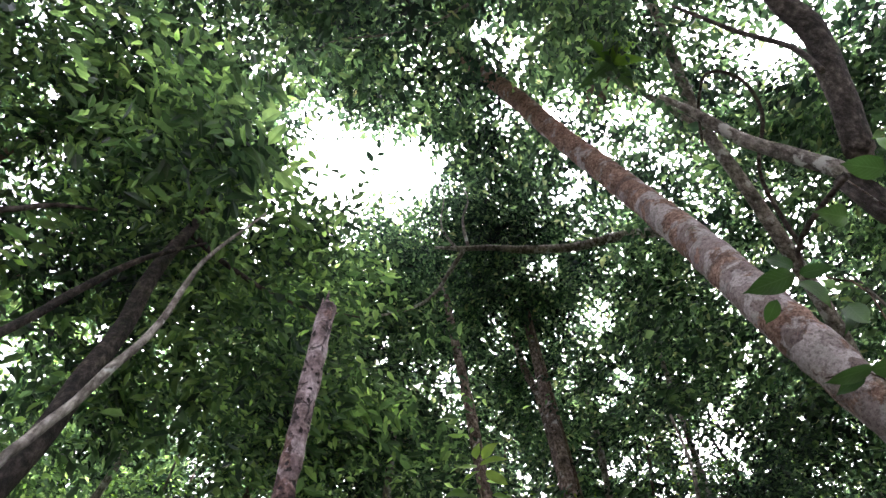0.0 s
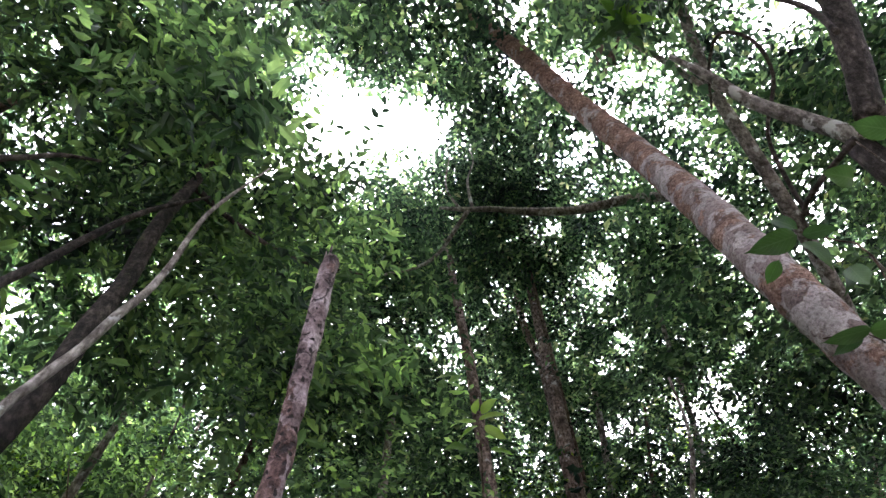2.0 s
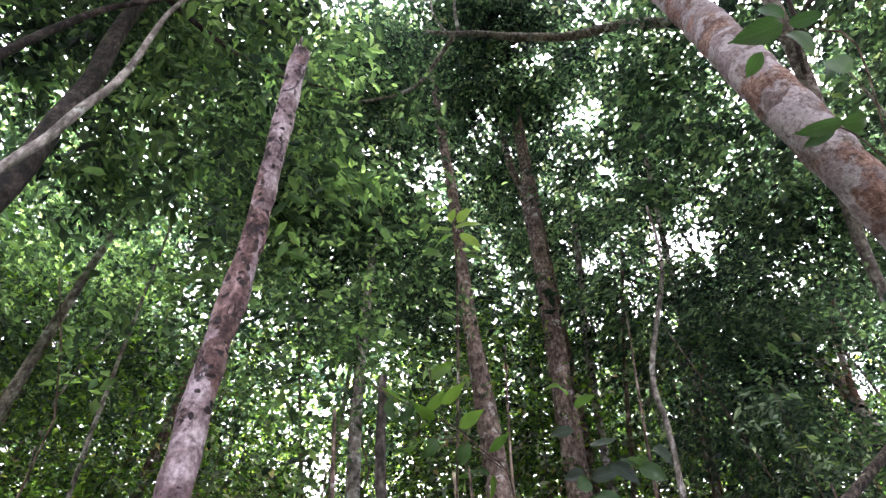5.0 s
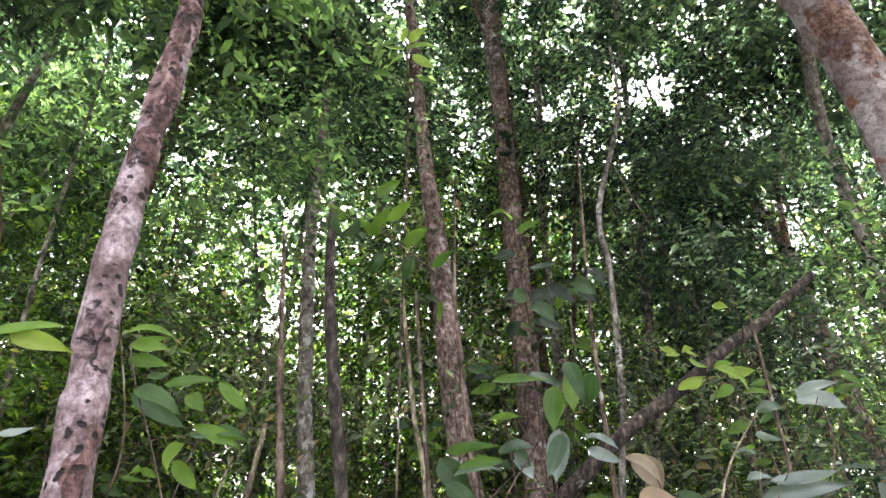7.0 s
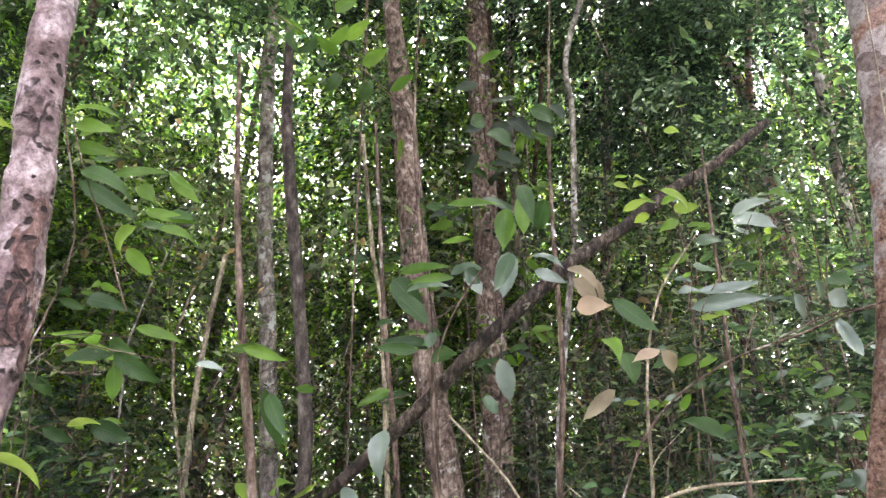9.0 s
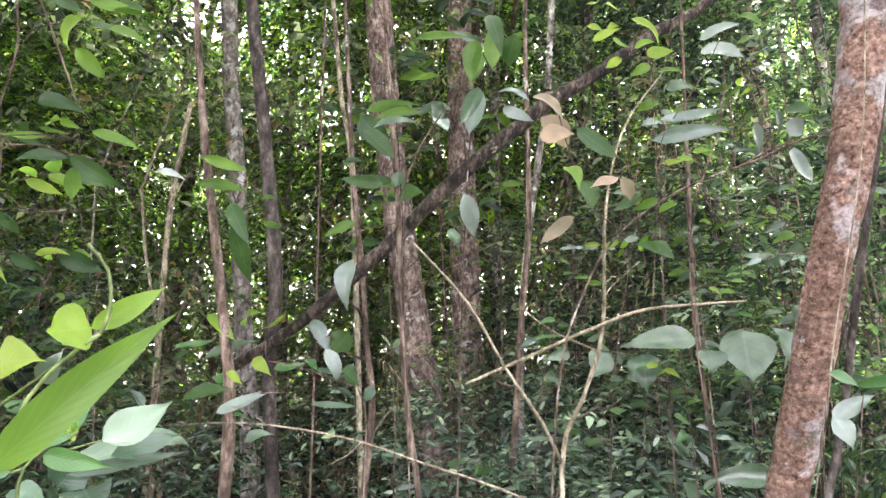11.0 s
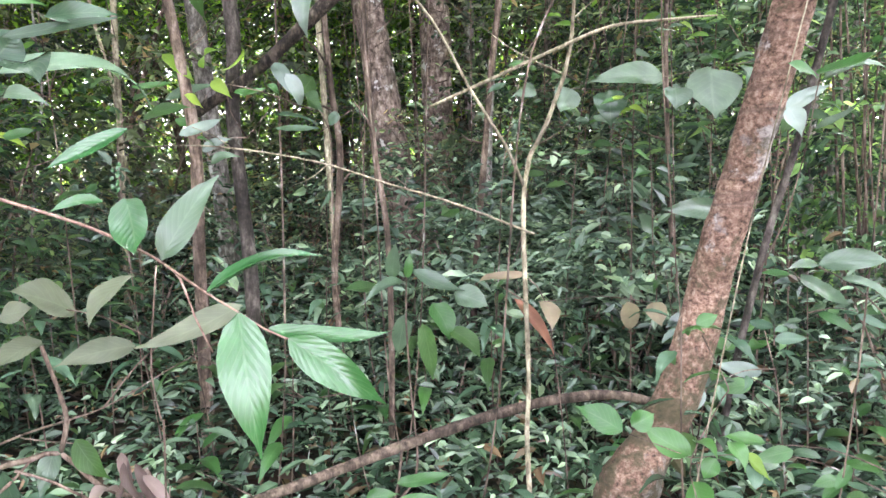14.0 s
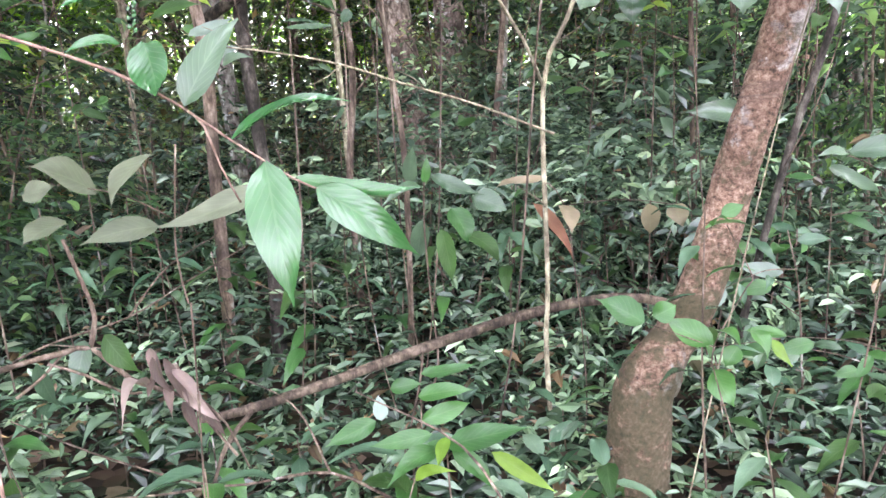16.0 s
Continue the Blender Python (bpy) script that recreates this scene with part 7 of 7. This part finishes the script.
near_plant("shrub", "shrub with large dark leaves hanging before the trunks", "shrub",
           [[(0.565, 3.231, 0.950, 0.0047), (0.605, 3.297, 1.648, 0.0046), (0.629, 3.253, 2.097, 0.0043), (0.590, 3.119, 2.624, 0.0039), (0.555, 3.023, 2.865, 0.0035)]],
           [(0.438, 3.071, 2.788, 0.657, 2.916, 2.774, 0.068, "G"), (0.415, 3.082, 2.766, 0.561, 3.085, 2.610, 0.115, "D"), (0.570, 3.161, 2.508, 0.341, 3.028, 2.469, 0.064, "D"), (0.348, 3.160, 2.574, 0.443, 3.126, 2.580, 0.042, "D"), (0.596, 3.179, 2.438, 0.679, 3.007, 2.416, 0.092, "D"), (0.593, 3.146, 2.544, 0.576, 3.116, 2.457, 0.075, "P"), (0.667, 3.044, 2.780, 0.821, 3.005, 2.799, 0.079, "P"), (0.624, 2.993, 2.907, 0.736, 2.829, 2.862, 0.068, "G"), (-0.110, 3.225, 2.312, -0.032, 3.355, 2.054, 0.088, "D"), (-0.264, 3.165, 2.460, -0.047, 3.265, 2.462, 0.061, "G"), (0.017, 3.234, 2.318, 0.101, 3.193, 2.286, 0.052, "G")])


# Tall leafy shoots about the slanting dead trunk
def leafy_shoot(x, y, top, count, size, kinds, seed, label):
    r = random.Random(seed)
    g = ground_height(x, y)
    lean = (r.uniform(-0.25, 0.25), r.uniform(-0.2, 0.2))
    line = [(x, y, g - 0.05, 0.0065), (x + lean[0] * 0.3, y + lean[1] * 0.3, g + 0.45 * (top - g), 0.0055), (x + lean[0] * 0.5, y + lean[1] * 0.7, g + 0.75 * (top - g), 0.0045), (x + lean[0], y + lean[1], top, 0.003)]
    stems, blades = [line], []
    for k in range(4):
        a, f = r.uniform(0, 6.28), 0.6 + 0.11 * k
        b = (x + lean[0] * f * 0.7, y + lean[1] * f * 0.8, g + f * (top - g))
        L = r.uniform(0.22, 0.42)
        e = (b[0] + L * math.cos(a), b[1] + L * math.sin(a), b[2] + L * r.uniform(-0.1, 0.4))
        stems.append([b + (0.004,), tuple((p + q) / 2 + 0.02 for p, q in zip(b, e)) + (0.003,), e + (0.0015,)])
        for i in range(count):
            f2 = (i + 1.0) / count
            c = [p + f2 * (q - p) for p, q in zip(b, e)]
            t = a + (1 if i % 2 else -1) * r.uniform(0.5, 1.2) if i < count - 1 else a
            q = size * r.uniform(0.6, 1.2)
            blades.append((*c, c[0] + q * math.cos(t), c[1] + q * math.sin(t), c[2] + q * r.uniform(-0.55, 0.15), q * r.uniform(0.36, 0.5), r.choice(kinds)))
    near_plant("shrub", label, "shrub", stems, blades)


for n, (x, y, top, count, size, kinds, label) in enumerate((
        (1.72, 3.02, 2.75, 6, 0.1, "YYGP", "tall shoot with small yellow-green leaves at the slanting trunk"),
        (2.02, 3.08, 2.95, 6, 0.11, "GGPD", "tall shoot with mid-green leaves at the slanting trunk"),
        (2.28, 2.95, 2.6, 6, 0.12, "PPWD", "tall shoot with grey-green leaves, some whitened for sheen"),
        (2.55, 3.0, 3.1, 7, 0.11, "PGGD", "tall shoot with mid-green leaves at the slanting trunk"),
        (1.5, 3.35, 2.2, 5, 0.12, "DDGP", "tall shoot with deep green leaves at the slanting trunk"),
        (2.1, 3.55, 2.5, 7, 0.1, "PPWG", "tall shoot with grey-green leaves, some whitened for sheen"),
        (1.15, 3.35, 1.95, 5, 0.11, "DGP", "tall shoot with deep green leaves at the slanting trunk"),
        (2.75, 3.3, 3.4, 7, 0.11, "YGGP", "tall shoot with small yellow-green leaves at the slanting trunk"),
        (2.4, 3.45, 3.2, 7, 0.1, "PGDD", "tall shoot with mid-green leaves at the slanting trunk"),
        (3.0, 2.9, 2.7, 7, 0.12, "PPGW", "tall shoot with grey-green leaves, some whitened for sheen"),
        (2.0, 2.35, 0.8, 5, 0.14, "PFGW", "low shoot with broad pale leaves behind the leaning trunk"),
        (2.35, 2.65, 0.95, 6, 0.13, "PFFG", "low shoot with broad pale leaves behind the leaning trunk"),
        (1.72, 1.85, 0.55, 5, 0.12, "PFGG", "low shoot with broad pale leaves at the leaning trunk"),
        (-0.95, 3.2, 2.6, 6, 0.15, "GGDY", "tall shoot with broad green leaves beside the scaly tree"),
        (-1.25, 3.7, 3.0, 6, 0.15, "GGDD", "tall shoot with broad green leaves beside the scaly tree"),
        (-0.75, 3.9, 2.2, 6, 0.13, "DDGP", "tall shoot with deep green leaves beside the scaly tree"),
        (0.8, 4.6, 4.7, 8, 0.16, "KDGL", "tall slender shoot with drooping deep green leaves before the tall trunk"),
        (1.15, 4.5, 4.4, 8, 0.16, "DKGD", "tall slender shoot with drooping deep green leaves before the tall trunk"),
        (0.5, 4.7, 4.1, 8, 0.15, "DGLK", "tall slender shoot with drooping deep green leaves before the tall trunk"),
        (1.5, 4.8, 4.9, 8, 0.16, "DGLL", "tall slender shoot with bright green leaves before the tall trunk"))):
    leafy_shoot(x, y, top, count, size, kinds, 50 + n, label)


# ---- seedlings of the forest floor: a few kinds, many times ----
def seedling(height, count, size, slim, droop, seed):
    r = random.Random(seed)
    ob = tagged(new("seedling"), r.choice(("upright seedling with broad green leaves", "low seedling with glossy dark green leaves", "seedling with drooping grey-green leaves")), "seedling", "seedlings of the forest floor")
    lean = r.uniform(-0.12, 0.12) * height
    part("stem", tube("stem", [(0, 0, -0.05, 0.006), (lean * 0.4, 0, height * 0.5, 0.005), (lean, 0.02, height, 0.003)], BARK_BROWN, 5, 0.1, 0.0), ob)
    for i in range(count):
        a = i * 2.4 + r.uniform(-0.3, 0.3)
        z = height * (0.45 + 0.55 * (i + 1) / count)
        L = size * r.uniform(0.65, 1.15)
        b = (lean * z / height + 0.015 * math.cos(a), 0.015 * math.sin(a), z)
        t = (b[0] + L * math.cos(a), b[1] + L * math.sin(a), z + L * r.uniform(-droop, 0.25))
        v, f, uv = blade(b, t, L * slim, None, 0.1, r.uniform(-0.3, 0.3), (0, 0, 1), 7)
        part("leaf", mesh("leaf", v, f, BLADES[r.choice("FFFDPG")], True, uv), ob)
    return ob


def plant_seedlings():
    r = random.Random(21)
    kinds = [seedling(0.35, 6, 0.15, 0.4, 0.5, 1), seedling(0.55, 8, 0.16, 0.42, 0.4, 2), seedling(0.75, 9, 0.17, 0.36, 0.7, 3), seedling(0.25, 5, 0.13, 0.45, 0.2, 4), seedling(0.95, 11, 0.16, 0.36, 0.6, 5), seedling(0.45, 7, 0.2, 0.32, 0.5, 6)]
    n = 0
    spots = []
    while n < 190:
        y = 1.7 + 5.0 * r.random() ** 0.8
        x = 0.24 * y + r.uniform(-1, 1) * (0.75 * y + 0.3)
        tall = y > 2.9
        if any((x - p) ** 2 + (y - q) ** 2 < 0.035 for p, q in spots):
            continue
        spots.append((x, y))
        k = r.choice((1, 2, 2, 4, 4, 5)) if tall else r.choice((0, 0, 3, 3, 5))
        g = 0.75 + 0.5 * r.random()
        m = pose(x, y, ground_height(x, y), r.uniform(-8, 8), r.uniform(-8, 8), r.uniform(0, 360))
        if n < 6:
            kinds[n].matrix_basis = m
        else:
            copy_thing(kinds[k], m)
        n += 1


plant_seedlings()


# ---- one more canopy tree behind the forked one ----
rng = np.random.default_rng(41)
shade_tree = tree("tree", [root(-4.4, 1.9, 0.12), (-4.3, 1.9, 3.0, 0.1), (-3.8, 1.9, 6.0, 0.08), (-3.3, 1.8, 9.6, 0.03)], BARK_BROWN, "canopy tree at the edge of the clearing", sides=9, step=0.3, rough=0.05)
crown("crown", shade_tree, (-3.4, 1.9, 9.2), (2.1, 1.5, 1.1), 34, 24, 0.105, LEAF_MID)
